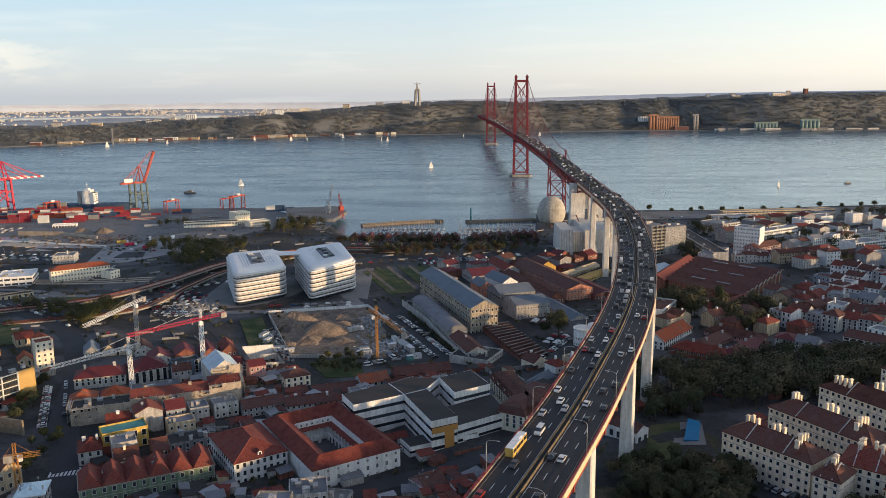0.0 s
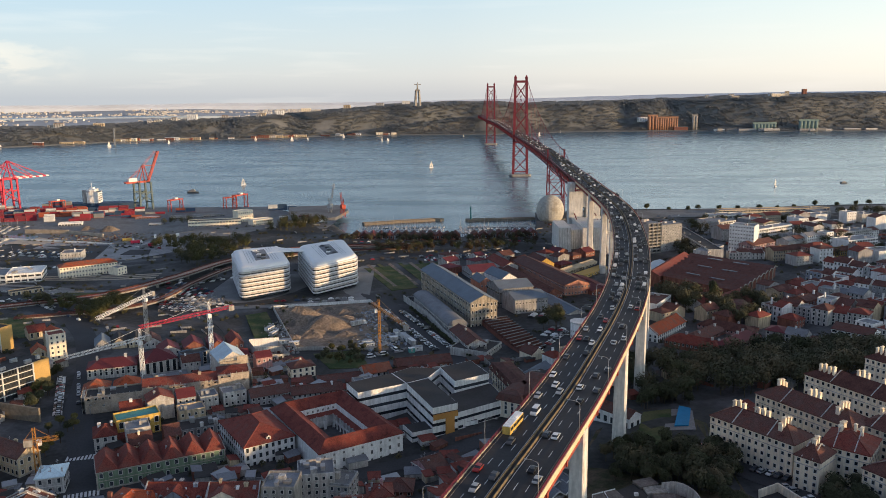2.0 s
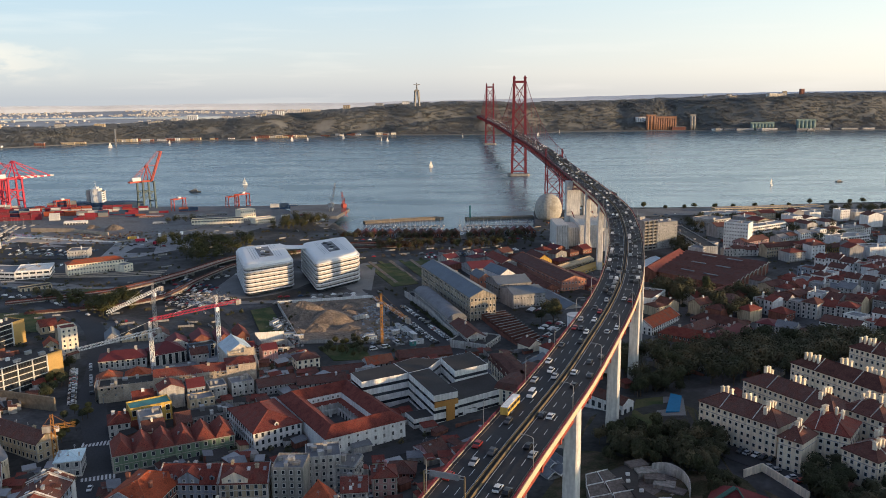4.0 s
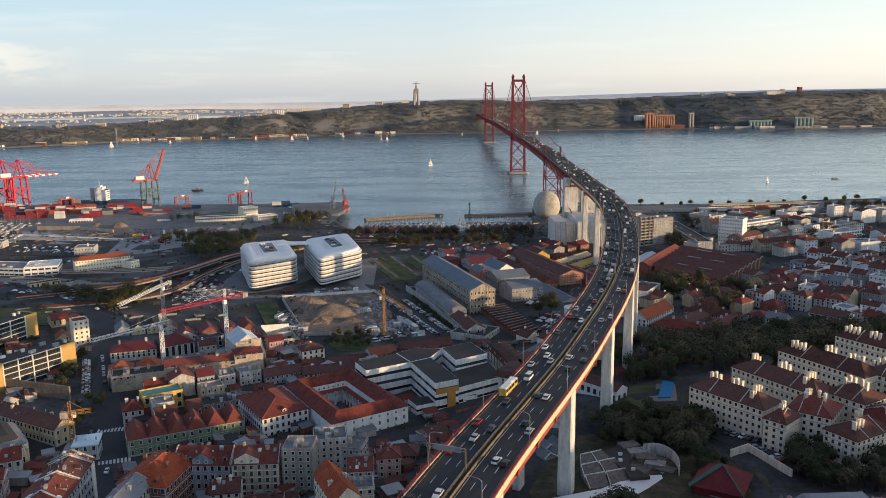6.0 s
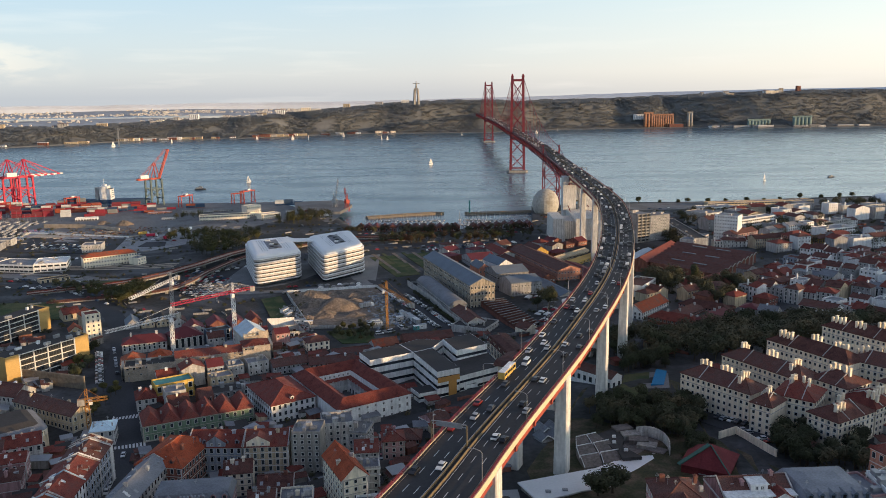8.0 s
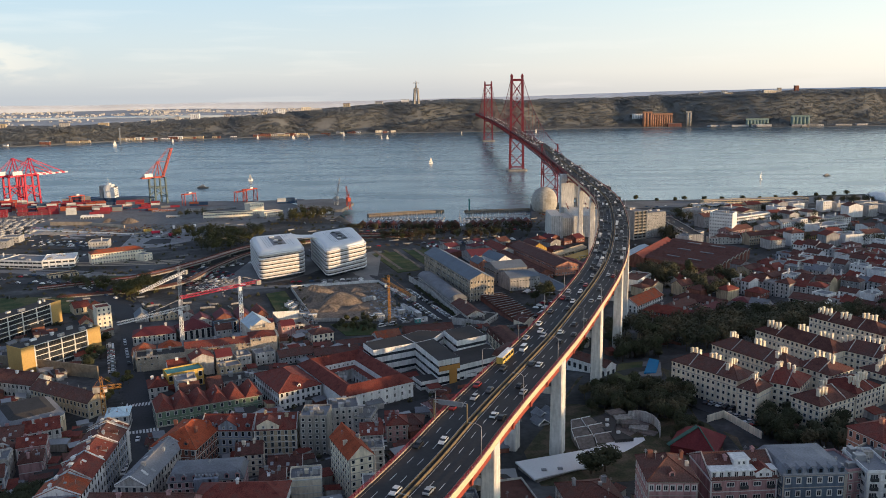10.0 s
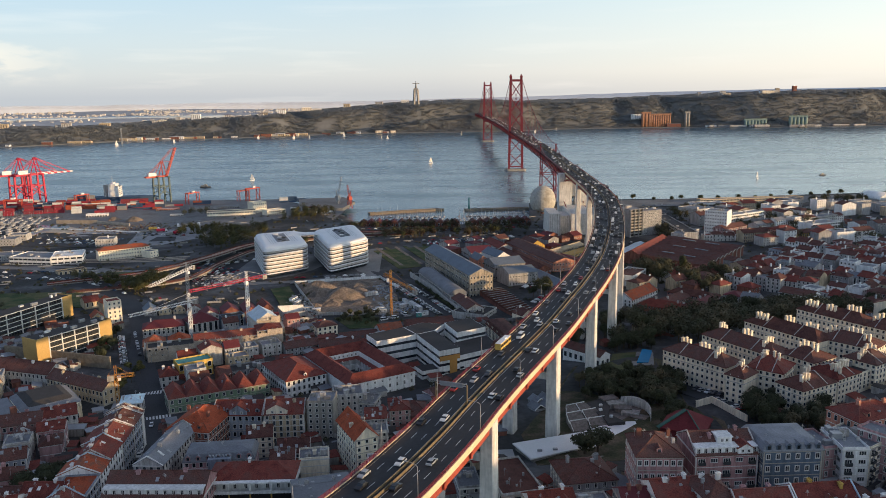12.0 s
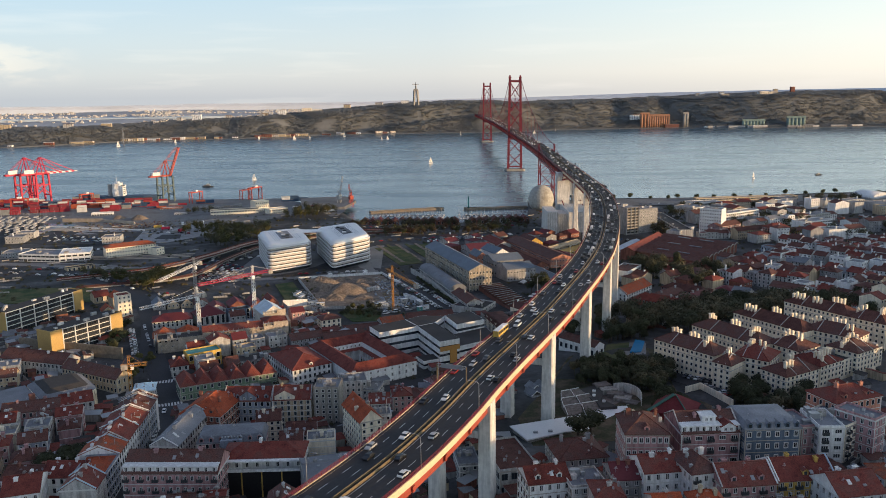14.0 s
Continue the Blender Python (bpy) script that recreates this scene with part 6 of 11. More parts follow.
house(-57.6, 238.7, -1.5, 11.3, 12, 28, "flat", 0, "concrete", "roof_grey", 7, win="small", sides="fl", clutter=5, label="tall bare concrete apartment block with a cluttered flat roof", name="apartment_block", cat="apartment block")
house(-48.4, 253.9, 10.5, 13.1, 12, 25, "flat", 0, "offwhite", "roof_grey", 6, win="small", sides="fr", clutter=5, balc=True, name="apartment_block", cat="apartment block")
house(-42.2, 254.3, -10.9, 15.3, 11, 21, "flat", 0, "grey_wall", "paving", 4, win="small", sides="fr", clutter=2)
house(-38.5, 202.5, 25.7, 9.5, 22, 29.5, "gable", 4.5, "pale_cream", "roof_orange", 6, ridge="y", sides="fl", win="small", chim=2, label="narrow six-storey house with a bright orange roof and bare gable")
house(-118.9, 291.0, 25.7, 49.5, 16, 14, "tents", 4.8, "green_wall", "roof_red", 2, bays=14, win="stone", sides="flr", label="long green two-storey building with a red tiled roof and dormers")
house(-142.0, 326.3, 31.3, 18.8, 10, 16, "flat", 0, "yellow", "tarp_teal", 2, win="big", sides="fr", label="yellow arcaded house under teal roof sheeting")
house(-151.7, 314.5, 23.5, 9.3, 12, 13, "hip", 3, "offwhite", "roof_red", 2, sides="fl", chim=2, chim_m="white")
# scaffolded blocks
M["sheeting"] = mat("sheeting", (0.6, 0.56, 0.5), 0.7, 0.3, 4, 0.8, streak=0.25)
house(-164.4, 356.4, 19, 26, 12, 15.5, "flat", 0, "netting", "roof_dark", 3, win="stone", sides="f", clutter=5, label="scaffold-wrapped shell of a building with an open top floor", name="scaffolded_block", cat="building")
house(-135.1, 366.6, 19, 36, 12, 17, "gable", 2.8, "netting", "roof_red", 4, win="stone", sides="f", chim=2, label="long building wrapped in beige scaffold netting under a red roof", name="scaffolded_block", cat="building")
house(-111.3, 375.8, 19, 15, 14, 19.5, "hip", 2.6, "netting", "roof_red", 4, win="stone", sides="fr", label="corner block wrapped in beige scaffold netting", name="scaffolded_block", cat="building")
house(-178.0, 367.0, 19, 12.5, 14, 13.5, "hip", 4.6, "offwhite", "roof_orange", 3, sides="fl")
house(-164.6, 372.0, 19, 12.5, 14, 13.5, "hip", 4.6, "offwhite", "roof_orange", 3, sides="f")
house(-149.0, 385.0, 24, 22, 10, 13, "flat", 0, "grey_wall", "roof_grey", 3, sides="f", clutter=4)
house(-184.5, 402.5, 18, 25, 14, 14, "hip", 3.6, "offwhite", "roof_maroon", 3, chim=2, sides="fl")
house(-163.0, 410.5, 35, 18, 16, 15, "hip", 5, "offwhite", "roof_maroon", 3, win="big", sides="fr", label="white hall with tall windows and a maroon hipped roof")
house(-144.0, 416.0, 35, 15, 8, 16, "flat", 0, "blue_wall", "roof_dark", 3, win="big", sides="f", bays=3, label="dark blue facade with three white-framed window bays")
for x, y, w, d, z, m, rm in ((-164.5, 433, 12, 13, 13, "offwhite", "roof_maroon"), (-151.5, 438, 11, 15, 14, "brick", "roof_maroon"), (-139.0, 441, 9, 20, 14, "brick", "roof_maroon"), (-129.0, 446, 8, 18, 14, "brick", "roof_red"),
                           (-211.5, 452, 8.4, 16, 11, "grey_wall", "roof_bluegrey"), (-202.5, 455, 8.4, 16, 11, "cream", "roof_dark"), (-193.5, 458, 8.4, 16, 11, "cream", "roof_dark"), (-182, 455, 10, 14, 11, "offwhite", "roof_brown")):
    house(x, y, 24, w, d, z, "gable", 3.4, m, rm, 2, ridge="y", sides="f", win="small", name="workshop", cat="workshop", group="workshops", label=f"narrow workshop with a {RTONE.get(rm, 'tiled')} gable roof beside the scaffolds")
house(-118.5, 395.5, 29, 14.5, 20, 21, "gable", 4.5, "sheeting", "tarp_blue", 4, ridge="y", sides="fr", win="stone", label="tall corner block wrapped in translucent scaffold sheeting", name="scaffolded_block", cat="building")
house(-225.5, 424.0, 36, 9, 10, 25, "flat", 0, "pale_cream", "roof_red", 6, sides="f", win="small", label="slim cream house with a bare sunlit wall")
house(-262.2, 471.8, 38.9, 10.7, 12, 13, "gable", 3, "cream", "roof_red", 3, sides="fr")
house(-241.4, 453.3, 42.1, 9.7, 10, 17, "gable", 3, "cream", "roof_orange", 4, sides="fr", ridge="y")
house(-239.4, 429.9, 31.1, 7.4, 10, 13, "gable", 3, "cream", "roof_orange", 3, sides="fr", ridge="y")
scaffold(-174.7, 346.5, -150.1, 355.0, 6, 16.2, 6)
scaffold(-150.1, 355.0, -116.1, 366.8, 6, 17.6, 5)
scaffold(-116.1, 366.8, -101.9, 371.7, 6, 20.0, 8)
scaffold(-178.6, 357.8, -174.7, 346.5, 6, 16.2, 9)
scaffold(-101.9, 371.7, -106.5, 384.9, 6, 20.0, 10)
scaffold(-120.0, 383.5, -107.3, 390.5, 8, 22.5, 7)
# ruin, cream house and sheds round the building site
house(-80.3, 399.1, 26.0, 13.2, 10, 14, "hip", 2.5, "pale_cream", "roof_brown", 2, sides="flr", chim=1)
house(-58.1, 391.0, 17.9, 24.4, 14, 9, "gable", 2.5, "grey_wall", "roof_brown", 1, sides="f", win="small", label="low brown-roofed shed row")
house(-39.5, 396.5, 24.4, 15.5, 11, 12, "gable", 3, "offwhite", "roof_orange", 2, sides="fl")
house(-22.1, 395.7, 21.2, 21.6, 14, 10, "gable", 3, "grey_wall", "roof_brown", 1, sides="f", win="small")
house(-14.4, 416.1, 15.6, 31.6, 12, 10, "gable", 2.6, "brick", "roof_brown", 1, sides="f", win="small")
house(-67.3, 369.9, 18.6, 26.1, 10, 11, "gable", 2.5, "offwhite", "roof_brown", 2, sides="f", win="small", chim=2, chim_m="white")
house(-90.1, 364.3, 25.8, 20.4, 10, 12, "gable", 2.6, "grey_wall", "roof_brown", 2, sides="f", win="small", chim=2)
house(-122.5, 314.8, 27.3, 6.8, 12, 13, "gable", 3, "brick", "roof_brown", 2, sides="f")
house(-113.1, 324.7, 26.3, 17.6, 12, 12, "flat", 0, "grey_wall", "roof_dark", 2, sides="f", clutter=4)
# factory, sheds and warehouses in the middle
M["old_render"] = mat("old_render", (0.47, 0.41, 0.32), 0.9, 0.4, 6, 0.9, second=(0.3, 0.28, 0.24), mix=0.55, streak=0.5)
house(6, 548.5, 19.1, 19, 110, 23, "gable", 4.5, "old_render", "roof_bluegrey", 4, bays=7, win="stone", sides="fl", ridge="y", label="long weathered cream factory building with a blue-grey roof", name="factory", cat="factory")
house(-6.3, 517, 17.8, 13, 82, 12.5, "barrel", 4, "offwhite", "roof_grey", 2, ridge="y", sides="l", win="small", label="long white shed under a grey barrel roof beside a hedge", name="warehouse", cat="warehouse")
house(12, 456, 18, 12, 34, 12, "gable", 3, "offwhite", "roof_brown", 2, ridge="y", sides="fl", win="small", chim=1, name="warehouse", cat="warehouse")
house(54.5, 534, 19, 25, 24, 18, "gable", 3.0, "grey_wall", "roof_bluegrey", 2, sides="f", win="small", label="grey warehouse with a low blue-grey metal roof", name="warehouse", cat="warehouse")
house(46, 558, 19, 27, 24, 20, "gable", 3.5, "grey_wall", "roof_bluegrey", 2, sides="fl", win="wide", label="warehouse with a shallow blue-grey metal roof", name="warehouse", cat="warehouse")
house(41, 590, 25, 13, 28, 20, "gable", 4, "white", "roof_bluegrey", 2, ridge="y", sides="f", win="small", name="warehouse", cat="warehouse")
house(26, 583, 19, 10, 20, 18, "gable", 3.5, "salmon", "roof_bluegrey", 2, ridge="y", sides="f", win="small", name="warehouse", cat="warehouse")
house(84, 629, 18.6, 22, 100, 14, "gable", 3.5, "salmon", "roof_brown", 2, ridge="y", sides="fl", win="small", label="very long brown-roofed warehouse with a salmon gable", name="warehouse", cat="warehouse")
house(65, 612, 18.6, 13, 96, 11, "gable", 3, "brick", "roof_brown", 1, ridge="y", sides="fl", win="small", name="warehouse", cat="warehouse")
house(16.8, 443.8, 62.9, 22.6, 24, 10, "flat", 0, "offwhite", "roof_dark", 2, sides="f", win="small", clutter=5)
house(36.7, 344.7, 59.3, 35.7, 13, 20, "mansard", 4, "pale_cream", "roof_brown", 4, sides="fl", dorm=5, label="cream block with a brown mansard roof beside the viaduct")
house(33.3, 353.2, -75.1, 49.3, 12, 20, "mansard", 4, "pale_cream", "roof_brown", 4, sides="f", dorm=6, label="cream block with a brown mansard roof beside the viaduct")
house(46.8, 390.8, 55.0, 21.6, 10, 12, "gable", 3, "offwhite", "roof_bluegrey", 2, sides="fl")
house(81.5, 676, 18.6, 15, 28, 13, "gable", 5, "yellow", "roof_brown", 1, ridge="y", sides="f", win="small", label="small warehouse with a sunlit yellow gable", name="warehouse", cat="warehouse")
house(48, 672, 18.6, 14, 40, 13, "gable", 3.5, "offwhite", "roof_red", 1, ridge="y", sides="fl", win="small", name="warehouse", cat="warehouse")
house(28, 650, 18.6, 24, 26, 12, "gable", 3.5, "grey_wall", "roof_maroon", 1, ridge="x", sides="fl", win="small", name="warehouse", cat="warehouse")
house(112, 668, 50, 60, 9, 9, "gable", 2, "cream", "cream", 1, sides="f", win="small", label="low shed with a pale sheet roof", name="warehouse", cat="warehouse")
house(119, 648, 50, 54, 9, 9, "gable", 2, "yellow", "ochre", 1, sides="f", win="small", label="low shed with a yellow sheet roof", name="warehouse", cat="warehouse")
house(112, 606, 18.6, 20, 50, 9, "gable", 2.5, "brick", "roof_maroon", 1, ridge="y", sides="f", win="small", name="warehouse", cat="warehouse")
house(78, 545, 18.6, 13, 66, 10, "gable", 2.5, "offwhite", "roof_bluegrey", 1, ridge="y", sides="fl", win="small", name="warehouse", cat="warehouse")
# houses east of the viaduct
house(134.0, 465.0, 49, 39, 13, 15, "gable", 4, "white", "roof_orange", 2, sides="fl", win="tall", party=True)
house(141.5, 517.0, 57, 30, 15, 19, "flat", 0, "white", "roof_brown", 3, sides="fr", win="small", clutter=2, label="long white house with a flat roof beside the viaduct")
house(70.5, 311.5, -49, 25, 8, 24, "gable", 2.2, "white", "roof_brown", 1, sides="fr", win="big", label="low white house with brown tiles below the viaduct")
house(145.5, 434.5, -39, 33, 13, 14, "hip", 4, "brick", "roof_red", 2, sides="fl", win="small", chim=2, chim_m="offwhite", group="maroon-roofed complex", label="low reddish building with hipped red tiled roof among trees")
house(169.0, 436.5, 44, 42, 13, 14, "hip", 4, "pink", "roof_maroon", 2, sides="fr", win="small", chim=3, chim_m="offwhite", group="maroon-roofed complex", label="low pink building with a long maroon hipped roof")
house(156.0, 453.5, 44, 36, 12, 13.5, "hip", 3.6, "brick", "roof_brown", 2, sides="f", win="small", chim=2, chim_m="offwhite", group="maroon-roofed complex")
house(174.5, 465.0, -42, 34, 12, 14, "hip", 3.6, "pink", "roof_brown", 2, sides="f", win="small", chim=2, chim_m="offwhite", group="maroon-roofed complex")
house(187.5, 645.0, 58, 92, 13, 15, "gable", 3.5, "brick", "roof_red", 1, sides="f", win="small", label="long red-roofed wing beside the market hall", name="warehouse", cat="warehouse")
house(172.0, 655.0, 58, 70, 10, 10, "gable", 1.6, "offwhite", "tarp_blue", 1, sides="f", win="small", label="low shed with pale sheet roof strips", name="warehouse", cat="warehouse")
house(202.4, 543.2, 40.0, 45.9, 18, 13, "gable", 4, "brick", "roof_red", 2, sides="f", win="small")
house(198.5, 505.0, 2, 16, 22, 15, "barrel", 4.0, "white", "roof_brown", 2, ridge="y", sides="f", win="big", label="cream chapel-like hall with an arched gable")
terrace(207.0, 495.4, 214.4, 480.5, 12, 22, 41, ["roof_red", "roof_brown"], ["white", "offwhite"], 3, 2.6, 8, 12)
terrace(217.2, 491.5, 238.5, 465.1, 12, 23, 42, ["roof_brown", "roof_brown", "roof_grey"], ["offwhite", "grey_wall"], 4, 3, 9, 14)
terrace(241.5, 471.3, 260.2, 456.2, 12, 23, 43, ["roof_brown", "roof_red"], ["offwhite", "white"], 4, 3, 9, 14)
terrace(186.0, 435.9, 213.4, 413.1, 12, 20, 44, ["roof_maroon", "roof_brown", "roof_grey"], ["grey_wall", "pink", "brick", "offwhite"], 4, 2.6, 9, 14)
house(228.1, 415.1, -45.4, 21.5, 13, 27, "gable", 2.5, "white", "roof_brown", 6, win="wide", sides="fl", balc=True, label="white six-storey apartment block with balconies", name="apartment_block", cat="apartment block")
terrace(250.2, 555.1, 286.6, 504.4, 12, 21, 45, ["roof_brown", "roof_red", "roof_grey"], ["offwhite", "white", "pink"], 3, 3, 8, 13)
terrace(280.4, 594.9, 311.8, 551.0, 12, 20, 46, ["roof_brown", "roof_red"], ["offwhite", "white", "bluegrey_wall"], 3, 3, 8, 13)
terrace(312.5, 635.3, 337.0, 597.4, 12, 20, 47, ["roof_brown", "roof_red"], ["offwhite", "white", "cream"], 3, 3, 8, 13)
terrace(240.7, 440.1, 277.0, 384.0, 12, 24, 48, ["roof_brown", "roof_grey", "roof_red"], ["offwhite", "white", "bluegrey_wall"], 4, 2.8, 8, 13)
terrace(285.8, 503.6, 315.2, 453.6, 12, 22, 49, ["roof_brown", "roof_grey", "roof_red"], ["offwhite", "white"], 3, 2.8, 8, 13)
house(286.4, 744.0, -35.9, 23.2, 16, 33, "flat", 0, "white", "roof_grey", 8, sides="fl", win="small", clutter=3, label="white eight-storey tower block", name="apartment_block", cat="apartment block")
house(338.3, 814.8, 32.3, 61.8, 14, 19, "flat", 0, "white", "roof_grey", 4, sides="f", win="wide", clutter=3, name="apartment_block", cat="apartment block")
house(302.1, 869.0, 31.7, 27.8, 30, 18, "flat", 0, "offwhite", "roof_grey", 4, sides="f", win="wide", clutter=3, name="apartment_block", cat="apartment block")
balcony_block()
house(244.0, 754.7, -90.4, 119.9, 14, 18, "flat", 0, "offwhite", "roof_dark", 4, sides="fl", win="wide", clutter=3, name="apartment_block", cat="apartment block")
house(241.8, 709.4, 51.3, 39.5, 14, 17, "flat", 0, "offwhite", "roof_grey", 4, sides="f", win="small", clutter=2)
house(336.7, 699.8, 18.7, 22.5, 14, 20, "hip", 4, "salmon", "roof_red", 3, sides="fl", label="salmon pink house with a red hipped roof")
house(310.8, 704.5, 18.6, 37.3, 12, 17, "gable", 3, "cream", "roof_brown", 3, sides="f", chim=2)
house(362.2, 708.4, 26.3, 33.0, 11, 15, "gable", 2.5, "yellow", "roof_brown", 3, sides="f", chim=2)
house(392.0, 739.5, 24.1, 39.8, 18, 20, "flat", 0, "white", "roof_grey", 4, sides="f", win="wide", clutter=3)
house(298.7, 741.3, 35.2, 37.8, 14, 16, "gable", 3, "pink", "roof_brown", 3, sides="fl", chim=2)
terrace(259.1, 703.8, 299.2, 702.6, 10, 14, 51, ["roof_red", "roof_brown"], ["white", "offwhite"], 2, 2.5, 8, 12)
terrace(357.1, 763.8, 396.3, 787.9, 12, 17, 52, ["roof_grey", "roof_grey"], ["white", "white"], 4, 2.5, 10, 16)
terrace(332.7, 751.3, 367.6, 774.4, 12, 15, 53, ["roof_brown", "roof_grey"], ["offwhite", "grey_wall"], 3, 2.5, 10, 16)
terrace(401.9, 799.1, 460.3, 824.4, 14, 15, 54, ["roof_grey", "roof_brown"], ["white", "offwhite"], 3, 2.5, 12, 20)
# the cream residential blocks with tall chimneys
house(115.1, 262.4, -52.9, 33.5, 13, 37, "hip", 4, "pale_cream", "roof_brown", 5, win="small", chim_h=3.8, chim_m="pale_cream", group="residential blocks", name="residential_block", cat="residential block", label="cream five-storey residential block with brown hipped roof and tall chimneys", sides="fl", clusters=3)
house(125.6, 240.9, -47.8, 8.6, 12, 36, "hip", 4, "pale_cream", "roof_brown", 5, win="small", chim_h=3.8, chim_m="pale_cream", group="residential blocks", name="residential_block", cat="residential block", label="cream five-storey residential block with brown hipped roof and tall chimneys", sides="f", clusters=1, balc=True)
house(141.1, 248.0, -38.9, 15.9, 17, 37, "hip", 4.6, "pale_cream", "roof_red", 5, win="small", chim_h=3.8, chim_m="pale_cream", group="residential blocks", name="residential_block", cat="residential block", label="cream five-storey residential block with brown hipped roof and tall chimneys", sides="fr", clusters=2, balc=True)
house(140.9, 277.5, -59.4, 41.7, 13, 38, "hip", 4, "pale_cream", "roof_brown", 5, win="small", chim_h=3.8, chim_m="pale_cream", group="residential blocks", name="residential_block", cat="residential block", label="cream five-storey residential block with brown hipped roof and tall chimneys", sides="fl", clusters=3)
house(162.4, 258.8, -59.0, 17.5, 16, 38, "hip", 4, "pale_cream", "roof_brown", 5, win="small", chim_h=3.8, chim_m="pale_cream", group="residential blocks", name="residential_block", cat="residential block", label="cream five-storey residential block with brown hipped roof and tall chimneys", sides="fr", clusters=2, balc=True)
house(169.1, 295.7, -61.0, 42.9, 13, 39, "hip", 4, "pale_cream", "roof_brown", 5, win="small", chim_h=3.8, chim_m="pale_cream", group="residential blocks", name="residential_block", cat="residential block", label="cream five-storey residential block with brown hipped roof and tall chimneys", sides="fl", clusters=3)
house(191.4, 276.6, -48.7, 26.1, 15, 39, "hip", 4, "pale_cream", "roof_brown", 5, win="small", chim_h=3.8, chim_m="pale_cream", group="residential blocks", name="residential_block", cat="residential block", label="cream five-storey residential block with brown hipped roof and tall chimneys", sides="fr", clusters=3)
house(203.8, 317.2, -58.8, 37.9, 13, 40, "hip", 4, "pale_cream", "roof_brown", 5, win="small", chim_h=3.8, chim_m="pale_cream", group="residential blocks", name="residential_block", cat="residential block", label="cream five-storey residential block with brown hipped roof and tall chimneys", sides="fl", clusters=3)
house(219.0, 293.2, -54.9, 19.8, 13, 40, "hip", 4, "pale_cream", "roof_brown", 5, win="small", chim_h=3.8, chim_m="pale_cream", group="residential blocks", name="residential_block", cat="residential block", label="cream five-storey residential block with brown hipped roof and tall chimneys", sides="f", clusters=2)
house(149.1, 229.7, 29.6, 22.1, 13, 36, "hip", 4, "pale_cream", "roof_brown", 5, win="small", chim_h=3.8, chim_m="pale_cream", group="residential blocks", name="residential_block", cat="residential block", label="cream five-storey residential block with brown hipped roof and tall chimneys", sides="fl", clusters=2)
house(165.5, 241.2, 32.6, 16.5, 15.5, 36.5, "hip", 4, "pale_cream", "roof_red", 5, win="small", chim_h=3.8, chim_m="pale_cream", group="residential blocks", name="residential_block", cat="residential block", label="cream five-storey residential block with brown hipped roof and tall chimneys", sides="fl", clusters=2)
house(177.7, 249.0, 32.6, 12.6, 11, 34, "flat", 0, "pale_cream", "roof_dark", 5, win="small", chim_h=3.8, chim_m="pale_cream", group="residential blocks", name="residential_block", cat="residential block", label="cream five-storey residential block with brown hipped roof and tall chimneys", sides="fl", clusters=0, clutter=3, balc=True)
house(189.9, 256.8, 32.6, 16.4, 15.5, 37, "hip", 4, "pale_cream", "roof_brown", 5, win="small", chim_h=3.8, chim_m="pale_cream", group="residential blocks", name="residential_block", cat="residential block", label="cream five-storey residential block with brown hipped roof and tall chimneys", sides="fl", clusters=2)
house(200.5, 263.5, 32.6, 8.7, 11, 34.5, "flat", 0, "pale_cream", "roof_dark", 5, win="small", chim_h=3.8, chim_m="pale_cream", group="residential blocks", name="residential_block", cat="residential block", label="cream five-storey residential block with brown hipped roof and tall chimneys", sides="fl", clusters=0, clutter=2)
# town houses below the residential blocks
house(63.8, 151.4, -1.6, 14.6, 17, 44.6, "hip", 4.4, "pink", "roof_brown", 4, sides="fl", attic=0, dorm=1, bays=7, win="framed", chim=1, chim_m="brick", label="pink four-storey house with a brown hipped roof")
g = house(85.7, 155.8, 3.6, 20.6, 17, 43, "gable", 4.5, "pink", "roof_brown", 4, sides="f", attic=9, big_dormer=0.02, win="wide", balc=True, party=True, skylights=2, label="pale pink house with balconies and a red mansard roof")
front_gable(g, 6.0, 17, 43 - g.location.z, 5.0, 1.4, "white", "roof_red")
house(106.6, 155.1, 2.7, 19.3, 17, 44.5, "mansard", 3.0, "blue_wall", "roof_grey", 4, sides="fl", dorm=6, bays=6, win="framed", label="dark blue tiled house with white windows and grey mansard")
house(120.3, 158.2, 11.3, 6.1, 14, 43, "flat", 0, "pink", "roof_grey", 4, sides="f", clutter=1)
house(144.6, 174.5, 20.4, 21.8, 14, 46, "hip", 3.5, "salmon", "roof_red", 4, sides="fl", dorm=2)
house(141.6, 156.8, 36.3, 7.9, 14, 46, "flat", 0, "pink", "roof_grey", 5, sides="fl")
house(73.9, 125.2, 11.5, 9.5, 14, 43, "hip", 3.5, "white", "roof_brown", 4, sides="fl", win="tall", balc=True)
house(86.2, 121.0, 5.6, 17.3, 14, 41, "gable", 4, "pink", "roof_red", 4, sides="f", dorm=2, chim=2, balc=True, party=True, skylights=3)
house(105.0, 124.2, 5.6, 18.5, 14, 41, "gable", 4, "yellow", "roof_red", 4, sides="f", party=True, skylights=2, dorm=1, chim=2, balc=True)
house(64.1, 129.8, 7.3, 15.0, 13, 41, "gable", 3, "white", "roof_red", 4, sides="fl", chim=2)
house(115.3, 112.6, 9.3, 14.9, 14, 42, "gable", 4, "white", "roof_red", 4, sides="fl", chim=1)
house(52.3, 130.3, 3.9, 8.9, 12, 38, "gable", 3, "grey_wall", "roof_maroon", 4, sides="f", chim=2, chim_m="brick")
house(27.4, 130.8, 11.1, 14.0, 12, 37, "gable", 3, "white", "roof_red", 4, sides="f", chim=2, dorm=2)
house(39.6, 128.0, 9.5, 11.6, 12, 37, "flat", 0, "offwhite", "roof_grey", 4, sides="f", clutter=4)
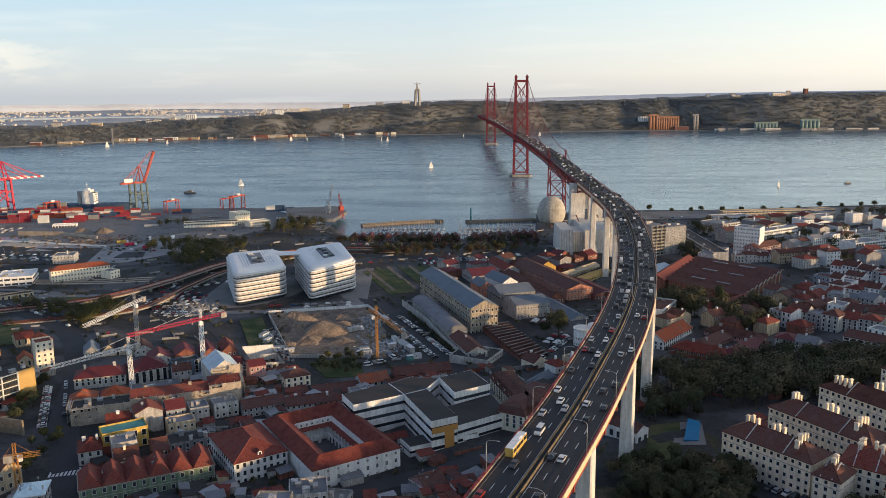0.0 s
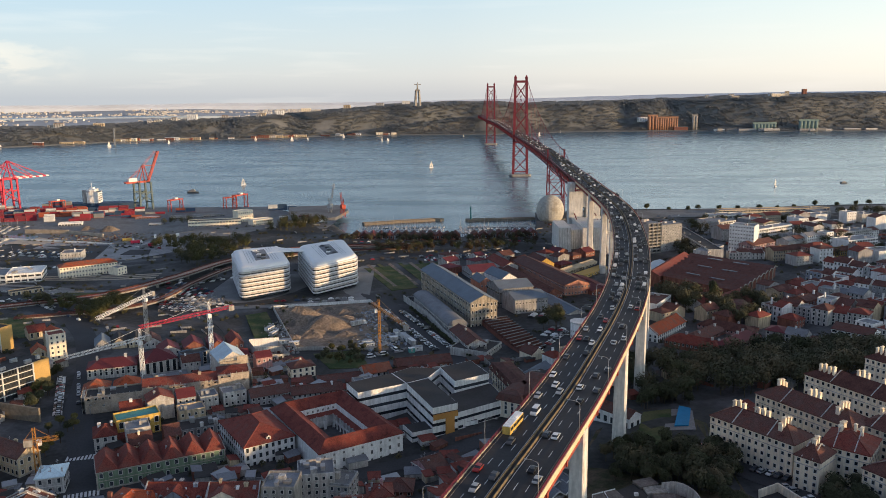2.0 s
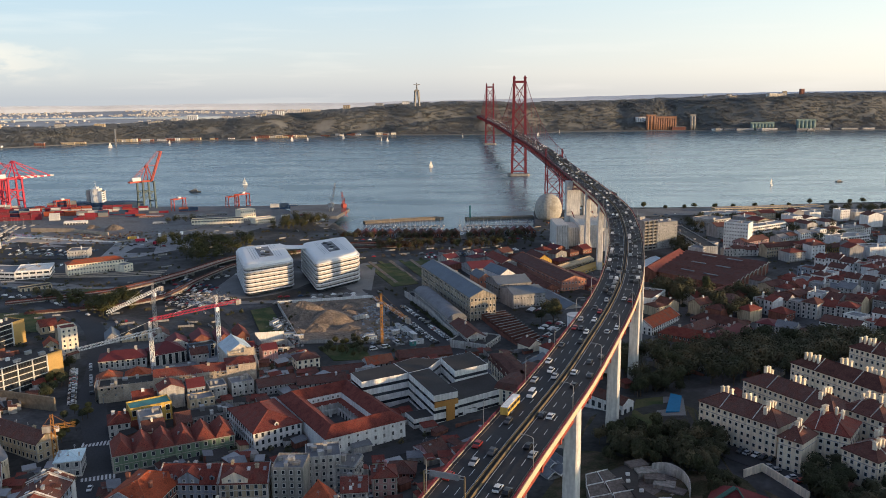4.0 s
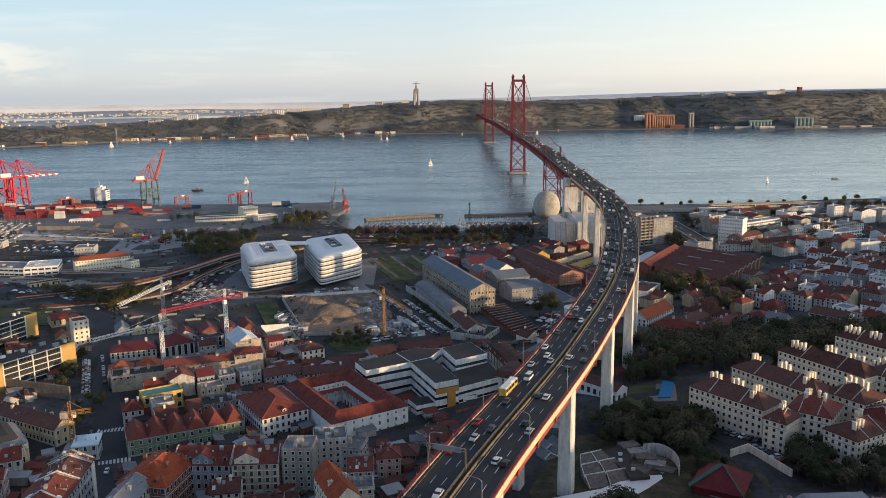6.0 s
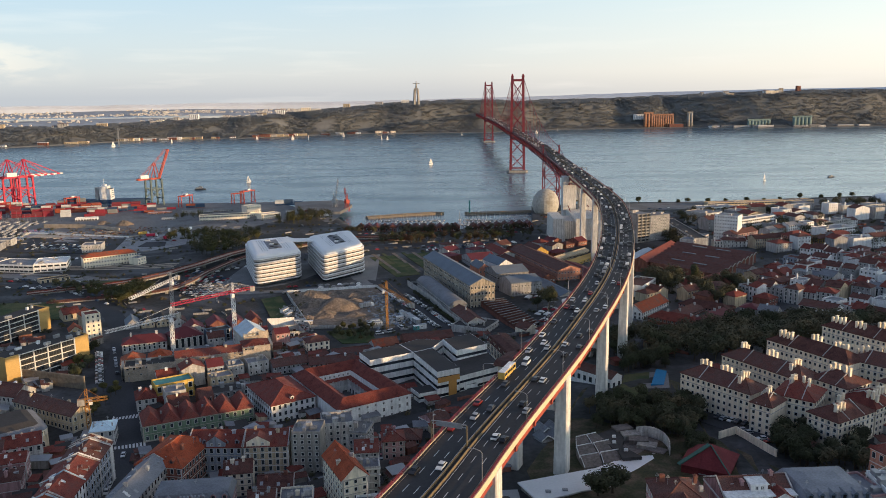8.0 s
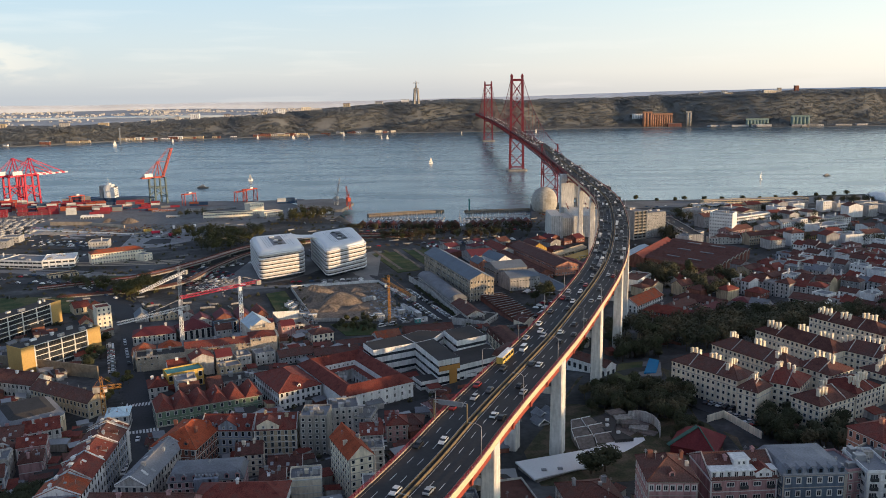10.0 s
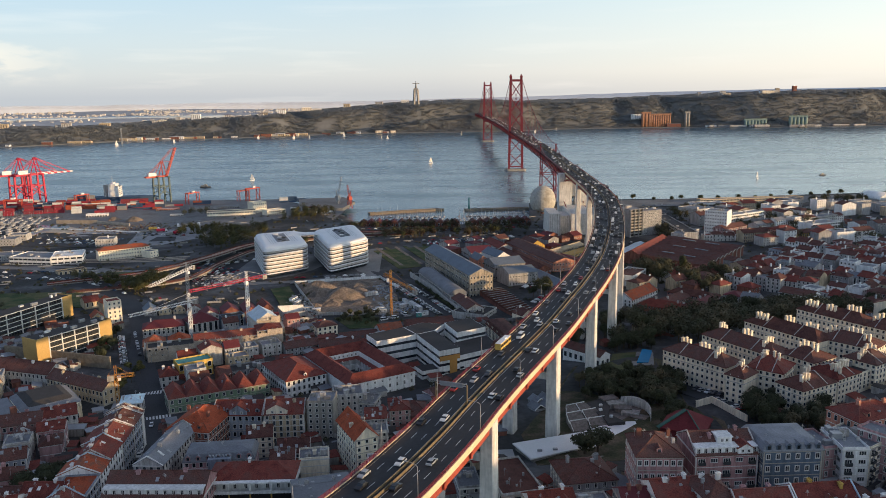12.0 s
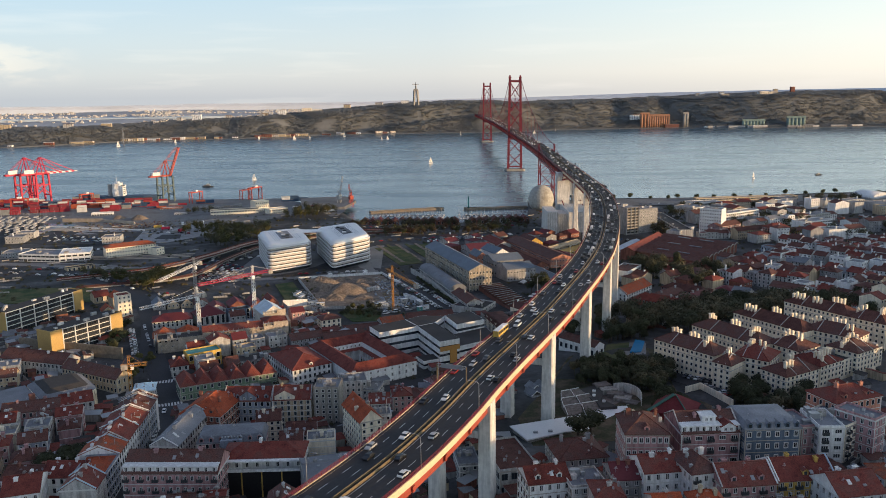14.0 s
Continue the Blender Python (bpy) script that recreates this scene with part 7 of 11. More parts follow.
house(42.2, 157.9, 9.6, 17.6, 17.0, 33, "hip", 4, "grey_wall", "roof_brown", 3, sides="fl", chim=2, label="old house with a weathered brown hipped roof")
house(18.2, 160.2, 14.0, 14.2, 25, 30, "flat", 0, "offwhite", "roof_brown", 2, sides="f", win="shop", label="hall with a flat brown-grey roof and strip windows")
house(3.5, 166.7, 8.0, 7.9, 14, 26, "flat", 0, "grey_wall", "roof_grey", 3, sides="fr", win="small", clutter=2)
house(128.0, 156.1, -1.3, 8.6, 16, 44, "flat", 0, "white", "roof_grey", 5, sides="fl", win="wide", clutter=3, balc=True)
house(136.6, 161.8, 34.4, 18.4, 16, 43.1, "flat", 0, "pale_cream", "roof_grey", 5, sides="fr", win="wide", clutter=3, balc=True)
house(-19.1, 263.8, -1.5, 11.1, 10, 13, "hip", 3, "brick", "roof_brown", 2, sides="f", win="small", label="small brick house with a brown hipped roof")
house(-7.6, 281.7, 36.5, 10.1, 12, 13, "gable", 3, "pink", "roof_brown", 2, sides="fl", win="small")
house(-14.9, 251.7, -51.3, 10.2, 8, 10, "gable", 2, "brick", "roof_maroon", 1, sides="f", win="small")
# houses at the foot of the viaduct
balcony_hall(-72.7, 175.1, 1.9, 30.4, 16, 25)
house(-45.8, 160.3, 16.1, 19.9, 18, 26, "gable", 2, "grey_wall", "roof_grey", 4, sides="f", clutter=0)
g = house(-91.3, 199.3, 6.5, 26.6, 13, 21, "mansard", 3.5, "pink", "roof_grey", 4, sides="f", win="tall", dorm=7, clutter=0, label="pink house under a broad blue-grey zinc mansard roof")
stair_tower(g, 0.5, 13, 21 - g.location.z, 8.5)
house(-65.6, 212.3, 8.6, 12.7, 14, 18, "gable", 3, "brick", "roof_brown", 2, sides="f", win="small")
house(-155.1, 157.2, 17.4, 12.4, 16, 22, "gable", 3.5, "white", "roof_red", 3, sides="fr", chim=2)
house(-146.0, 171.8, -1.1, 15.4, 12, 20, "gable", 3.5, "white", "roof_red", 3, sides="fr")
house(-162.1, 173.9, -1.4, 16.0, 12, 18, "gable", 3, "brick", "roof_brown", 3, sides="fr")
# station quarter beside the port
house(-314.1, 663.7, 33.2, 46.5, 14, 15.5, "hip", 3, "pale_cream", "roof_orange", 3, win="small", sides="fr", bays=19, label="long cream three-storey office with a red hipped roof", name="office_block", cat="office block")
house(-288.4, 664.3, 62.1, 9.8, 12, 12, "flat", 0, "pale_cream", "roof_grey", 2, win="small", sides="fr")
house(-387.7, 648.0, -10.1, 43.0, 26, 12, "flat", 0, "white", "roof_grey", 2, win="strip", sides="fr", clutter=4, label="low white terminal wing with long dark window bands", name="office_block", cat="office block")
house(-360.6, 650.6, 18.8, 27.0, 30, 12.5, "flat", 0, "white", "white", 2, win="strip", sides="fr", clutter=5, label="low white terminal building with long window bands", name="office_block", cat="office block")
house(-332.9, 595.0, 40.7, 23.6, 9, 9, "flat", 0, "cream", "roof_dark", 1, win="big", sides="fr", label="cream arcaded station hall", name="station_hall", cat="station")
house(-277.4, 924.0, 13.9, 60.4, 13, 13, "flat", 0, "pale_cream", "roof_dark", 2, win="wide", sides="fl", label="long cream maritime station with a dark roof", name="terminal_building", cat="terminal")
house(-250.9, 953.3, 41.6, 20.2, 14, 20, "flat", 0, "pale_cream", "pale_cream", 3, win="tall", sides="fr", label="cream tower block of the maritime station", name="terminal_building", cat="terminal")
house(-223.9, 929.4, 38.6, 26.0, 14, 13, "flat", 0, "pale_cream", "pale_cream", 2, win="tall", sides="fr", name="terminal_building", cat="terminal")


# ---------------------------------------------------------------- landmark buildings
M["bright_shell"] = mat("bright_shell", (0.8, 0.8, 0.8), 0.45, 0.08, 9, 0.8)
M["louvre"] = mat("louvre", (0.4, 0.37, 0.33), 0.6, 0.2, 7, 0.5)


def ringed(poly, z0, ze, floors, label):
    """Rounded block whose storeys show a proud white ring, a louvred screen and a set-back strip of glass."""
    c = sum((Vector(p) for p in poly), Vector((0, 0))) / len(poly)
    g = thing("office_block", c.x, c.y, z0, 0, label, "office block")
    out = round_poly([(x - c.x, y - c.y) for x, y in poly], 7.0)
    fh = (ze - z0) / floors
    for f in range(floors):
        z = fh * f
        for name, m, deep, a, b in (("glazing", "glass", 0.9, 0.0, 0.24), ("screen", "louvre", 0.4, 0.24, 0.72), ("floor_band", "bright_shell", 0.0, 0.72, 1.0)):
            if f == 0 and name == "screen":
                m, deep = "glass", 1.4
            bm = bmesh.new()
            prism(bm, inset(out, deep + (0.9 if f == 0 and name != "floor_band" else 0)), z + fh * a - 0.01, z + fh * b)
            part(name, bm, m, g)
        if f:
            bm = bmesh.new()
            prism(bm, inset(out, 0.15), z + fh * 0.46, z + fh * 0.52)
            part("fin", bm, "bright_shell", g)
    return g


HOSP = "white office block wrapped in rounded floor bands"
for poly, ze in (([(-155.5, 564.0), (-121.9, 591), (-143.6, 657), (-181.5, 638.5)], 29.0), ([(-101.8, 573.5), (-71.0, 611), (-92.5, 684), (-128.8, 652)], 29.8)):
    g = ringed(poly, 6.5, ze, 7, HOSP)
    # smooth white roof shell with its plant court
    c = sum((Vector(p) for p in poly), Vector((0, 0))) / 4
    loc = round_poly([(x - c.x, y - c.y) for x, y in poly], 9)
    bm = bmesh.new()
    rings = []
    for k, z in ((1.6, 0.0), (1.8, 1.2), (2.6, 2.4), (4.2, 3.0), (9.0, 3.3)):
        rings.append([bm.verts.new((x, y, ze - 6.5 + z + 0.1)) for x, y in inset(loc, k)])
    for lo, hi in zip(rings, rings[1:]):
        for k in range(len(lo)):
            f = bm.faces.new((lo[k], lo[(k + 1) % len(lo)], hi[(k + 1) % len(hi)], hi[k]))
            f.smooth = True
    bm.faces.new(rings[-1])
    part("roof_shell", bm, "bright_shell", g, "smooth white roof shell")
    d = (Vector(poly[3]) - Vector(poly[0])).normalized()
    e = (Vector(poly[1]) - Vector(poly[0])).normalized()
    bm = bmesh.new()
    prism(bm, [tuple(d * a + e * b) for a, b in ((-20, -6), (-20, 6), (20, 6), (20, -6))], ze - 6.5 + 3.35, ze - 6.5 + 3.7)
    part("plant_court", bm, "roof_grey", g, "grey recessed plant court on the roof")
    for k in range(7):
        bm = bmesh.new()
        q = d * (-17 + k * 5.4) + e * house_rng.uniform(-3, 3)
        quad_box(bm, q.x - 1.6, q.y - 1.6, ze - 6.5 + 3.7, q.x + 1.6, q.y + 1.6, ze - 6.5 + 3.7 + house_rng.uniform(0.6, 1.6))
        part("roof_unit", bm, house_rng.choice(("metal_grey", "dark_metal", "white")), g)
    for k in range(3):
        for sgn in (-1, 1):
            bm = bmesh.new()
            a, b = d * -26 + e * sgn * (8 + k * 2.2), d * 26 + e * sgn * (8 + k * 2.2)
            beam(bm, (a.x, a.y, ze - 6.5 + 3.4), (b.x, b.y, ze - 6.5 + 3.4), 0.25, 0.2)
            part("roof_seam", bm, "metal_grey", g)
bm = bmesh.new()
n = 12
prev = None
for i in range(n + 1):
    t = i / n
    mid = Vector((-146, 634)).lerp(Vector((-108, 634)), t)
    wide = 13 + 22 * (2 * t - 1) ** 4
    z = 32.2 + 0.8 * t + 0.4 * (2 * t - 1) ** 2
    ring = [bm.verts.new(p) for p in ((mid.x, mid.y - wide / 2, z), (mid.x, mid.y + wide / 2, z), (mid.x, mid.y + wide / 2, z - 1.0), (mid.x, mid.y - wide / 2, z - 1.0))]
    if prev:
        for k in range(4):
            bm.faces.new((prev[k], prev[(k + 1) % 4], ring[(k + 1) % 4], ring[k]))
    prev = ring
solid("roof_bridge", bm, "bright_shell", "curved white roof that joins two office blocks", "roof bridge")

OFF = "modern office wing with white bands and dark flat roof"
banded([(-41.6, 330.4), (-19.9, 342.8), (-28, 357), (-48.3, 343.2)], 6.5, 24, 4, OFF)
ochre_wing = banded([(-19.85, 342.7), (-6.9, 311.9), (4.1, 317.7), (-9.8, 349.6)], 6.5, 24, 4, OFF)
banded([(-19.9, 342.9), (-9.9, 349.8), (-4.3, 363.3), (-18, 366), (-27.9, 357)], 6.5, 24, 4, OFF)
banded([(3, 343.5), (19.7, 354.2), (11.5, 373.8), (-4.2, 363.4)], 6.5, 24.5, 4, OFF)
banded([(4.2, 317.9), (26.5, 333.2), (20.5, 354.2), (-1, 339)], 8, 19.5, 3, OFF)
banded([(-20.4, 317.5), (-16, 309), (13.2, 322.8), (9, 330), (-8, 322.7)], 8, 14, 2, "low office wing with white bands and dark flat roof")
for outline, z0, z1 in (([(-6.6, 311.4), (4.2, 317.1), (4.1, 317.5), (-6.7, 311.7)], 18.4, 20.9), ([(-1.2, 314.25), (2.6, 316.25), (2.4, 316.65), (-1.4, 314.65)], 8.0, 18.38)):
    bm = bmesh.new()
    prism(bm, [(x - ochre_wing.location.x, y - ochre_wing.location.y) for x, y in outline], z0 - 6.5, z1 - 6.5)
    part("cladding_panel", bm, "orange_wall", ochre_wing, "ochre cladding panel")


def courtyard_palace():
    """Four wings with hipped roofs round an arcaded court."""
    x, y, yaw, w, d, b, wing = -50.5, 316, 32, 38, 56, 6.0, 9.6
    g = thing("palace", x, y, b, yaw, "old cream palace with red roofs round an arcaded courtyard", "palace")
    h = 11.0
    def ring(x0, y0, x1, y1, name, z0, z1, m, t):
        bm = bmesh.new()
        quad_box(bm, x0, y0, z0, x1, y0 + t, z1)
        quad_box(bm, x0, y1 - t, z0, x1, y1, z1)
        quad_box(bm, x0, y0 + t, z0, x0 + t, y1 - t, z1)
        quad_box(bm, x1 - t, y0 + t, z0, x1, y1 - t, z1)
        part(name, bm, m, g)
    ring(-w / 2, -d / 2, w / 2, d / 2, "wall", 0, h, "white", 0.6)
    ring(-w / 2 + wing, -d / 2 + wing, w / 2 - wing, d / 2 - wing, "court_wall", 0, h, "white", 0.5)
    bm = bmesh.new()
    def loop(k, z):
        return [bm.verts.new(p) for p in ((-w / 2 + k, -d / 2 + k, z), (w / 2 - k, -d / 2 + k, z), (w / 2 - k, d / 2 - k, z), (-w / 2 + k, d / 2 - k, z))]
    loops = [loop(-0.6, h - 0.1), loop(-0.6, h + 0.1), loop(wing / 2, h + 3.6), loop(wing + 0.5, h + 0.1), loop(wing + 0.5, h - 0.1)]
    for lo, hi in zip(loops, loops[1:]):
        for k in range(4):
            bm.faces.new((lo[k], lo[(k + 1) % 4], hi[(k + 1) % 4], hi[k]))
    part("roof", bm, "roof_red", g)
    bm = bmesh.new()
    quad_box(bm, -w / 2 + wing + 0.5, -d / 2 + wing + 0.5, 0, w / 2 - wing - 0.5, d / 2 - wing - 0.5, 0.2)
    part("court_floor", bm, "paving", g)
    # cloister roof and arches inside the court
    cx, cy = w / 2 - wing - 0.5, d / 2 - wing - 0.5
    bm = bmesh.new()
    lo = [bm.verts.new((sx * cx, sy * cy, 8.2)) for sx, sy in ((-1, -1), (1, -1), (1, 1), (-1, 1))]
    hi = [bm.verts.new((sx * (cx - 2.6), sy * (cy - 2.6), 7.2)) for sx, sy in ((-1, -1), (1, -1), (1, 1), (-1, 1))]
    for k in range(4):
        bm.faces.new((lo[k], lo[(k + 1) % 4], hi[(k + 1) % 4], hi[k]))
    part("cloister_roof", bm, "roof_red", g)
    def arcade(length, yaw2, px, py):
        n = max(3, int(length / 3.4))
        pitch = length / n
        for k in range(n):
            bm = bmesh.new()
            u0, u1, r = -pitch / 2, pitch / 2, pitch * 0.34
            pts = [(u0, 0), (-r, 0), (-r, 2.2)] + [(-r * math.cos(math.pi * i / 8), 2.2 + r * math.sin(math.pi * i / 8)) for i in range(1, 8)] + [(r, 2.2), (r, 0), (u1, 0), (u1, 4.3), (u0, 4.3)]
            f = bm.faces.new([bm.verts.new((x, 0, z)) for x, z in pts])
            ex = bmesh.ops.extrude_face_region(bm, geom=[f])
            bmesh.ops.translate(bm, verts=[e for e in ex["geom"] if isinstance(e, bmesh.types.BMVert)], vec=(0, 0.4, 0))
            for xx in (u0 + 0.1, u1 - 0.35):
                quad_box(bm, xx, 0, 4.3, xx + 0.25, 0.3, 7.2)
            o = part("arch", bm, "white", g)
            o.matrix_basis = pose(px, py, 0.2, 0, 0, yaw2) @ Matrix.Translation((-length / 2 + pitch * (k + 0.5), 0, 0))
    arcade(2 * (cx - 2.6), 0, 0, cy - 2.6)
    arcade(2 * (cy - 2.6), 90, -cx + 2.6, 0)
    arcade(2 * (cy - 2.6), -90, cx - 2.6, 0)
    arcade(2 * (cx - 2.6), 180, 0, -cy + 2.6)
    for side, span, fx, fy, fyaw in (("f", w, 0, -d / 2, 0), ("r", d, w / 2, 0, 90)):
        n = int(span / 4.1)
        for k in range(n):
            u = -span / 2 + span * (k + 0.5) / n
            ca, sa = math.cos(radians(fyaw)), math.sin(radians(fyaw))
            for z in (2.4, 6.0, 9.2):
                placed("window", WIN["small"] if z > 9 else WIN["tall"], g, fx + u * ca, fy + u * sa, z, fyaw)
    for z in (9.3,):
        for k in range(7):
            placed("window", WIN["small"], g, -cx + 0.5 + 2 * cx * (k + 0.2) / 7, cy, z, 0)
        for k in range(9):
            placed("window", WIN["small"], g, -cx, -cy + 2 * cy * (k + 0.5) / 9, z, 90)
courtyard_palace()
house(-83.5, 309, 33, 22, 33, 16.5, "hip", 4.5, "white", "roof_red", 3, win="tall", sides="fl", label="old cream side wing with a red hipped roof", dorm=1)


def curved_hall():
    """Cream hall: rounded corner, ribbon of attic windows, faceted grey roof, dark glazed wing."""
    g = thing("theatre_hall", -197, 272, 6.5, 40, "cream hall with a rounded corner, ribbon windows and faceted grey roof", "hall")
    out = round_poly([(-13, -18), (13, -18), (13, 14), (-13, 14)], 5)
    bm = bmesh.new()
    prism(bm, out, 0, 7.2)
    part("wall", bm, "cream", g)
    bm = bmesh.new()
    prism(bm, inset(out, 0.5), 7.2, 9.2)
    part("ribbon_window", bm, "glass_warm", g, "ribbon of attic windows")
    bm = bmesh.new()
    quad_box(bm, -0.25, -0.3, 7.2, 0.25, 0.3, 9.2)
    fin = mesh_of("window_post", bm, "pale_cream")
    for k in range(0, len(out)):
        x, y = inset(out, 0.4)[k]
        placed("window_post", fin, g, x, y, 0)
    for k in range(9):
        placed("window_post", fin, g, -7.5 + k * 1.9, -17.6, 0)
        placed("window_post", fin, g, 12.6, -12 + k * 2.6, 0, 90)
    bm = bmesh.new()
    prism(bm, out, 9.2, 9.8)
    part("cornice", bm, "pale_cream", g)
    for nm, k, z0, z1, m in (("roof", 0.8, 9.8, 11.6, "roof_grey"), ("roof_lantern", 5.0, 11.6, 13.0, "roof_dark")):
        bm = bmesh.new()
        a, b = inset(out, k - 0.8), inset(out, k + 3.4)
        lo, hi = [bm.verts.new((x, y, z0)) for x, y in a], [bm.verts.new((x, y, z1)) for x, y in b]
        for i in range(len(lo)):
            bm.faces.new((lo[i], lo[(i + 1) % len(lo)], hi[(i + 1) % len(lo)], hi[i]))
        bm.faces.new(hi)
        part(nm, bm, m, g)
    for k in range(7):
        placed("window", WIN["big"], g, -9.6 + k * 3.2, -18, 3.6, 0)
    for k in range(7):
        placed("window", WIN["big"], g, 13, -10 + k * 3.2, 3.6, 90)
    bm = bmesh.new()
    quad_box(bm, -32, -12, 0, -13.2, 14, 8.5)
    part("glass_wing", bm, "glass", g, "dark glazed wing")
    bm = bmesh.new()
    quad_box(bm, -32.4, -12.4, 8.5, -13, 14.4, 9.1)
    part("wing_roof", bm, "roof_grey", g)
    bm = bmesh.new()
    quad_box(bm, -17, -13.5, 0, -14.5, -11, 13)
    part("stair_tower", bm, "brick", g, "narrow brick-red stair tower")


curved_hall()
BUILT.append((-205, 272, 48, 36, 40))


def market_hall():
    """A wide hall with a saw-edged side and many roof bays."""
    a, b, c, d = Vector((172, 605)), Vector((212, 554)), Vector((274, 636)), Vector((222, 692))
    g = thing("market_hall", 222, 622, 6, 0, "wide red-brown market hall with a saw-edged roof and brick walls", "market hall")
    o = Vector((222, 622))
    pts = [tuple(p - o) for p in (a, b, c, d)]
    bm = bmesh.new()
    prism(bm, pts, -0.5, 9)
    part("wall", bm, "brick", g)
    n = 9
    for k in range(n):
        p0, p1 = (b - o).lerp(c - o, k / n), (b - o).lerp(c - o, (k + 1) / n)
        q0, q1 = (a - o).lerp(d - o, k / n), (a - o).lerp(d - o, (k + 1) / n)
        bm = bmesh.new()
        pm, qm = (p0 + p1) / 2, (q0 + q1) / 2
        out = (p0 - q0).normalized() * 1.2
        v = [bm.verts.new((*x, z)) for x, z in ((p0 + out, 9.02), (p1 + out, 9.02), (pm + out, 10.9), (q0 - out, 9.02), (q1 - out, 9.02), (qm - out, 10.9))]
        for s in ((0, 1, 2), (5, 4, 3), (0, 2, 5, 3), (2, 1, 4, 5), (1, 0, 3, 4)):
            bm.faces.new([v[i] for i in s])
        part("roof_bay", bm, "roof_brown", g)
        bm = bmesh.new()
        for e0, e1 in ((p0, pm), (pm, p1)):
            beam(bm, (*(e0 + out * 1.1), 9.1 if e0 is p0 else 11.1), (*(e1 + out * 1.1), 11.1 if e0 is p0 else 9.1), 0.5)
        beam(bm, (*(p0 + out * 0.9), 0), (*(p0 + out * 0.9), 9.1), 0.7)
        part("gable_edge", bm, "frame_stone", g)
        if k in (1, 4, 7):
            for t in (0.34, 0.66):
                bm = bmesh.new()
                m0, m1 = pm.lerp(qm, t - 0.09), pm.lerp(qm, t + 0.09)
                beam(bm, (*m0, 11.0), (*m1, 11.0), 2.2, 0.5)
                part("skylight", bm, "roof_grey", g)
market_hall()


def sawtooth():
    g = thing("workshop", 40, 469, 5, 0, "old workshop with a ribbed brown sawtooth roof", "workshop")
    a, b, c, d = [Vector(p) - Vector((40, 469)) for p in ((21.5, 500.8), (43.7, 426.1), (58.2, 440.6), (38.7, 508.3))]
    bm = bmesh.new()
    prism(bm, [tuple(p) for p in (a, b, c, d)], -0.5, 4.5)
    part("wall", bm, "brick", g)
    n = 14
    for k in range(n):
        p0, p1, q0, q1 = a.lerp(b, k / n), a.lerp(b, (k + 1) / n), d.lerp(c, k / n), d.lerp(c, (k + 1) / n)
        bm = bmesh.new()
        v = [bm.verts.new((*x, z)) for x, z in ((p0, 4.5), (p1, 4.5), (p1, 6.2), (q0, 4.5), (q1, 4.5), (q1, 6.2))]
        for s in ((0, 1, 2), (5, 4, 3), (0, 2, 5, 3), (2, 1, 4, 5), (1, 0, 3, 4)):
            bm.faces.new([v[i] for i in s])
        part("roof_bay", bm, "roof_brown", g)
        bm = bmesh.new()
        beam(bm, (*p1, 6.3), (*q1, 6.3), 0.35)
        part("ridge", bm, "grey_wall", g)
sawtooth()


def silo(x, y, r, h):
    g = thing("silo", x, y, 5, 0, "round white concrete silo with small windows", "silo")
    bm = bmesh.new()
    tube(bm, (0, 0, 0), (0, 0, h), r, r, 24)
    tube(bm, (0, 0, h), (0, 0, h + 0.8), r + 0.4, r + 0.4, 24)
    part("drum", bm, "white", g)
    for k in range(8):
        for z in (3, 6.5, 10):
            a = radians(200 + k * 18)
            placed("window", WIN["small"], g, math.cos(a) * r, math.sin(a) * r, z, math.degrees(a) + 90)
silo(81, 458, 5.5, 15)
silo(90, 464, 4.5, 15)


def ruin():
    g = thing("ruin", -106, 437, 5, 25, "roofless ruined house with pale standing walls", "ruin")
    for k, (x0, y0, x1, y1, h) in enumerate(((-9, -14, 9, -13.4, 7), (-9, 13.4, 9, 14, 9), (-9, -13.4, -8.4, 13.4, 8), (8.4, -13.4, 9, 13.4, 6), (-8.4, 2, 8.4, 2.5, 7))):
        bm = bmesh.new()
        v = quad_box(bm, x0, y0, -0.5, x1, y1, h)
        v[5].co.z -= 1.2
        v[6].co.z -= 1.6
        part("wall", bm, "offwhite" if k != 1 else "white", g)
    for k in range(5):
        placed("window", WIN["shop"], g, -7 + k * 3.4, -14, 3.6, 0)
ruin()


def white_canopy():
    """The low white-roofed garden pavilion below the viaduct."""
    out = [(22.2, 200.2), (27.9, 186.5), (44.2, 193.7), (56.3, 196.6), (65.3, 198.2), (74.3, 211.4), (74.8, 220.2), (64.7, 219.3), (51.5, 210.4)]
    c = Vector((46, 203))
    g = thing("garden_pavilion", c.x, c.y, 17.6, 0, "low pavilion with a wide white membrane roof", "pavilion")
    loc = [(x - c.x, y - c.y) for x, y in out]
    bm = bmesh.new()
    prism(bm, inset(loc, 1.2), -1.5, 5.2)
    part("wall", bm, "concrete", g)
    bm = bmesh.new()
    prism(bm, loc, 5.2, 5.7)
    part("roof", bm, "bright_shell", g)
    for x, y in ((-14, -10), (-8, -9), (8, -2), (14, 2)):
        bm = bmesh.new()
        quad_box(bm, x - 0.9, y - 0.6, 5.7, x + 0.9, y + 0.6, 6.3)
        part("skylight", bm, "metal_grey", g)
white_canopy()


M["old_sheet"] = mat("old_sheet", (0.19, 0.165, 0.15), 0.9, 0.35, 3, 0.5, streak=0.3)


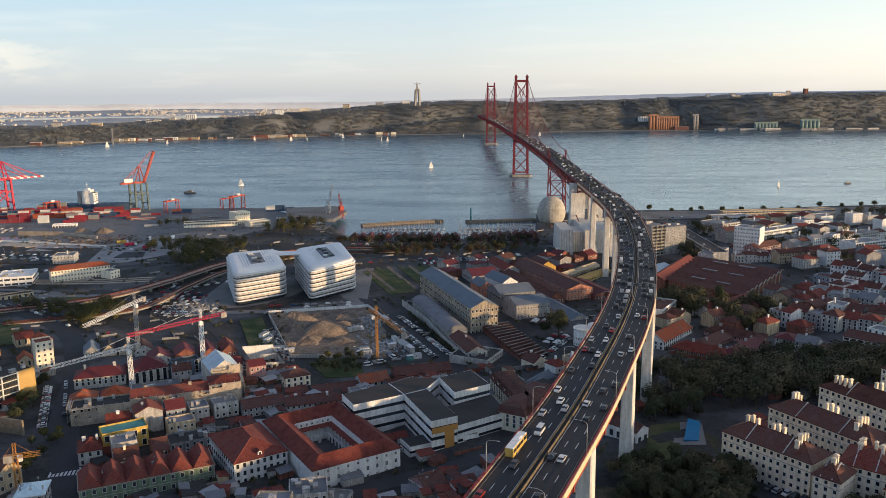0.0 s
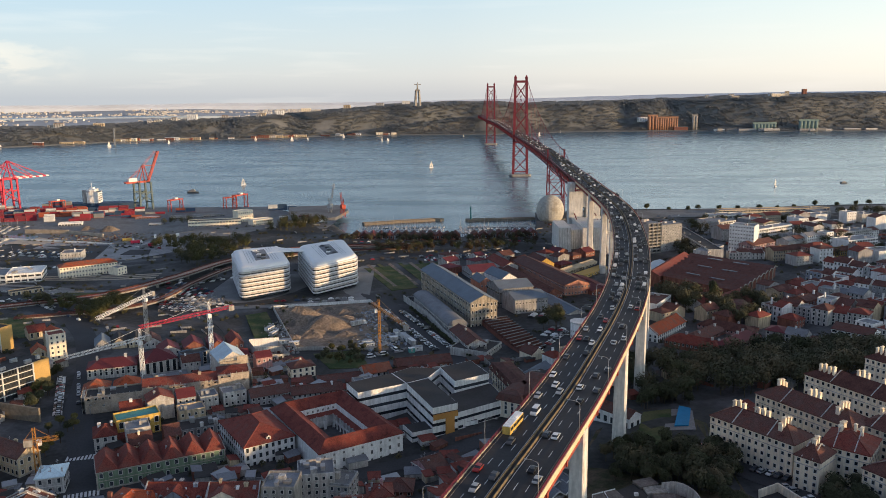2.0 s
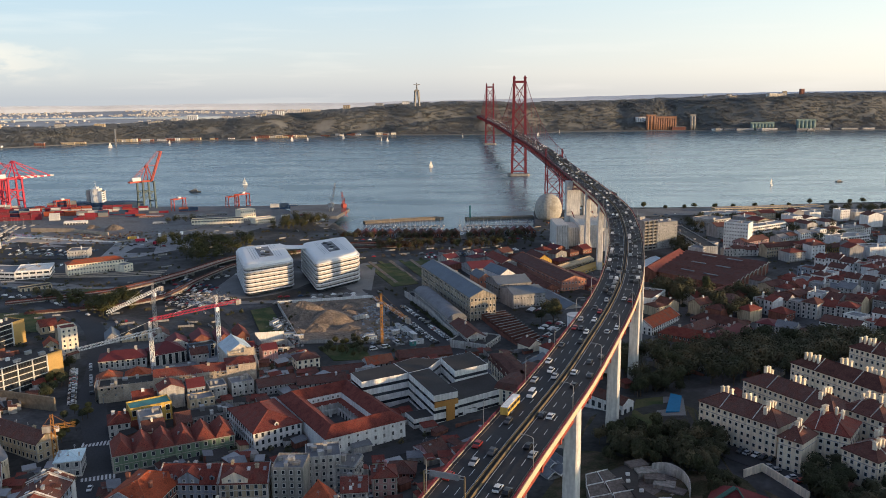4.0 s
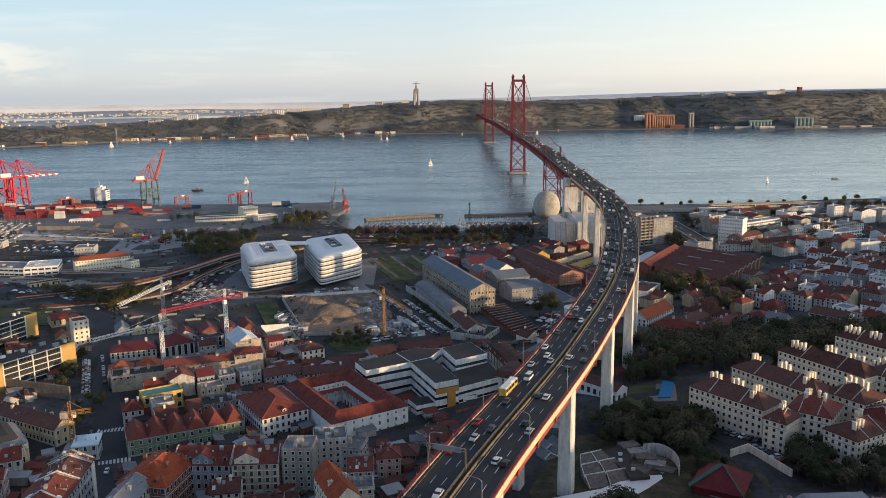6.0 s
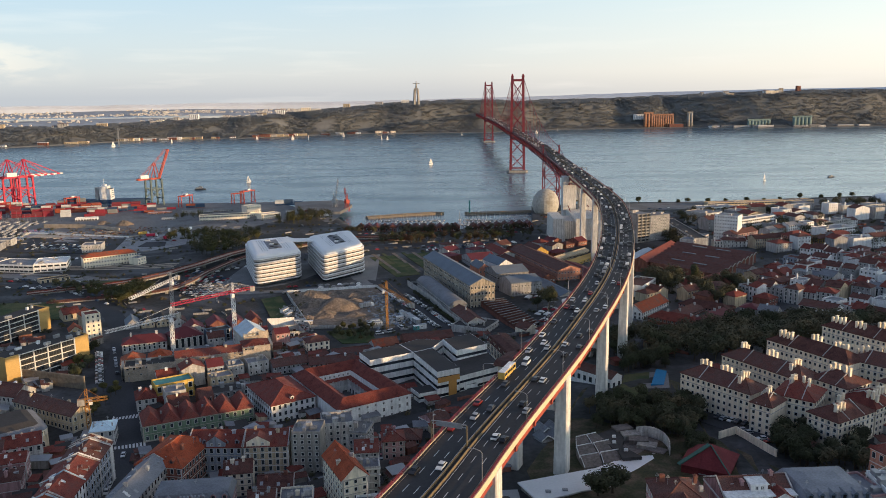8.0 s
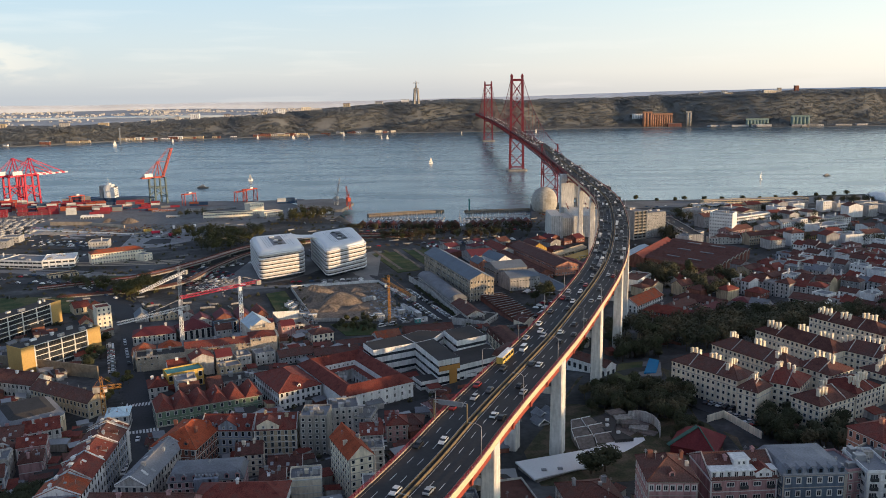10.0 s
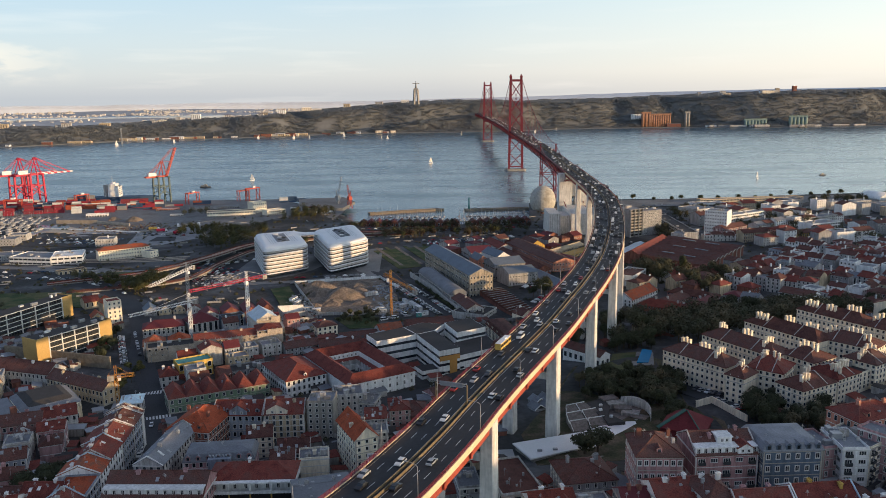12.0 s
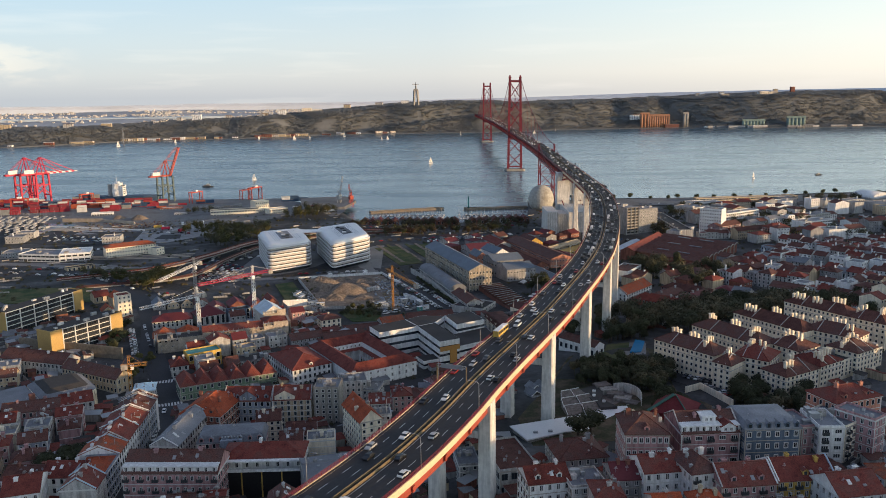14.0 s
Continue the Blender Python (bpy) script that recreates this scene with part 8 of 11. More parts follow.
def stepped_hall():
    """Low hall under the viaduct: lean-to roofs in steps, a dark roof deck, curved steps and a curved wall."""
    g = thing("stepped_hall", 59, 227.5, 20, 0, "low hall of stepped grey-brown lean-to roofs with white edges", "hall")
    rows = [((48.7, 236.5), (57.5, 240.5)), ((47.6, 229.2), (61.5, 234.8)), ((47.8, 222.0), (63.8, 227.4)), ((48.5, 215.5), (63.5, 219.5))]
    for k, ((a, b), (c, d)) in enumerate(zip(rows, rows[1:])):
        for part_k in range(2):
            l0, r0 = Vector(a).lerp(Vector(b), part_k / 2 + 0.02), Vector(a).lerp(Vector(b), part_k / 2 + 0.48)
            l1, r1 = Vector(c).lerp(Vector(d), part_k / 2 + 0.02), Vector(c).lerp(Vector(d), part_k / 2 + 0.48)
            hi, lo = 5.6 - k * 0.5, 4.0 - k * 0.5
            bm = bmesh.new()
            top = [bm.verts.new((p.x - 60, p.y - 232, z)) for p, z in ((l1, lo), (r1, lo), (r0, hi), (l0, hi))]
            low = [bm.verts.new((p.x - 60, p.y - 232, -1.5)) for p in (l1, r1, r0, l0)]
            bm.faces.new(top), bm.faces.new(low[::-1])
            for q in range(4):
                bm.faces.new((low[q], low[(q + 1) % 4], top[(q + 1) % 4], top[q]))
            part("lean_to", bm, "old_sheet", g)
            bm = bmesh.new()
            beam(bm, (l0.x - 60, l0.y - 232, hi + 0.1), (l1.x - 60, l1.y - 232, lo + 0.1), 0.22, 0.4)
            part("roof_edge", bm, "white", g, "white roof edge")
            bm = bmesh.new()
            beam(bm, (l0.x - 60, l0.y - 232, hi + 0.1), (r0.x - 60, r0.y - 232, hi + 0.1), 0.22, 0.4)
            part("roof_edge", bm, "white", g, "white roof edge")
    deck = [(57.7, 241), (66.1, 247), (67.9, 238.2), (65.6, 230), (69.1, 224.1), (70.9, 221.2), (63.6, 220.0), (62.8, 225.3), (59.2, 235.3)]
    bm = bmesh.new()
    prism(bm, [(x - 60, y - 232) for x, y in reversed(deck)], -1.5, 4.6)
    part("roof_deck", bm, "roof_dark", g, "dark flat roof deck")
    for x, y in ((64, 238), (63, 233), (66, 226)):
        bm = bmesh.new()
        quad_box(bm, x - 60.7, y - 232.5, 4.6, x - 59.3, y - 231.5, 5.5)
        part("roof_unit", bm, "white", g)
    for k, (x, y) in enumerate(((69, 246), (71.2, 241.6), (73.4, 237.4), (75.8, 233.2), (78.4, 229.2), (80.2, 225.4))):
        bm = bmesh.new()
        quad_box(bm, -3.6, -2.4, -5.5, 3.6, 2.4, 0)
        quad_box(bm, -3.7, -2.5, 0, 3.7, 2.5, 0.18)
        o = part("roof_step", bm, "concrete" if k % 2 else "old_sheet", g)
        o.matrix_basis = pose(x - 60, y - 232, 5.2 - 0.45 * k, 0, 0, 20 - 14 * k)
    terrace_line = [(66.1, 246.8), (68, 238.2), (65.8, 230), (69.3, 224.1), (71.1, 221.2), (81.4, 223.5), (83.0, 231), (82.2, 238.3), (78.7, 242.6), (73.7, 242.2)]
    bm = bmesh.new()
    prism(bm, [(x - 60, y - 232) for x, y in terrace_line], -3.5, 2.7)
    part("terrace", bm, "old_sheet", g, "brown-grey terrace")
    arc = spline([(73.7, 242.5, 0), (78.9, 243, 0), (82.6, 238.5, 0), (83.4, 231, 0), (81.8, 223.5, 0)], 1.5)
    bm = bmesh.new()
    for p, q in zip(arc, arc[1:]):
        beam(bm, (p.x - 60, p.y - 232, 3.4), (q.x - 60, q.y - 232, 3.4), 0.4, 7.0)
    part("curved_wall", bm, "offwhite", g, "curved pale rendered wall")
    for x, y in ((37.5, 251), (42, 253), (36.5, 243.5), (41.5, 246)):
        g = thing("pavilion", x, y, 18.5, 25, "small grey pavilion with a white-edged pitched roof", "pavilion", "pavilions")
        bm = bmesh.new()
        quad_box(bm, -2.4, -3.4, -1, 2.4, 3.4, 2.2)
        part("wall", bm, "grey_wall", g)
        part("roof", roof_mesh("gable", 4.8, 6.8, 1.6, ridge="y"), "roof_grey", g).location.z = 2.2
        for sgn in (-1, 1):
            bm = bmesh.new()
            beam(bm, (sgn * 2.9, -3.7, 2.1), (0, -3.7, 4.1), 0.25, 0.4)
            part("roof_edge", bm, "white", g)


stepped_hall()


def gable_roof_hall():
    g = thing("red_hall", 92, 208, 22, -30, "hall with a dark red sheet roof and green roof edges", "hall")
    bm = bmesh.new()
    quad_box(bm, -8, -8.5, -1.0, 8, 8.5, 5.4)
    part("wall", bm, "maroon_wall", g, "dark red boarded wall")
    part("roof", roof_mesh("hip", 16, 17, 5.8, over=0.7, ridge="y"), "maroon_wall", g, "dark red sheet roof").location.z = 5.4
    bm = bmesh.new()
    beam(bm, (-8.9, -9.2, 5.4), (-0.3, -0.8, 11.35), 1.7, 0.35)
    part("hip_edge", bm, "green_roof", g, "dark green sheet edge")
    bm = bmesh.new()
    beam(bm, (8.7, -9.2, 5.4), (0.2, -0.8, 11.35), 0.4, 0.3)
    part("hip_edge", bm, "green_roof", g, "dark green sheet edge")
    for k in (-4.8, -1.6, 1.6, 4.8):
        bm = bmesh.new()
        lift = 1 - abs(k) / 8.7
        beam(bm, (k, -9.15, 5.5), (k, -9.15 + 8.3 * lift, 5.5 + 5.75 * lift), 0.14, 0.14)
        part("seam", bm, "maroon_wall", g)
    bm = bmesh.new()
    quad_box(bm, -2.0, -8.75, 3.0, 2.0, -8.5, 3.3)
    part("ledge", bm, "grey_wall", g)


M["maroon_wall"] = mat("maroon_wall", (0.17, 0.032, 0.036), 0.9, 0.3, 4, 0.6)
M["green_roof"] = mat("green_roof", (0.06, 0.15, 0.12), 0.8, 0.3, 4, 0.6)
gable_roof_hall()


# ---------------------------------------------------------------- roads, yards and green
def strip(name, pts, width, material, label, category, kind="structure", lift=0.16):
    line = spline([(x, y, 0) for x, y in pts], 6.0)
    bm = bmesh.new()
    prev = None
    for k, p in enumerate(line):
        d = (line[min(k + 1, len(line) - 1)] - line[max(k - 1, 0)]).normalized()
        s = Vector((-d.y, d.x, 0)) * width / 2
        z = max(ground_z(p.x, p.y), ground_z(p.x + s.x, p.y + s.y), ground_z(p.x - s.x, p.y - s.y)) + lift
        ring = [bm.verts.new((q.x, q.y, z - dz)) for q, dz in ((p + s, 0.6), (p + s, 0), (p - s, 0), (p - s, 0.6))]
        if prev:
            for a in range(3):
                bm.faces.new((prev[a], prev[a + 1], ring[a + 1], ring[a]))
        prev = ring
    return solid(name, bm, material, label, category, kind)


def patch(name, poly, material, label, category, lift=0.2):
    bm = bmesh.new()
    lo = [bm.verts.new((x, y, ground_z(x, y) - 0.5)) for x, y in poly]
    hi = [bm.verts.new((x, y, ground_z(x, y) + lift)) for x, y in poly]
    for k in range(len(poly)):
        j = (k + 1) % len(poly)
        bm.faces.new((lo[k], lo[j], hi[j], hi[k]))
    bm.faces.new(hi)
    return solid(name, bm, material, label, category, "structure")


strip("road_1", [(-118, 100), (-124, 176), (-140, 250), (-150, 290), (-178, 345), (-206, 420), (-250, 500), (-330, 570)], 13, "asphalt", "dark street between terraced houses", "road")
strip("road_2", [(-150, 285), (-112, 265), (-60, 268), (-20, 290), (10, 300), (40, 330)], 9, "asphalt", "dark side street", "road")
strip("road_3", [(-500, 560), (-331, 575), (-257, 592), (-190, 625), (-120, 700), (-40, 735), (120, 745), (300, 760), (600, 800)], 16, "asphalt", "wide riverside avenue", "road")
strip("road_4", [(-60, 590), (-40, 535), (-5, 447), (10, 410), (22, 385)], 17, "asphalt", "street with parked cars beside a hedge", "road")
strip("road_5", [(-195, 560), (-150, 500), (-118, 430), (-100, 395)], 8, "asphalt", "narrow lane beside the building site", "road")
strip("road_6", [(-190, 545), (-120, 555), (-60, 572)], 9, "paving", "pale forecourt lane", "road")
strip("road_7", [(88, 284), (99, 272), (107, 253), (118, 240), (140, 228), (175, 205)], 11, "asphalt", "lane in front of the residential blocks", "road")
strip("road_8", [(-500, 610), (-360, 622), (-262, 588)], 6, "paving", "pale platform strip", "road")
patch("forecourt", [(-190, 560), (-60, 575), (-65, 690), (-185, 660)], "paving", "grey paved forecourt of the office blocks", "pavement", 0.14)
patch("building_site", [(-127, 545), (-58, 560), (-40, 500), (-36, 446), (-92, 446)], "earth", "churned pale brown earth of a building site", "building site", 0.3)
patch("lawn_1", [(-143, 528), (-130, 537), (-104, 466), (-116, 452)], "grass", "fenced green lawn", "lawn", 0.3)
patch("lawn_2", [(-80, 437), (-54, 446), (-44, 410), (-66, 408)], "grass", "overgrown dark green garden plot", "lawn", 0.3)
patch("lawn_3", [(-74, 676), (-48, 686), (-24, 610), (-44, 598)], "grass", "striped allotment lawn", "lawn", 0.3)
patch("lawn_4", [(-40, 690), (-5, 700), (5, 640), (-20, 630)], "grass", "striped allotment lawn", "lawn", 0.3)
patch("lawn_5", [(-330, 465), (-260, 470), (-290, 520), (-380, 510)], "grass", "wide green playing field", "lawn", 0.3)
patch("lawn_6", [(74, 282), (88, 280), (99, 320), (86, 318)], "grass", "green garden lawn by a pool", "lawn", 0.6)
patch("car_yard", [(-235, 560), (-190, 560), (-180, 610), (-215, 630)], "asphalt", "asphalt yard full of parked cars", "yard", 0.2)
patch("quay_apron", [(-700, 900), (-330, 800), (-240, 850), (-140, 900), (-135, 955), (-205, 1020), (-250, 1085), (-700, 1094)], "quay", "broad grey concrete quay apron", "quay", 0.12)
patch("river_promenade", [(160, 1005), (600, 1062), (600, 1000), (180, 950)], "quay", "pale riverside promenade", "promenade", 0.15)
M["scrub"] = mat("scrub", (0.062, 0.062, 0.03), 0.95, 0.6, 7, 0.8, second=(0.1, 0.075, 0.05), mix=0.52)
patch("garden_ground", [(30, 184), (27, 215), (47, 262), (62, 300), (84, 322), (98, 326), (108, 300), (103, 262), (101, 236), (108, 222), (116, 204), (100, 194), (60, 182)], "scrub", "shaded garden ground with grass and fallen leaves", "garden", 0.1)
patch("pool_deck", [(88.6, 294.4), (98.6, 320.6), (104.6, 319.0), (107.2, 316.4), (101.4, 292.6)], "paving", "pale pool terrace", "terrace", 0.35)
bm = bmesh.new()
prism(bm, [(94.0, 297.6), (99.9, 297.3), (106.3, 315.8), (102.0, 318.8)], 20.9, 21.95)
solid("swimming_pool", bm, "pool", "blue swimming pool in a pale terrace", "pool")


patch("scrap_yard", [(-470, 815), (-455, 900), (-385, 880), (-368, 835), (-400, 806)], "netting", "rust-brown scrap and spoil yard", "yard", 0.32)
patch("earth_yard", [(-470, 905), (-455, 945), (-330, 925), (-310, 885), (-385, 885)], "earth", "churned tan earth beside the port road", "yard", 0.3)
patch("verge_lawn", [(-330, 588), (-270, 598), (-240, 580), (-262, 560), (-330, 572)], "grass", "scruffy green verge by the avenue", "lawn", 0.3)
patch("lorry_park", [(-397, 800), (-372, 868), (-300, 850), (-262, 770), (-300, 725), (-344, 722)], "hardstand", "wide pale concrete lorry park", "yard", 0.3)
patch("rooftop_car_park", [(-470, 735), (-448, 800), (-352, 800), (-335, 715)], "asphalt", "dark asphalt car park", "car park", 0.3)
strip("road_9", [(-560, 640), (-404, 622), (-318, 598), (-265, 600)], 10, "paving", "pale station platform road", "road")
strip("road_10", [(-520, 585), (-400, 580), (-300, 560), (-262, 540), (-235, 495)], 12, "asphalt", "dark avenue beside the railway", "road")
for o in (0, 7, 14):
    strip("track_bed", [(-560, 668 + o), (-404, 650 + o), (-300, 640 + o), (-250, 650 + o)], 3.2, "netting", "rusty ballasted railway track", "railway", "structure", 0.22)


def crosswalk(x, y, yaw, n, length=4.5):
    """White crossing bars across a street."""
    g = thing("crosswalk", x, y, ground_z(x, y) + 0.2, yaw, "white zebra crossing painted across the street", "crosswalk", "crosswalks", "structure")
    bm = bmesh.new()
    quad_box(bm, -0.45, -length / 2, -0.3, 0.45, length / 2, 0.035)
    bar = mesh_of("stripe", bm, "line_white")
    for k in range(n):
        placed("stripe", bar, g, (k - n / 2 + 0.5) * 1.5, 0, 0)


crosswalk(-157, 301, 12, 8)
crosswalk(-142.5, 269.5, 22, 9)
crosswalk(-33, 271.5, 12, 8)
crosswalk(-110, 699, 40, 9)
crosswalk(-10, 404, 20, 8)

# dirt mounds on the site
def mound(x, y, r, h, seed):
    bm = bmesh.new()
    rr = random.Random(seed)
    z0 = ground_z(x, y)
    rings = []
    for i in range(6):
        t = i / 5
        rings.append([bm.verts.new((x + math.cos(a) * r * (1 - t) * (1 + 0.25 * math.sin(3 * a + seed)), y + math.sin(a) * r * (1 - t) * (1 + 0.2 * math.cos(2 * a)), z0 - 0.3 + h * (1 - (1 - t) ** 1.7) + rr.uniform(-0.3, 0.3))) for a in np.linspace(0, 2 * math.pi, 18, endpoint=False)])
    for lo, hi in zip(rings, rings[1:]):
        for k in range(18):
            bm.faces.new((lo[k], lo[(k + 1) % 18], hi[(k + 1) % 18], hi[k]))
    solid("dirt_mound", bm, "earth", "heap of brown excavated earth", "dirt mound", group="dirt mounds")
for k, (x, y, r, h) in enumerate(((-82, 497, 18, 6.0), (-105, 527, 15, 5), (-97, 508, 14, 4.2), (-70, 509, 12, 3.6), (-88, 478, 13, 3.4), (-72, 532, 13, 3.2), (-90, 540, 10, 2.4), (-66, 478, 9, 2.2), (-108, 512, 8, 2.6), (-62, 520, 9, 2), (-98, 470, 8, 2.5), (-390, 890, 12, 5), (-420, 900, 10, 4))):
    mound(x, y, r, h * 1.5, k + 1)


def wall_line(pts, h, material, label, t=0.4, name="boundary_wall"):
    bm = bmesh.new()
    for (x0, y0), (x1, y1) in zip(pts, pts[1:]):
        z0, z1 = ground_z(x0, y0), ground_z(x1, y1)
        beam(bm, (x0, y0, z0 + h / 2 - 0.3), (x1, y1, z1 + h / 2 - 0.3), t, h + 0.6)
    return solid(name, bm, material, label, "wall")
wall_line([(-127, 545), (-92, 446), (-44, 446)], 2.4, "offwhite", "pale hoarding round the building site")
wall_line([(-127, 546), (-58, 561), (-40, 520)], 2.2, "white", "white site hoarding")
wall_line([(-33, 566), (-13.2, 513), (-1.5, 474), (13, 434)], 4.5, "offwhite", "long weathered pale street wall", 0.5)
wall_line([(-265, 362), (-192, 337)], 7, "rock", "high brown retaining wall", 1.0)
wall_line([(103.8, 232.6), (112, 237.1), (119, 215)], 3.0, "pale_cream", "cream garden wall", 0.5)
wall_line([(-200, 420), (-190, 395), (-172, 345)], 3, "grey_wall", "grey street wall", 0.5)

# rail viaduct with rusty tracks
def tracks(pts, name, n_tracks):
    g = thing(name, 0, 0, 0, 0, "curving railway viaduct with rusty tracks", "railway")
    line = spline(pts, 8)
    def swp(o0, o1, z0, z1, m, nm):
        bm = bmesh.new()
        prev = None
        for k, p in enumerate(line):
            d = (line[min(k + 1, len(line) - 1)] - line[max(k - 1, 0)]).normalized()
            s = Vector((d.y, -d.x, 0)).normalized()
            ring = [bm.verts.new(p + s * o + Vector((0, 0, z))) for o, z in ((o0, z0), (o1, z0), (o1, z1), (o0, z1))]
            if prev:
                for a in range(4):
                    bm.faces.new((prev[a], prev[(a + 1) % 4], ring[(a + 1) % 4], ring[a]))
            prev = ring
        part(nm, bm, m, g)
    half = n_tracks * 2.3
    swp(-half, half, -1.2, 0, "concrete", "deck")
    for k in range(n_tracks):
        c = -half + 2.3 + k * 4.6
        swp(c - 1.5, c + 1.5, 0.0, 0.15, "netting", "ballast")
        for r in (-0.72, 0.72):
            swp(c + r - 0.07, c + r + 0.07, 0.15, 0.32, "rail_red", "rail")
    for sgn in (-1, 1):
        swp(sgn * half - 0.2, sgn * half + 0.2, 0, 0.9, "roof_brown", "parapet")
    for k in range(2, len(line) - 2, 4):
        p = line[k]
        bm = bmesh.new()
        quad_box(bm, p.x - 1, p.y - 1, ground_z(p.x, p.y) - 1, p.x + 1, p.y + 1, p.z - 1.2)
        part("support", bm, "concrete", g)
tracks([(-330, 545, 8), (-262, 580, 9), (-228, 632, 10), (-200, 700, 10), (-150, 760, 9), (-40, 790, 7)], "rail_viaduct", 2)
tracks([(-300, 515, 8), (-222, 549, 9), (-205, 615, 10), (-186, 678, 10), (-140, 735, 9), (-40, 768, 7)], "rail_viaduct", 1)


# ---------------------------------------------------------------- trees
def crown_mesh(seed, h, r, leaves, material, flat=0.8):
    """A crown of many small bent leaf clumps round a few limbs."""
    rr = random.Random(seed)
    verts, faces = [], []
    blobs = [(rr.uniform(-0.45, 0.45) * r, rr.uniform(-0.45, 0.45) * r, h * rr.uniform(0.5, 0.86), r * rr.uniform(0.4, 0.66)) for _ in range(9)]
    blobs.append((0, 0, h * 0.72, r * 0.7))
    for _ in range(leaves):
        bx, by, bz, br = rr.choice(blobs)
        v = Vector((rr.gauss(0, 1), rr.gauss(0, 1), rr.gauss(0, 1) + 0.15)).normalized()
        p = Vector((bx, by, bz)) + Vector((v.x, v.y, v.z * flat)) * br * rr.uniform(0.7, 1.08)
        s = rr.uniform(0.18, 0.4) * (0.6 + r / 8)
        n = (v + Vector((rr.uniform(-0.6, 0.6), rr.uniform(-0.6, 0.6), rr.uniform(-0.3, 0.8)))).normalized()
        a = n.orthogonal().normalized()
        a.rotate(Matrix.Rotation(rr.uniform(0, 6.28), 3, n))
        b = n.cross(a)
        k = len(verts)
        verts += [p - a * s, p - b * s * 0.7 + n * s * 0.15, p + a * s, p + b * s * 0.7 + n * s * 0.15]
        faces += [(k, k + 1, k + 2), (k, k + 2, k + 3)]
    me = bpy.data.meshes.new("crown")
    me.from_pydata([tuple(v) for v in verts], [], faces)
    me.materials.append(M[material])
    return me


def trunk_mesh(seed, h, r):
    rr = random.Random(seed)
    bm = bmesh.new()
    tube(bm, (0, 0, -0.6), (0, 0, h * 0.45), 0.035 * h, 0.022 * h, 7)
    for k in range(5):
        a = k * 1.26 + rr.uniform(-0.3, 0.3)
        tube(bm, (0, 0, h * rr.uniform(0.3, 0.45)), (math.cos(a) * r * 0.6, math.sin(a) * r * 0.6, h * rr.uniform(0.6, 0.8)), 0.016 * h, 0.006 * h, 5)
    return mesh_of("trunk", bm, "bark")


THICKETS = {k: {"verts": [], "faces": []} for k in ("leaf_thicket", "leaf_olive_far", "leaf_rust_far")}


def thicket_tree(x, y, z, r, h, rr, n=400, leaf="leaf_thicket"):
    """Leaf clumps of one far tree, added to the thicket mesh of its leaf colour."""
    THICKET = THICKETS[leaf]
    blobs = [(rr.uniform(-0.4, 0.4) * r, rr.uniform(-0.4, 0.4) * r, h * rr.uniform(0.5, 0.85), r * rr.uniform(0.45, 0.7)) for _ in range(5)]
    for _ in range(n):
        bx, by, bz, br = rr.choice(blobs)
        v = Vector((rr.gauss(0, 1), rr.gauss(0, 1), rr.gauss(0, 1) + 0.2)).normalized()
        p = Vector((x + bx, y + by, z + bz)) + v * br * rr.uniform(0.7, 1.05)
        s = rr.uniform(0.3, 0.66) * (0.5 + r / 9)
        nn = (v + Vector((rr.uniform(-0.5, 0.5), rr.uniform(-0.5, 0.5), rr.uniform(0, 0.8)))).normalized()
        a = nn.orthogonal().normalized()
        b = nn.cross(a)
        k = len(THICKET["verts"])
        THICKET["verts"] += [tuple(p - a * s), tuple(p - b * s * 0.7), tuple(p + a * s), tuple(p + b * s * 0.7)]
        THICKET["faces"].append((k, k + 1, k + 2, k + 3))
    for k in range(3):
        a = k * 2.1
        q = len(THICKET["verts"])
        THICKET["verts"] += [(x + math.cos(a) * 0.3, y + math.sin(a) * 0.3, z - 0.5), (x + math.cos(a + 2.1) * 0.3, y + math.sin(a + 2.1) * 0.3, z - 0.5), (x, y, z + h * 0.6)]
        THICKET["faces"].append((q, q + 1, q + 2))


TREES = []
for k, (h, r, leaf) in enumerate(((10, 4.6, "leaf"), (12, 5.2, "leaf"), (9, 4.2, "leaf_olive"), (7, 3.4, "leaf"), (8, 4.0, "leaf_olive"), (6, 3.2, "leaf_rust"))):
    TREES.append((crown_mesh(k, h, r, 2100, leaf), trunk_mesh(k, h, r)))
tree_rng = random.Random(3)


def tree(x, y, kind=None, scale=1.0, z=None, label="dark green broadleaf tree with a dense crown"):
    k = tree_rng.choice((0, 1, 3, 2)) if kind is None else kind
    g = thing("tree", x, y, ground_z(x, y) if z is None else z, tree_rng.uniform(0, 360), label if k not in (2, 4) else "olive-green broadleaf tree with an open crown", "tree", "trees")
    sc = scale * tree_rng.uniform(0.8, 1.2)
    g.scale = (sc, sc, sc * tree_rng.uniform(0.9, 1.1))
    placed("crown", TREES[k][0], g, 0, 0, 0)
    placed("trunk", TREES[k][1], g, 0, 0, 0)
    return g


def inside(x, y, margin=1.5):
    for cx, cy, w, d, yaw in BUILT:
        if abs(x - cx) < 60 and abs(y - cy) < 70:
            c, s = math.cos(radians(-yaw)), math.sin(radians(-yaw))
            u, v = (x - cx) * c - (y - cy) * s, (x - cx) * s + (y - cy) * c
            if abs(u) < w / 2 + margin and abs(v) < d / 2 + margin:
                return True
    return False


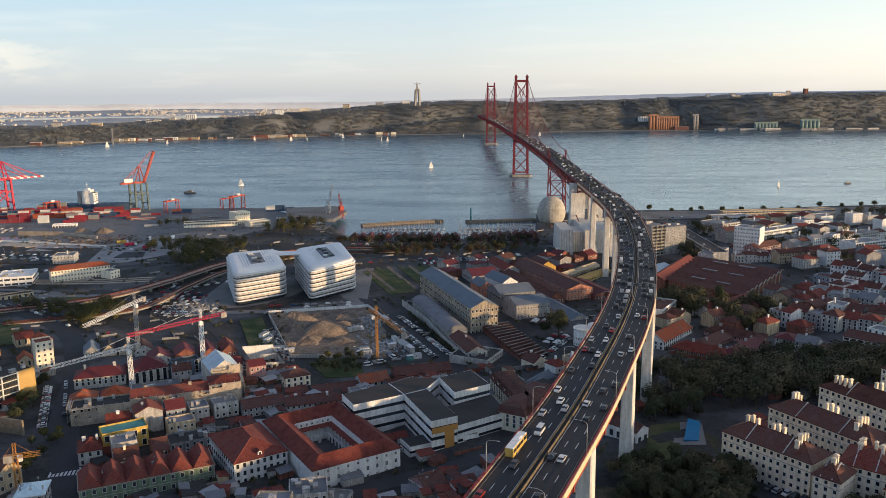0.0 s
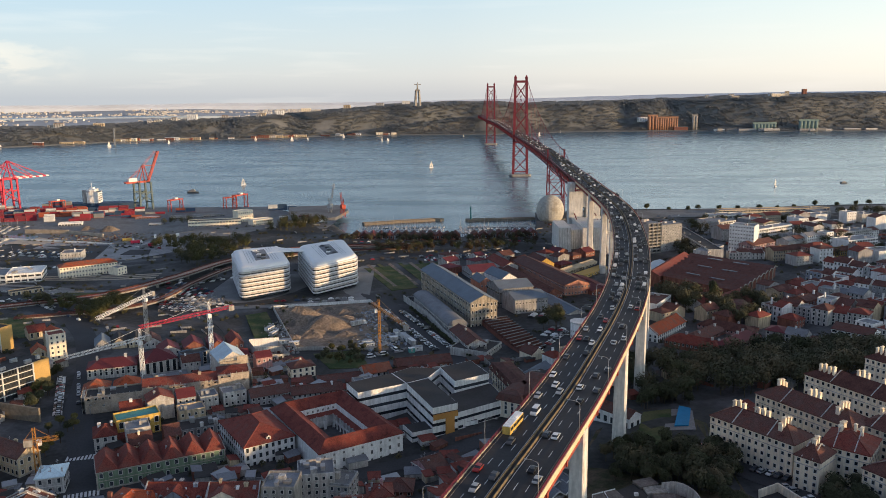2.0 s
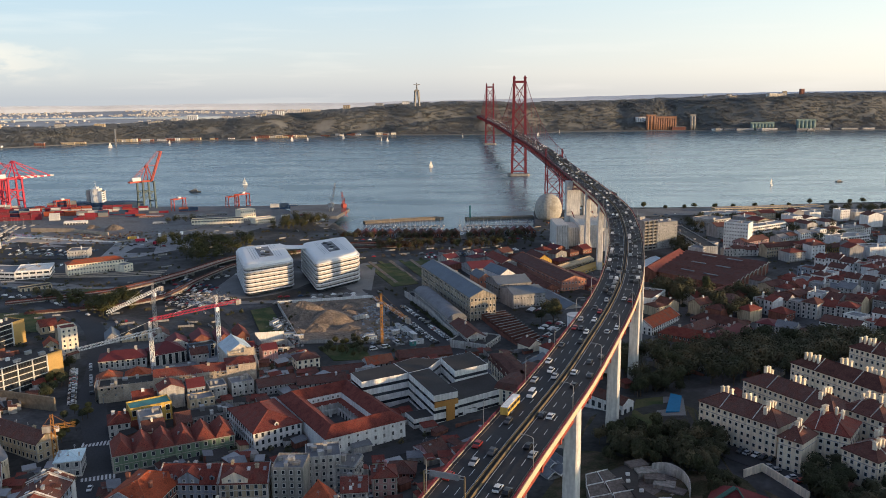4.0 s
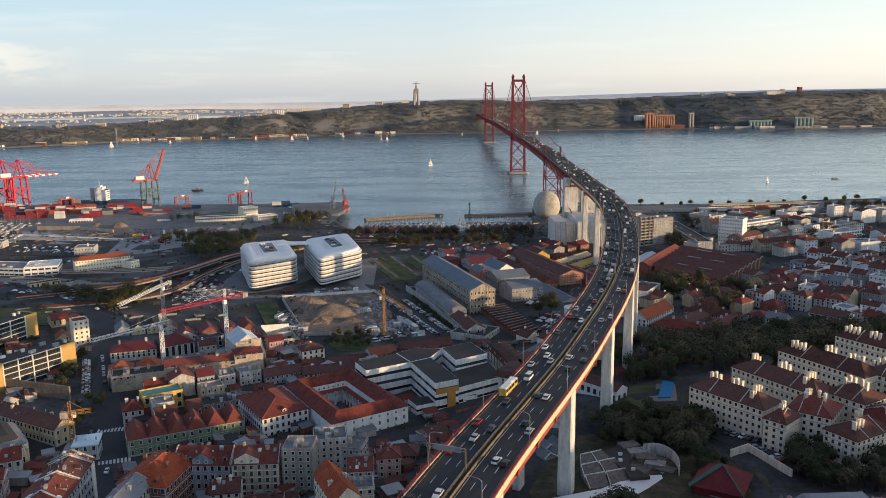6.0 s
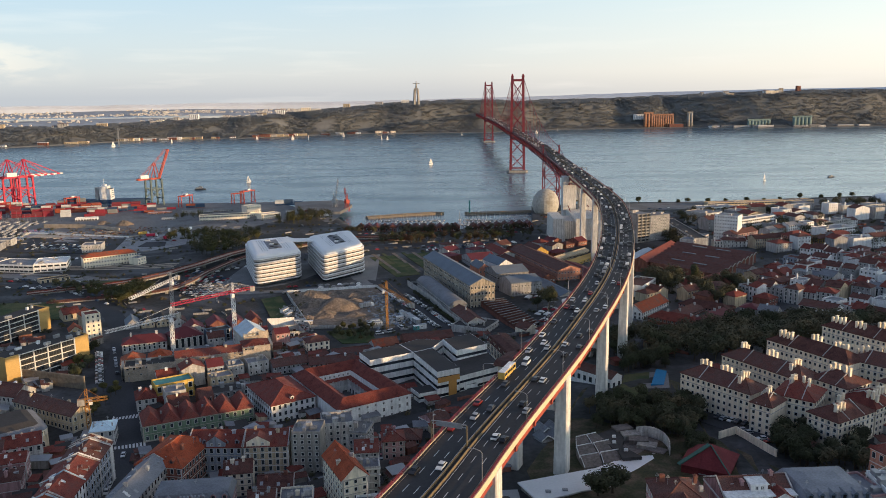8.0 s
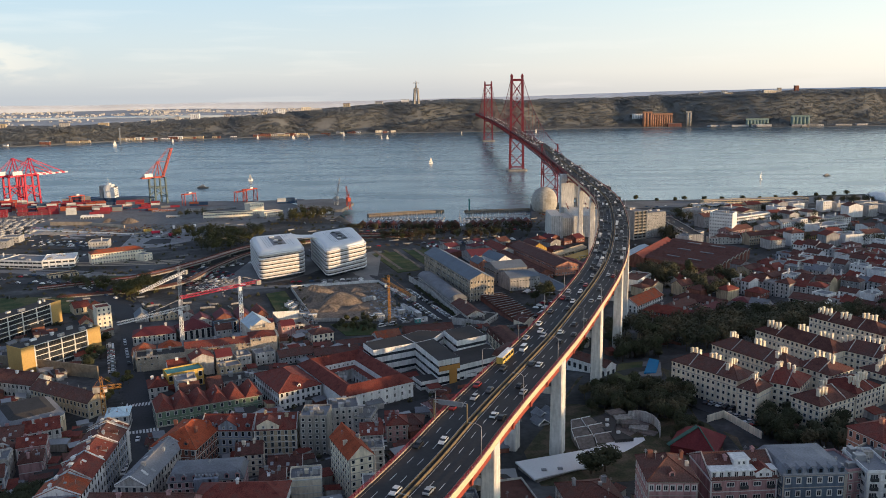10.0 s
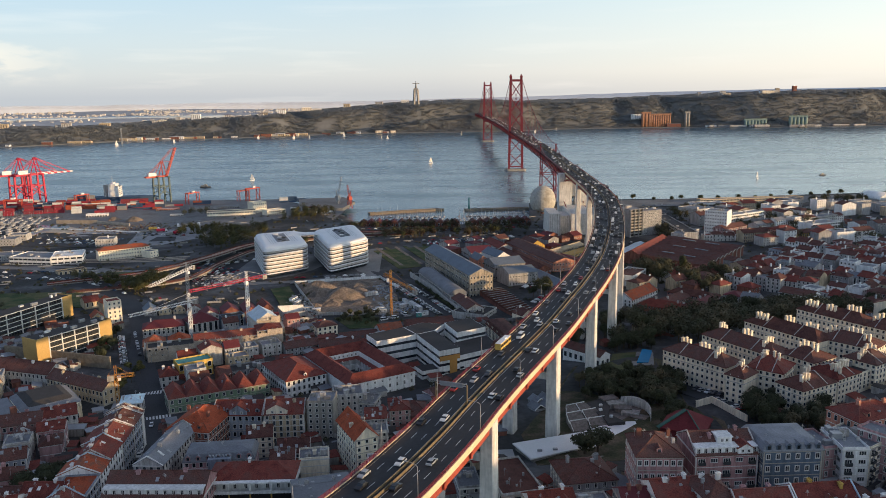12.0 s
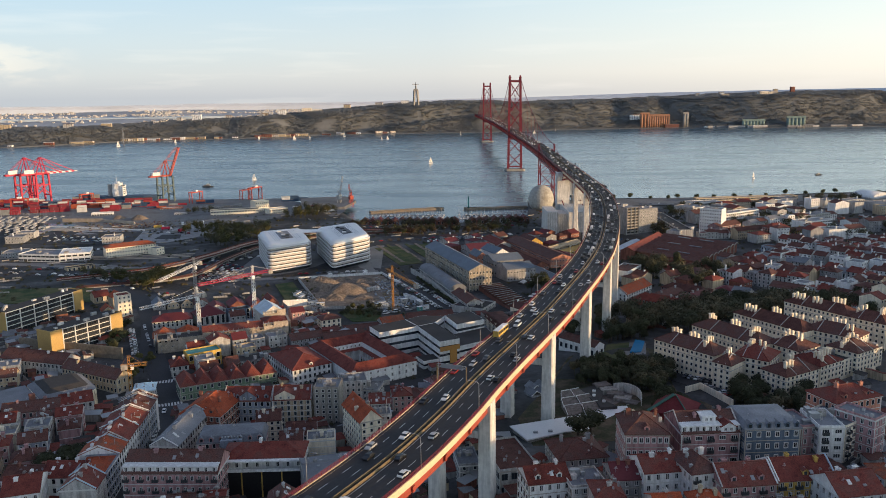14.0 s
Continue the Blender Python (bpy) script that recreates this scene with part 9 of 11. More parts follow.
def grove(poly, n, kinds=(0, 1, 3), scale=1.0, seed=1):
    rr = random.Random(seed)
    xs, ys = [p[0] for p in poly], [p[1] for p in poly]
    done = 0
    for _ in range(n * 12):
        if done >= n:
            break
        x, y = rr.uniform(min(xs), max(xs)), rr.uniform(min(ys), max(ys))
        odd = False
        for (x0, y0), (x1, y1) in zip(poly, poly[1:] + poly[:1]):
            if (y0 > y) != (y1 > y) and x < (x1 - x0) * (y - y0) / (y1 - y0) + x0:
                odd = not odd
        if odd and not inside(x, y, 3.0):
            if y > 480 or done > (30 if y < 330 else 8):
                q = scale * rr.uniform(0.8, 1.25)
                kind = rr.choice(kinds)
                thicket_tree(x, y, ground_z(x, y), 4.6 * q, 10 * q, rr, 400 if y < 560 else 260, {2: "leaf_olive_far", 4: "leaf_olive_far", 5: "leaf_rust_far"}.get(kind, "leaf_thicket"))
            else:
                tree(x, y, rr.choice(kinds), scale)
            done += 1


grove([(-262, 700), (-225, 690), (-195, 760), (-205, 800), (-255, 790)], 70, (2, 4, 4, 1), 1.1, 1)
grove([(-205, 870), (-165, 880), (-145, 930), (-190, 950)], 44, (0, 3, 4), 1.0, 2)
grove([(-258, 505), (-235, 505), (-222, 548), (-245, 560)], 26, (4, 2), 1.1, 3)
grove([(105, 325), (135, 360), (215, 330), (232, 395), (205, 408), (110, 396)], 120, (0, 1, 3), 1.15, 4)
grove([(56.5, 266), (69, 280), (88, 278), (103, 268), (103, 251), (92, 234), (86, 238), (74, 246), (60, 251)], 62, (0, 1, 3), 0.72, 5)
grove([(128, 246), (160, 238), (145, 199), (118, 206), (122, 222)], 46, (0, 1, 3), 0.7, 7)
grove([(84, 214), (92, 232), (101, 230), (98, 216)], 12, (0, 3), 0.6, 41)
grove([(160, 506), (188, 520), (178, 552), (152, 558), (158, 530)], 44, (0, 1), 1.25, 8)
grove([(-165, 160), (-140, 165), (-148, 205), (-165, 200)], 14, (0, 3), 0.9, 9)
grove([(-78, 738), (30, 745), (100, 770), (95, 800), (-70, 770)], 80, (5, 5, 0, 4), 0.9, 10)
grove([(56, 470), (70, 470), (78, 500), (62, 505)], 7, (0, 1), 1.0, 11)
grove([(215, 705), (245, 700), (260, 760), (225, 770)], 26, (0, 1), 1.0, 12)
grove([(270, 850), (310, 850), (300, 900), (270, 895)], 10, (2, 0), 1.0, 13)
grove([(-76, 424), (-70, 446), (-50, 458), (-46, 412), (-64, 410)], 22, (0, 3, 4), 0.5, 14)
grove([(-122, 536), (-98, 458), (-94, 450), (-90, 460), (-116, 540)], 10, (3, 4), 0.3, 66)
for x, y, s, tall in ((48.6, 190.6, 1.35, 0.8), (53.8, 191.6, 1.3, 0.82)):
    tree(x, y, 1, 1.0, label="broad dark umbrella-shaped pine beside the pavilion").scale = (s, s, tall)
grove([(480, 960), (640, 985), (640, 1020), (500, 1000)], 50, (0, 1), 1.2, 16)
grove([(300, 700), (420, 640), (430, 700), (330, 740)], 16, (0, 3), 1.0, 17)
for k in range(16):
    tree(180 + k * 26 + tree_rng.uniform(-8, 8), 1008 + k * 3.0, 3 if k % 3 else 0, 1.0, label="rounded promenade tree beside the river")
for k in range(34):
    t = k / 33
    tree(-26 + 40 * t, 534 - 106 * t, 3, 0.42, label="clipped hedge tree along the street wall")
grove([(-345, 930), (-320, 935), (-310, 950), (-340, 955)], 6, (0, 4), 0.9, 18)
grove([(240, 330), (330, 380), (320, 420), (235, 420)], 40, (0, 1), 1.0, 19)
grove([(-300, 770), (-262, 760), (-258, 800), (-295, 815)], 20, (2, 4), 1.0, 20)
grove([(-180, 700), (-130, 725), (-90, 740), (-170, 735)], 16, (0, 4), 0.8, 21)
grove([(120, 330), (210, 345), (240, 395), (200, 410), (150, 404), (112, 400)], 110, (0, 1), 1.2, 24)
grove([(320, 760), (420, 780), (430, 860), (330, 850)], 60, (0, 1), 1.0, 31)
grove([(300, 900), (420, 930), (420, 950), (300, 925)], 50, (0, 1), 0.9, 32)
grove([(440, 700), (520, 720), (520, 780), (440, 760)], 40, (0, 1), 1.0, 33)
grove([(180, 470), (230, 500), (215, 540), (175, 520)], 60, (0, 1), 1.0, 34)
grove([(-118, 812), (10, 806), (12, 822), (-112, 824)], 40, (5, 0), 0.85, 51)
grove([(20, 812), (100, 818), (100, 828), (20, 824)], 18, (5, 0), 0.8, 52)
grove([(84, 324), (100, 347), (114, 334), (108, 324), (96, 327)], 20, (0, 1, 3), 0.8, 61)
grove([(58, 250), (64, 272), (86, 268), (104, 272), (104, 250), (92, 234), (74, 246)], 62, (0, 1, 3), 0.66, 67)
grove([(-205, 345), (-196, 350), (-214, 400), (-222, 396)], 12, (0, 2, 3), 0.7, 63)
grove([(-176, 300), (-160, 306), (-172, 340), (-186, 336)], 9, (2, 0), 0.6, 64)
grove([(-320, 560), (-300, 548), (-262, 530), (-255, 545), (-300, 572)], 16, (4, 2, 0), 0.8, 65)
grove([(60, 340), (95, 330), (110, 400), (80, 420)], 26, (0, 1), 0.9, 22)


TREES.append((crown_mesh(61, 17, 3.4, 2600, "leaf", 1.5), trunk_mesh(61, 17, 3.0)))
tree(183, 520, 6, 1.0, label="tall dark cypress-like tree beside the market hall")


def build_thicket():
    for leaf, words in (("leaf_thicket", "dense dark green woods between the houses"), ("leaf_olive_far", "olive-green evening-lit trees beside the railway and yards"), ("leaf_rust_far", "rust-brown autumn trees along the avenue")):
        me = bpy.data.meshes.new("thicket")
        me.from_pydata(THICKETS[leaf]["verts"], [], THICKETS[leaf]["faces"])
        me.materials.append(M[leaf])
        tagged(new("thicket", me), words, "trees", kind="stuff")


M["leaf_thicket"] = mat("leaf_thicket", (0.068, 0.07, 0.038), 0.85, 0.5, 14, 1.5, second=(0.1, 0.083, 0.045), mix=0.56)
M["leaf_olive_far"] = mat("leaf_olive_far", (0.085, 0.08, 0.026), 0.85, 0.5, 9, 1.5, second=(0.045, 0.052, 0.022), mix=0.55)
M["leaf_rust_far"] = mat("leaf_rust_far", (0.075, 0.042, 0.024), 0.85, 0.5, 9, 1.5, second=(0.04, 0.04, 0.022), mix=0.52)
build_thicket()


# ---------------------------------------------------------------- tower cranes
def lattice(bm, a, b, w, step, t=0.14, mi=0):
    """A square lattice mast or jib from a to b."""
    a, b = Vector(a), Vector(b)
    d = (b - a).normalized()
    side = d.cross(Vector((0, 0, 1)))
    side = Vector((1, 0, 0)) if side.length < 1e-3 else side.normalized()
    up = side.cross(d)
    n = max(2, int((b - a).length / step))
    corner = [side * sx * w / 2 + up * sz * w / 2 for sx, sz in ((-1, -1), (1, -1), (1, 1), (-1, 1))]
    for c in corner:
        beam(bm, a + c, b + c, t, mi=mi)
    for k in range(n):
        p, q = a.lerp(b, k / n), a.lerp(b, (k + 1) / n)
        for j in range(4):
            beam(bm, p + corner[j], q + corner[(j + 1) % 4], t * 0.7, mi=mi)


def tower_crane(x, y, h, jib, back, yaw, m, label, m_jib=None, slim=1.0):
    g = thing("tower_crane", x, y, ground_z(x, y), yaw, label, "tower crane", "tower cranes")
    bm = bmesh.new()
    lattice(bm, (0, 0, 0), (0, 0, h), 1.6 * slim, 2.2, 0.26 * slim)
    mast = part("mast", bm, m, g)
    bm = bmesh.new()
    lattice(bm, (0, 0, h + 1.5), (jib, 0, h + 1.5), 1.5, 2.4, 0.16)
    part("jib", bm, m_jib or m, g)
    bm = bmesh.new()
    lattice(bm, (0, 0, h + 1.5), (-back, 0, h + 1.5), 1.4, 2.4, 0.16)
    rear = part("counter_jib", bm, m_jib or m, g)
    bm = bmesh.new()
    quad_box(bm, -back, -1.1, h - 0.6, -back + 3.2, 1.1, h + 2.2)
    part("counterweight", bm, "concrete", rear)
    bm = bmesh.new()
    quad_box(bm, 0.4, 0.9, h - 1.4, 2.2, 2.4, h + 0.8)
    part("cab", bm, "white", mast)
    bm = bmesh.new()
    lattice(bm, (0, 0, h + 1.5), (0, 0, h + 7), 1.0, 1.8, 0.16)
    beam(bm, (0, 0, h + 7), (jib * 0.65, 0, h + 2.3), 0.1)
    beam(bm, (0, 0, h + 7), (-back * 0.9, 0, h + 2.3), 0.1)
    part("apex", bm, m, g)
    bm = bmesh.new()
    quad_box(bm, -2.5, -2.5, -0.5, 2.5, 2.5, 0.8)
    part("footing", bm, "concrete", g)


tower_crane(-184, 453, 30, 50, 11, -99, "metal_grey", "grey lattice tower crane with a pale jib", "white")
tower_crane(-130, 404, 33, 40, 15, -132.6, "white", "white lattice tower crane with a red jib", "crane_red")
tower_crane(-162, 387, 23, 40, 6, -129, "white", "white lattice tower crane over scaffolded houses")
tower_crane(-40.5, 438, 27, 12, 44, 115, "crane_yellow", "yellow lattice tower crane on the building site", slim=0.72)
tower_crane(-168, 287, 13, 9, 4, 20, "crane_yellow", "small yellow tower crane beside the street")


# ---------------------------------------------------------------- port
def container_mesh(m):
    bm = bmesh.new()
    out = []
    n = 16
    for k in range(n + 1):
        out.append((-6.05 + 12.1 * k / n, -1.22 + (0.06 if k % 2 else 0)))
    for k in range(n + 1):
        out.append((6.05 - 12.1 * k / n, 1.22 - (0.06 if k % 2 else 0)))
    prism(bm, out, 0, 2.58)
    return mesh_of("container", bm, m)


for k, c in {"box_red": (0.27, 0.03, 0.045), "box_orange": (0.34, 0.085, 0.045), "box_blue": (0.035, 0.07, 0.13), "box_white": (0.6, 0.6, 0.58), "box_maroon": (0.2, 0.04, 0.05), "box_grey": (0.24, 0.25, 0.25)}.items():
    M[k] = mat(k, c, 0.65, 0.2, 4, 0.6)
BOX = {k: container_mesh(k) for k in ("box_red", "box_orange", "box_blue", "box_white", "box_maroon", "box_grey")}
BOXNAME = {"box_red": "red", "box_orange": "orange", "box_blue": "dark blue", "box_white": "white", "box_maroon": "maroon", "box_grey": "grey"}
port_rng = random.Random(21)


def stack(x, y, yaw, nx, ny, hmax, colours):
    c, s = math.cos(radians(yaw)), math.sin(radians(yaw))
    for i in range(nx):
        for j in range(ny):
            top = port_rng.randint(1, hmax)
            for k in range(top):
                u, v = i * 12.7, j * 2.75
                col = port_rng.choice(colours)
                o = new("container", BOX[col])
                o.matrix_basis = pose(x + u * c - v * s, y + u * s + v * c, ground_z(x, y) + 0.15 + 2.6 * k, 0, 0, yaw)
                tagged(o, BOXNAME[col] + " steel shipping container stacked on the quay", "container", "containers")


R4 = ["box_red", "box_red", "box_maroon", "box_maroon", "box_orange", "box_grey", "box_blue", "box_white"]
stack(-640, 1040, 12, 6, 2, 4, R4)
stack(-545, 1060, 12, 4, 2, 5, ["box_red", "box_blue", "box_maroon", "box_grey"])
stack(-600, 1000, 12, 5, 2, 4, R4)
stack(-520, 1000, 12, 4, 2, 3, ["box_orange", "box_orange", "box_red"])
stack(-560, 965, 12, 4, 2, 4, ["box_red", "box_maroon"])
stack(-496, 965, 12, 1, 2, 4, ["box_white"])
stack(-465, 965, 12, 2, 2, 4, ["box_red", "box_maroon"])
stack(-440, 1010, 12, 3, 2, 3, ["box_blue", "box_orange", "box_red", "box_blue"])
stack(-390, 1020, 12, 2, 2, 2, R4)
stack(-355, 1035, 12, 2, 1, 3, ["box_blue", "box_blue", "box_orange"])
stack(-235, 1050, 12, 3, 2, 3, ["box_blue", "box_white", "box_blue"])
for x, y, nx, ny, hm, cols in ((-655, 985, 3, 3, 4, R4), (-618, 945, 4, 3, 4, ["box_red", "box_maroon", "box_red", "box_grey"]), (-640, 1068, 4, 2, 4, R4), (-560, 1030, 5, 2, 4, R4), (-500, 1035, 3, 2, 4, ["box_orange", "box_red", "box_blue"]), (-460, 1040, 3, 2, 4, R4), (-410, 990, 2, 2, 3, ["box_orange", "box_blue", "box_red"])):
    stack(x, y, 12, nx, ny, hm, cols)
stack(-178, 962, 25, 3, 1, 2, ["box_maroon", "box_red"])


def container_blocks():
    """The closed blocks of stacked boxes behind the front rows."""
    pools = {"box_red": [], "box_maroon": [], "box_orange": [], "box_blue": [], "box_grey": [], "box_white": []}
    r = random.Random(77)
    tint = ["box_red", "box_red", "box_maroon", "box_maroon", "box_maroon", "box_orange", "box_blue", "box_grey", "box_white"]
    for x0, y0, nx, ny, top in ((-662, 1012, 6, 4, 5), (-572, 985, 4, 4, 5), (-520, 1018, 4, 4, 4), (-470, 985, 3, 3, 4), (-660, 960, 4, 3, 5), (-440, 1045, 3, 2, 3)):
        for i in range(nx):
            for j in range(ny):
                for k in range(r.randint(max(1, top - 2), top)):
                    a, b = i * 12.8, j * 3.0
                    pools[r.choice(tint)].append((x0 + a * 0.978 - b * 0.208, y0 + a * 0.208 + b * 0.978, 4.3 + 2.6 * k, 12.1, 2.44, 2.55, radians(12)))
    for m, boxes in pools.items():
        box_stuff("container_block", boxes, m, BOXNAME[m] + " containers in closed blocks on the quay", "containers")


container_blocks()


def ship_to_shore(x, y, yaw, m, m2, raised, label, k=1.0):
    """A quayside gantry crane; its boom points along local +x."""
    g = thing("quay_crane", x, y, 4.2, yaw, label, "quay crane", "quay cranes")
    g.scale = (k, k, k)
    for sx in (-9, 9):
        for sy in (-8, 8):
            bm = bmesh.new()
            beam(bm, (sx, sy, 0), (sx * 0.9, sy, 40), 2.1)
            part("leg", bm, m, g)
        bm = bmesh.new()
        beam(bm, (sx, -8, 12), (sx, 8, 12), 1.3)
        beam(bm, (sx, -8, 1.4), (sx, 8, 1.4), 1.3)
        beam(bm, (sx * 0.9, -8, 39), (sx * 0.9, 8, 39), 1.4)
        part("portal_beam", bm, m, g)
    for sy in (-8, 8):
        for a, b, t in (((-9, sy, 13), (9 * 0.93, sy, 28), 0.9), ((9, sy, 13), (-9 * 0.93, sy, 28), 0.9), ((-9, sy, 26), (9, sy, 26), 1.2)):
            bm = bmesh.new()
            beam(bm, a, b, t)
            part("brace", bm, m, g)
    bm = bmesh.new()
    beam(bm, (-24, -2.4, 40), (9, -2.4, 40), 1.2, 2.0)
    beam(bm, (-24, 2.4, 40), (9, 2.4, 40), 1.2, 2.0)
    for q in range(7):
        beam(bm, (-24 + q * 5, -2.4, 40), (-24 + q * 5, 2.4, 40), 0.6)
    girder = part("girder", bm, m2, g)
    bm = bmesh.new()
    quad_box(bm, -20, -3, 41.2, -8, 3, 46)
    part("machine_house", bm, "white", girder)
    bm = bmesh.new()
    for sy in (-2.6, 2.6):
        beam(bm, (7, sy * 2.4, 40), (3, sy, 62), 1.0)
        beam(bm, (-7, sy * 2.4, 40), (3, sy, 62), 0.8)
    part("apex_frame", bm, m2, g)
    tip = (9 + 17, 0, 40 + 40) if raised else (9 + 42, 0, 40.5)
    n = 10
    for q in range(n):
        bm = bmesh.new()
        a, b = Vector((9, 0, 40)).lerp(Vector(tip), q / n), Vector((9, 0, 40)).lerp(Vector(tip), (q + 1) / n)
        for sy in (-2.2, 2.2):
            beam(bm, a + Vector((0, sy, 0)), b + Vector((0, sy, 0)), 0.9, 1.6)
        beam(bm, b + Vector((0, -2.2, 0)), b + Vector((0, 2.2, 0)), 0.6)
        part("boom_section", bm, ("white" if q % 2 and not raised else m2), g)
    for sy in (-2.2, 2.2):
        for end in ((tip[0] * 0.55 + 4, sy, (tip[2] + 40) / 2 + 0.6), (tip[0] - 4, sy, tip[2] + 0.3), (-22, sy, 41)):
            bm = bmesh.new()
            beam(bm, (3, sy, 62), end, 0.45)
            part("stay", bm, m2, g)


ship_to_shore(-602, 1070, 52, "crane_red", "crane_red", False, "bright red quay crane with a striped lowered boom", 1.12)
ship_to_shore(-623, 1066, 52, "crane_red", "crane_red", False, "bright red quay crane with a striped lowered boom", 1.12)
ship_to_shore(-416, 1068, 48, "crane_green", "crane_orange", True, "dark-legged quay crane with its orange boom raised", 1.0)


def yard_crane(x, y, yaw, k=1.0):
    g = thing("yard_crane", x, y, 4.2, yaw, "orange rubber-tyred yard crane over containers", "yard crane", "yard cranes")
    g.scale = (k, k, k)
    for sx in (-11, 11):
        for sy in (-3.5, 3.5):
            bm = bmesh.new()
            beam(bm, (sx, sy, 0.8), (sx, sy * 0.8, 18), 0.9)
            part("leg", bm, "crane_orange", g)
            bm = bmesh.new()
            tube(bm, (sx - 0.4, sy, 0.8), (sx + 0.4, sy, 0.8), 0.8, 0.8, 10)
            part("wheel", bm, "tyre", g)
        bm = bmesh.new()
        beam(bm, (sx, -3.5, 2), (sx, 3.5, 2), 0.9)
        beam(bm, (sx, -3.3, 2), (sx, 3.0, 17), 0.4)
        part("sill_beam", bm, "crane_orange", g)
    for sy in (-2.8, 2.8):
        bm = bmesh.new()
        beam(bm, (-12, sy, 18.6), (12, sy, 18.6), 0.9, 1.4)
        part("girder", bm, "crane_orange", g)
    bm = bmesh.new()
    quad_box(bm, -2, -3, 19.3, 3, 3, 21.5)
    part("trolley", bm, "white", g)


yard_crane(-366, 1049, 62, 0.95)
yard_crane(-300, 1078, 60, 0.9)
yard_crane(-287, 1082, 62, 1.05)
yard_crane(-590, 985, 12, 1.0)
yard_crane(-525, 1048, 60, 0.9)


def harbour_crane(x, y, yaw, h, reach, m):
    g = thing("harbour_crane", x, y, 4.2, yaw, "weathered slewing harbour crane with a lattice jib", "harbour crane", "harbour cranes")
    bm = bmesh.new()
    for sx, sy in ((-3, -3), (3, -3), (3, 3), (-3, 3)):
        beam(bm, (sx, sy, 0), (sx * 0.5, sy * 0.5, 12), 0.7)
    part("portal", bm, m, g)
    bm = bmesh.new()
    quad_box(bm, -4, -2.4, 12, 3, 2.4, 17)
    part("house", bm, m, g)
    bm = bmesh.new()
    lattice(bm, (1, 0, 15), (reach, 0, h), 1.6, 3, 0.25)
    part("jib", bm, m, g)
    bm = bmesh.new()
    beam(bm, (-3, 0, 17), (-4, 0, 25), 0.6)
    beam(bm, (-4, 0, 25), (reach * 0.8, 0, h * 0.85), 0.2)
    beam(bm, (-4, 0, 25), (1, 0, 15), 0.4)
    part("back_mast", bm, m, g)


patch("pier_head", [(-215, 1058), (-149, 1064), (-129, 1019), (-138, 959), (-192, 935)], "quay", "concrete pier head with harbour cranes", "quay", 3.4)
harbour_crane(-150, 1000, 70, 42, 12, "metal_grey")
harbour_crane(-133, 992, 120, 32, 6, "crane_orange")


def cargo_ship():
    g = thing("cargo_ship", -513, 1122, 0, 6, "moored cargo ship with a dark hull and white bridge house", "ship")
    bm = bmesh.new()
    out = [(-62, -9.5), (45, -9.5), (62, -4), (68, 0), (62, 4), (45, 9.5), (-62, 9.5)]
    prism(bm, out, -2, 9)
    part("hull", bm, "box_blue", g)
    bm = bmesh.new()
    quad_box(bm, -2, -9, 9, 14, 9, 25)
    quad_box(bm, -1, -10, 25, 9, 10, 28.5)
    quad_box(bm, 1, -5, 28.5, 6, 5, 31)
    house_part = part("bridge_house", bm, "white", g, "white multi-deck bridge house")
    for z in (12, 15, 18, 21, 24):
        bm = bmesh.new()
        quad_box(bm, -2.06, -7, z, 14.06, 7, z + 1.0)
        part("window_band", bm, "glass", house_part)
    bm = bmesh.new()
    quad_box(bm, -10, -3, 9, -5, 3, 27)
    part("funnel", bm, "offwhite", g)
    bm = bmesh.new()
    tube(bm, (3, 0, 31), (3, 0, 40), 0.4, 0.2, 6)
    beam(bm, (3, -3, 36), (3, 3, 36), 0.3)
    part("mast", bm, "white", g)
cargo_ship()

# harbour floors, sheds and clutter on the quay
for x, y, w, d, z, m in ((-430, 900, 60, 26, 5.0, "earth"), (-330, 870, 60, 40, 4.9, "asphalt"), (-270, 905, 70, 20, 4.8, "paving"), (-380, 800, 90, 30, 5.2, "hardstand"), (-300, 760, 40, 26, 5.3, "asphalt")):
    bm = bmesh.new()
    quad_box(bm, x - w / 2, y - d / 2, z - 1.2, x + w / 2, y + d / 2, ground_z(x, y) + 0.35)
    solid("yard_slab", bm, m, "worn hardstanding on the quay", "hardstanding", "structure")
for x0, y0, x1, y1, h, m in ((-480, 842, -352, 806, 1.4, "white"), (-482, 880, -430, 876, 5.0, "netting"), (-430, 876, -380, 850, 4.0, "netting"), (-352, 806, -290, 880, 1.2, "concrete")):
    wall_line([(x0, y0), (x1, y1)], h, m, "long low harbour wall", 1.2)
for k, (x, y, w, d, h, m) in enumerate(((-455, 935, 26, 10, 5, "white"), (-330, 985, 40, 12, 5, "grey_wall"), (-380, 985, 30, 10, 4, "brick"), (-300, 1000, 26, 12, 5, "grey_wall"), (-200, 975, 22, 9, 5, "offwhite"), (-165, 945, 30, 8, 4, "white"), (-350, 930, 16, 9, 4, "offwhite"))):
    house(x, y, 14, w, d, 4 + h, "flat", 0, m, "white" if k % 2 == 0 else "roof_grey", 1, win="shop", sides="f", name="harbour_shed", cat="shed", label="low flat-roofed harbour shed on the quay", group="harbour sheds")


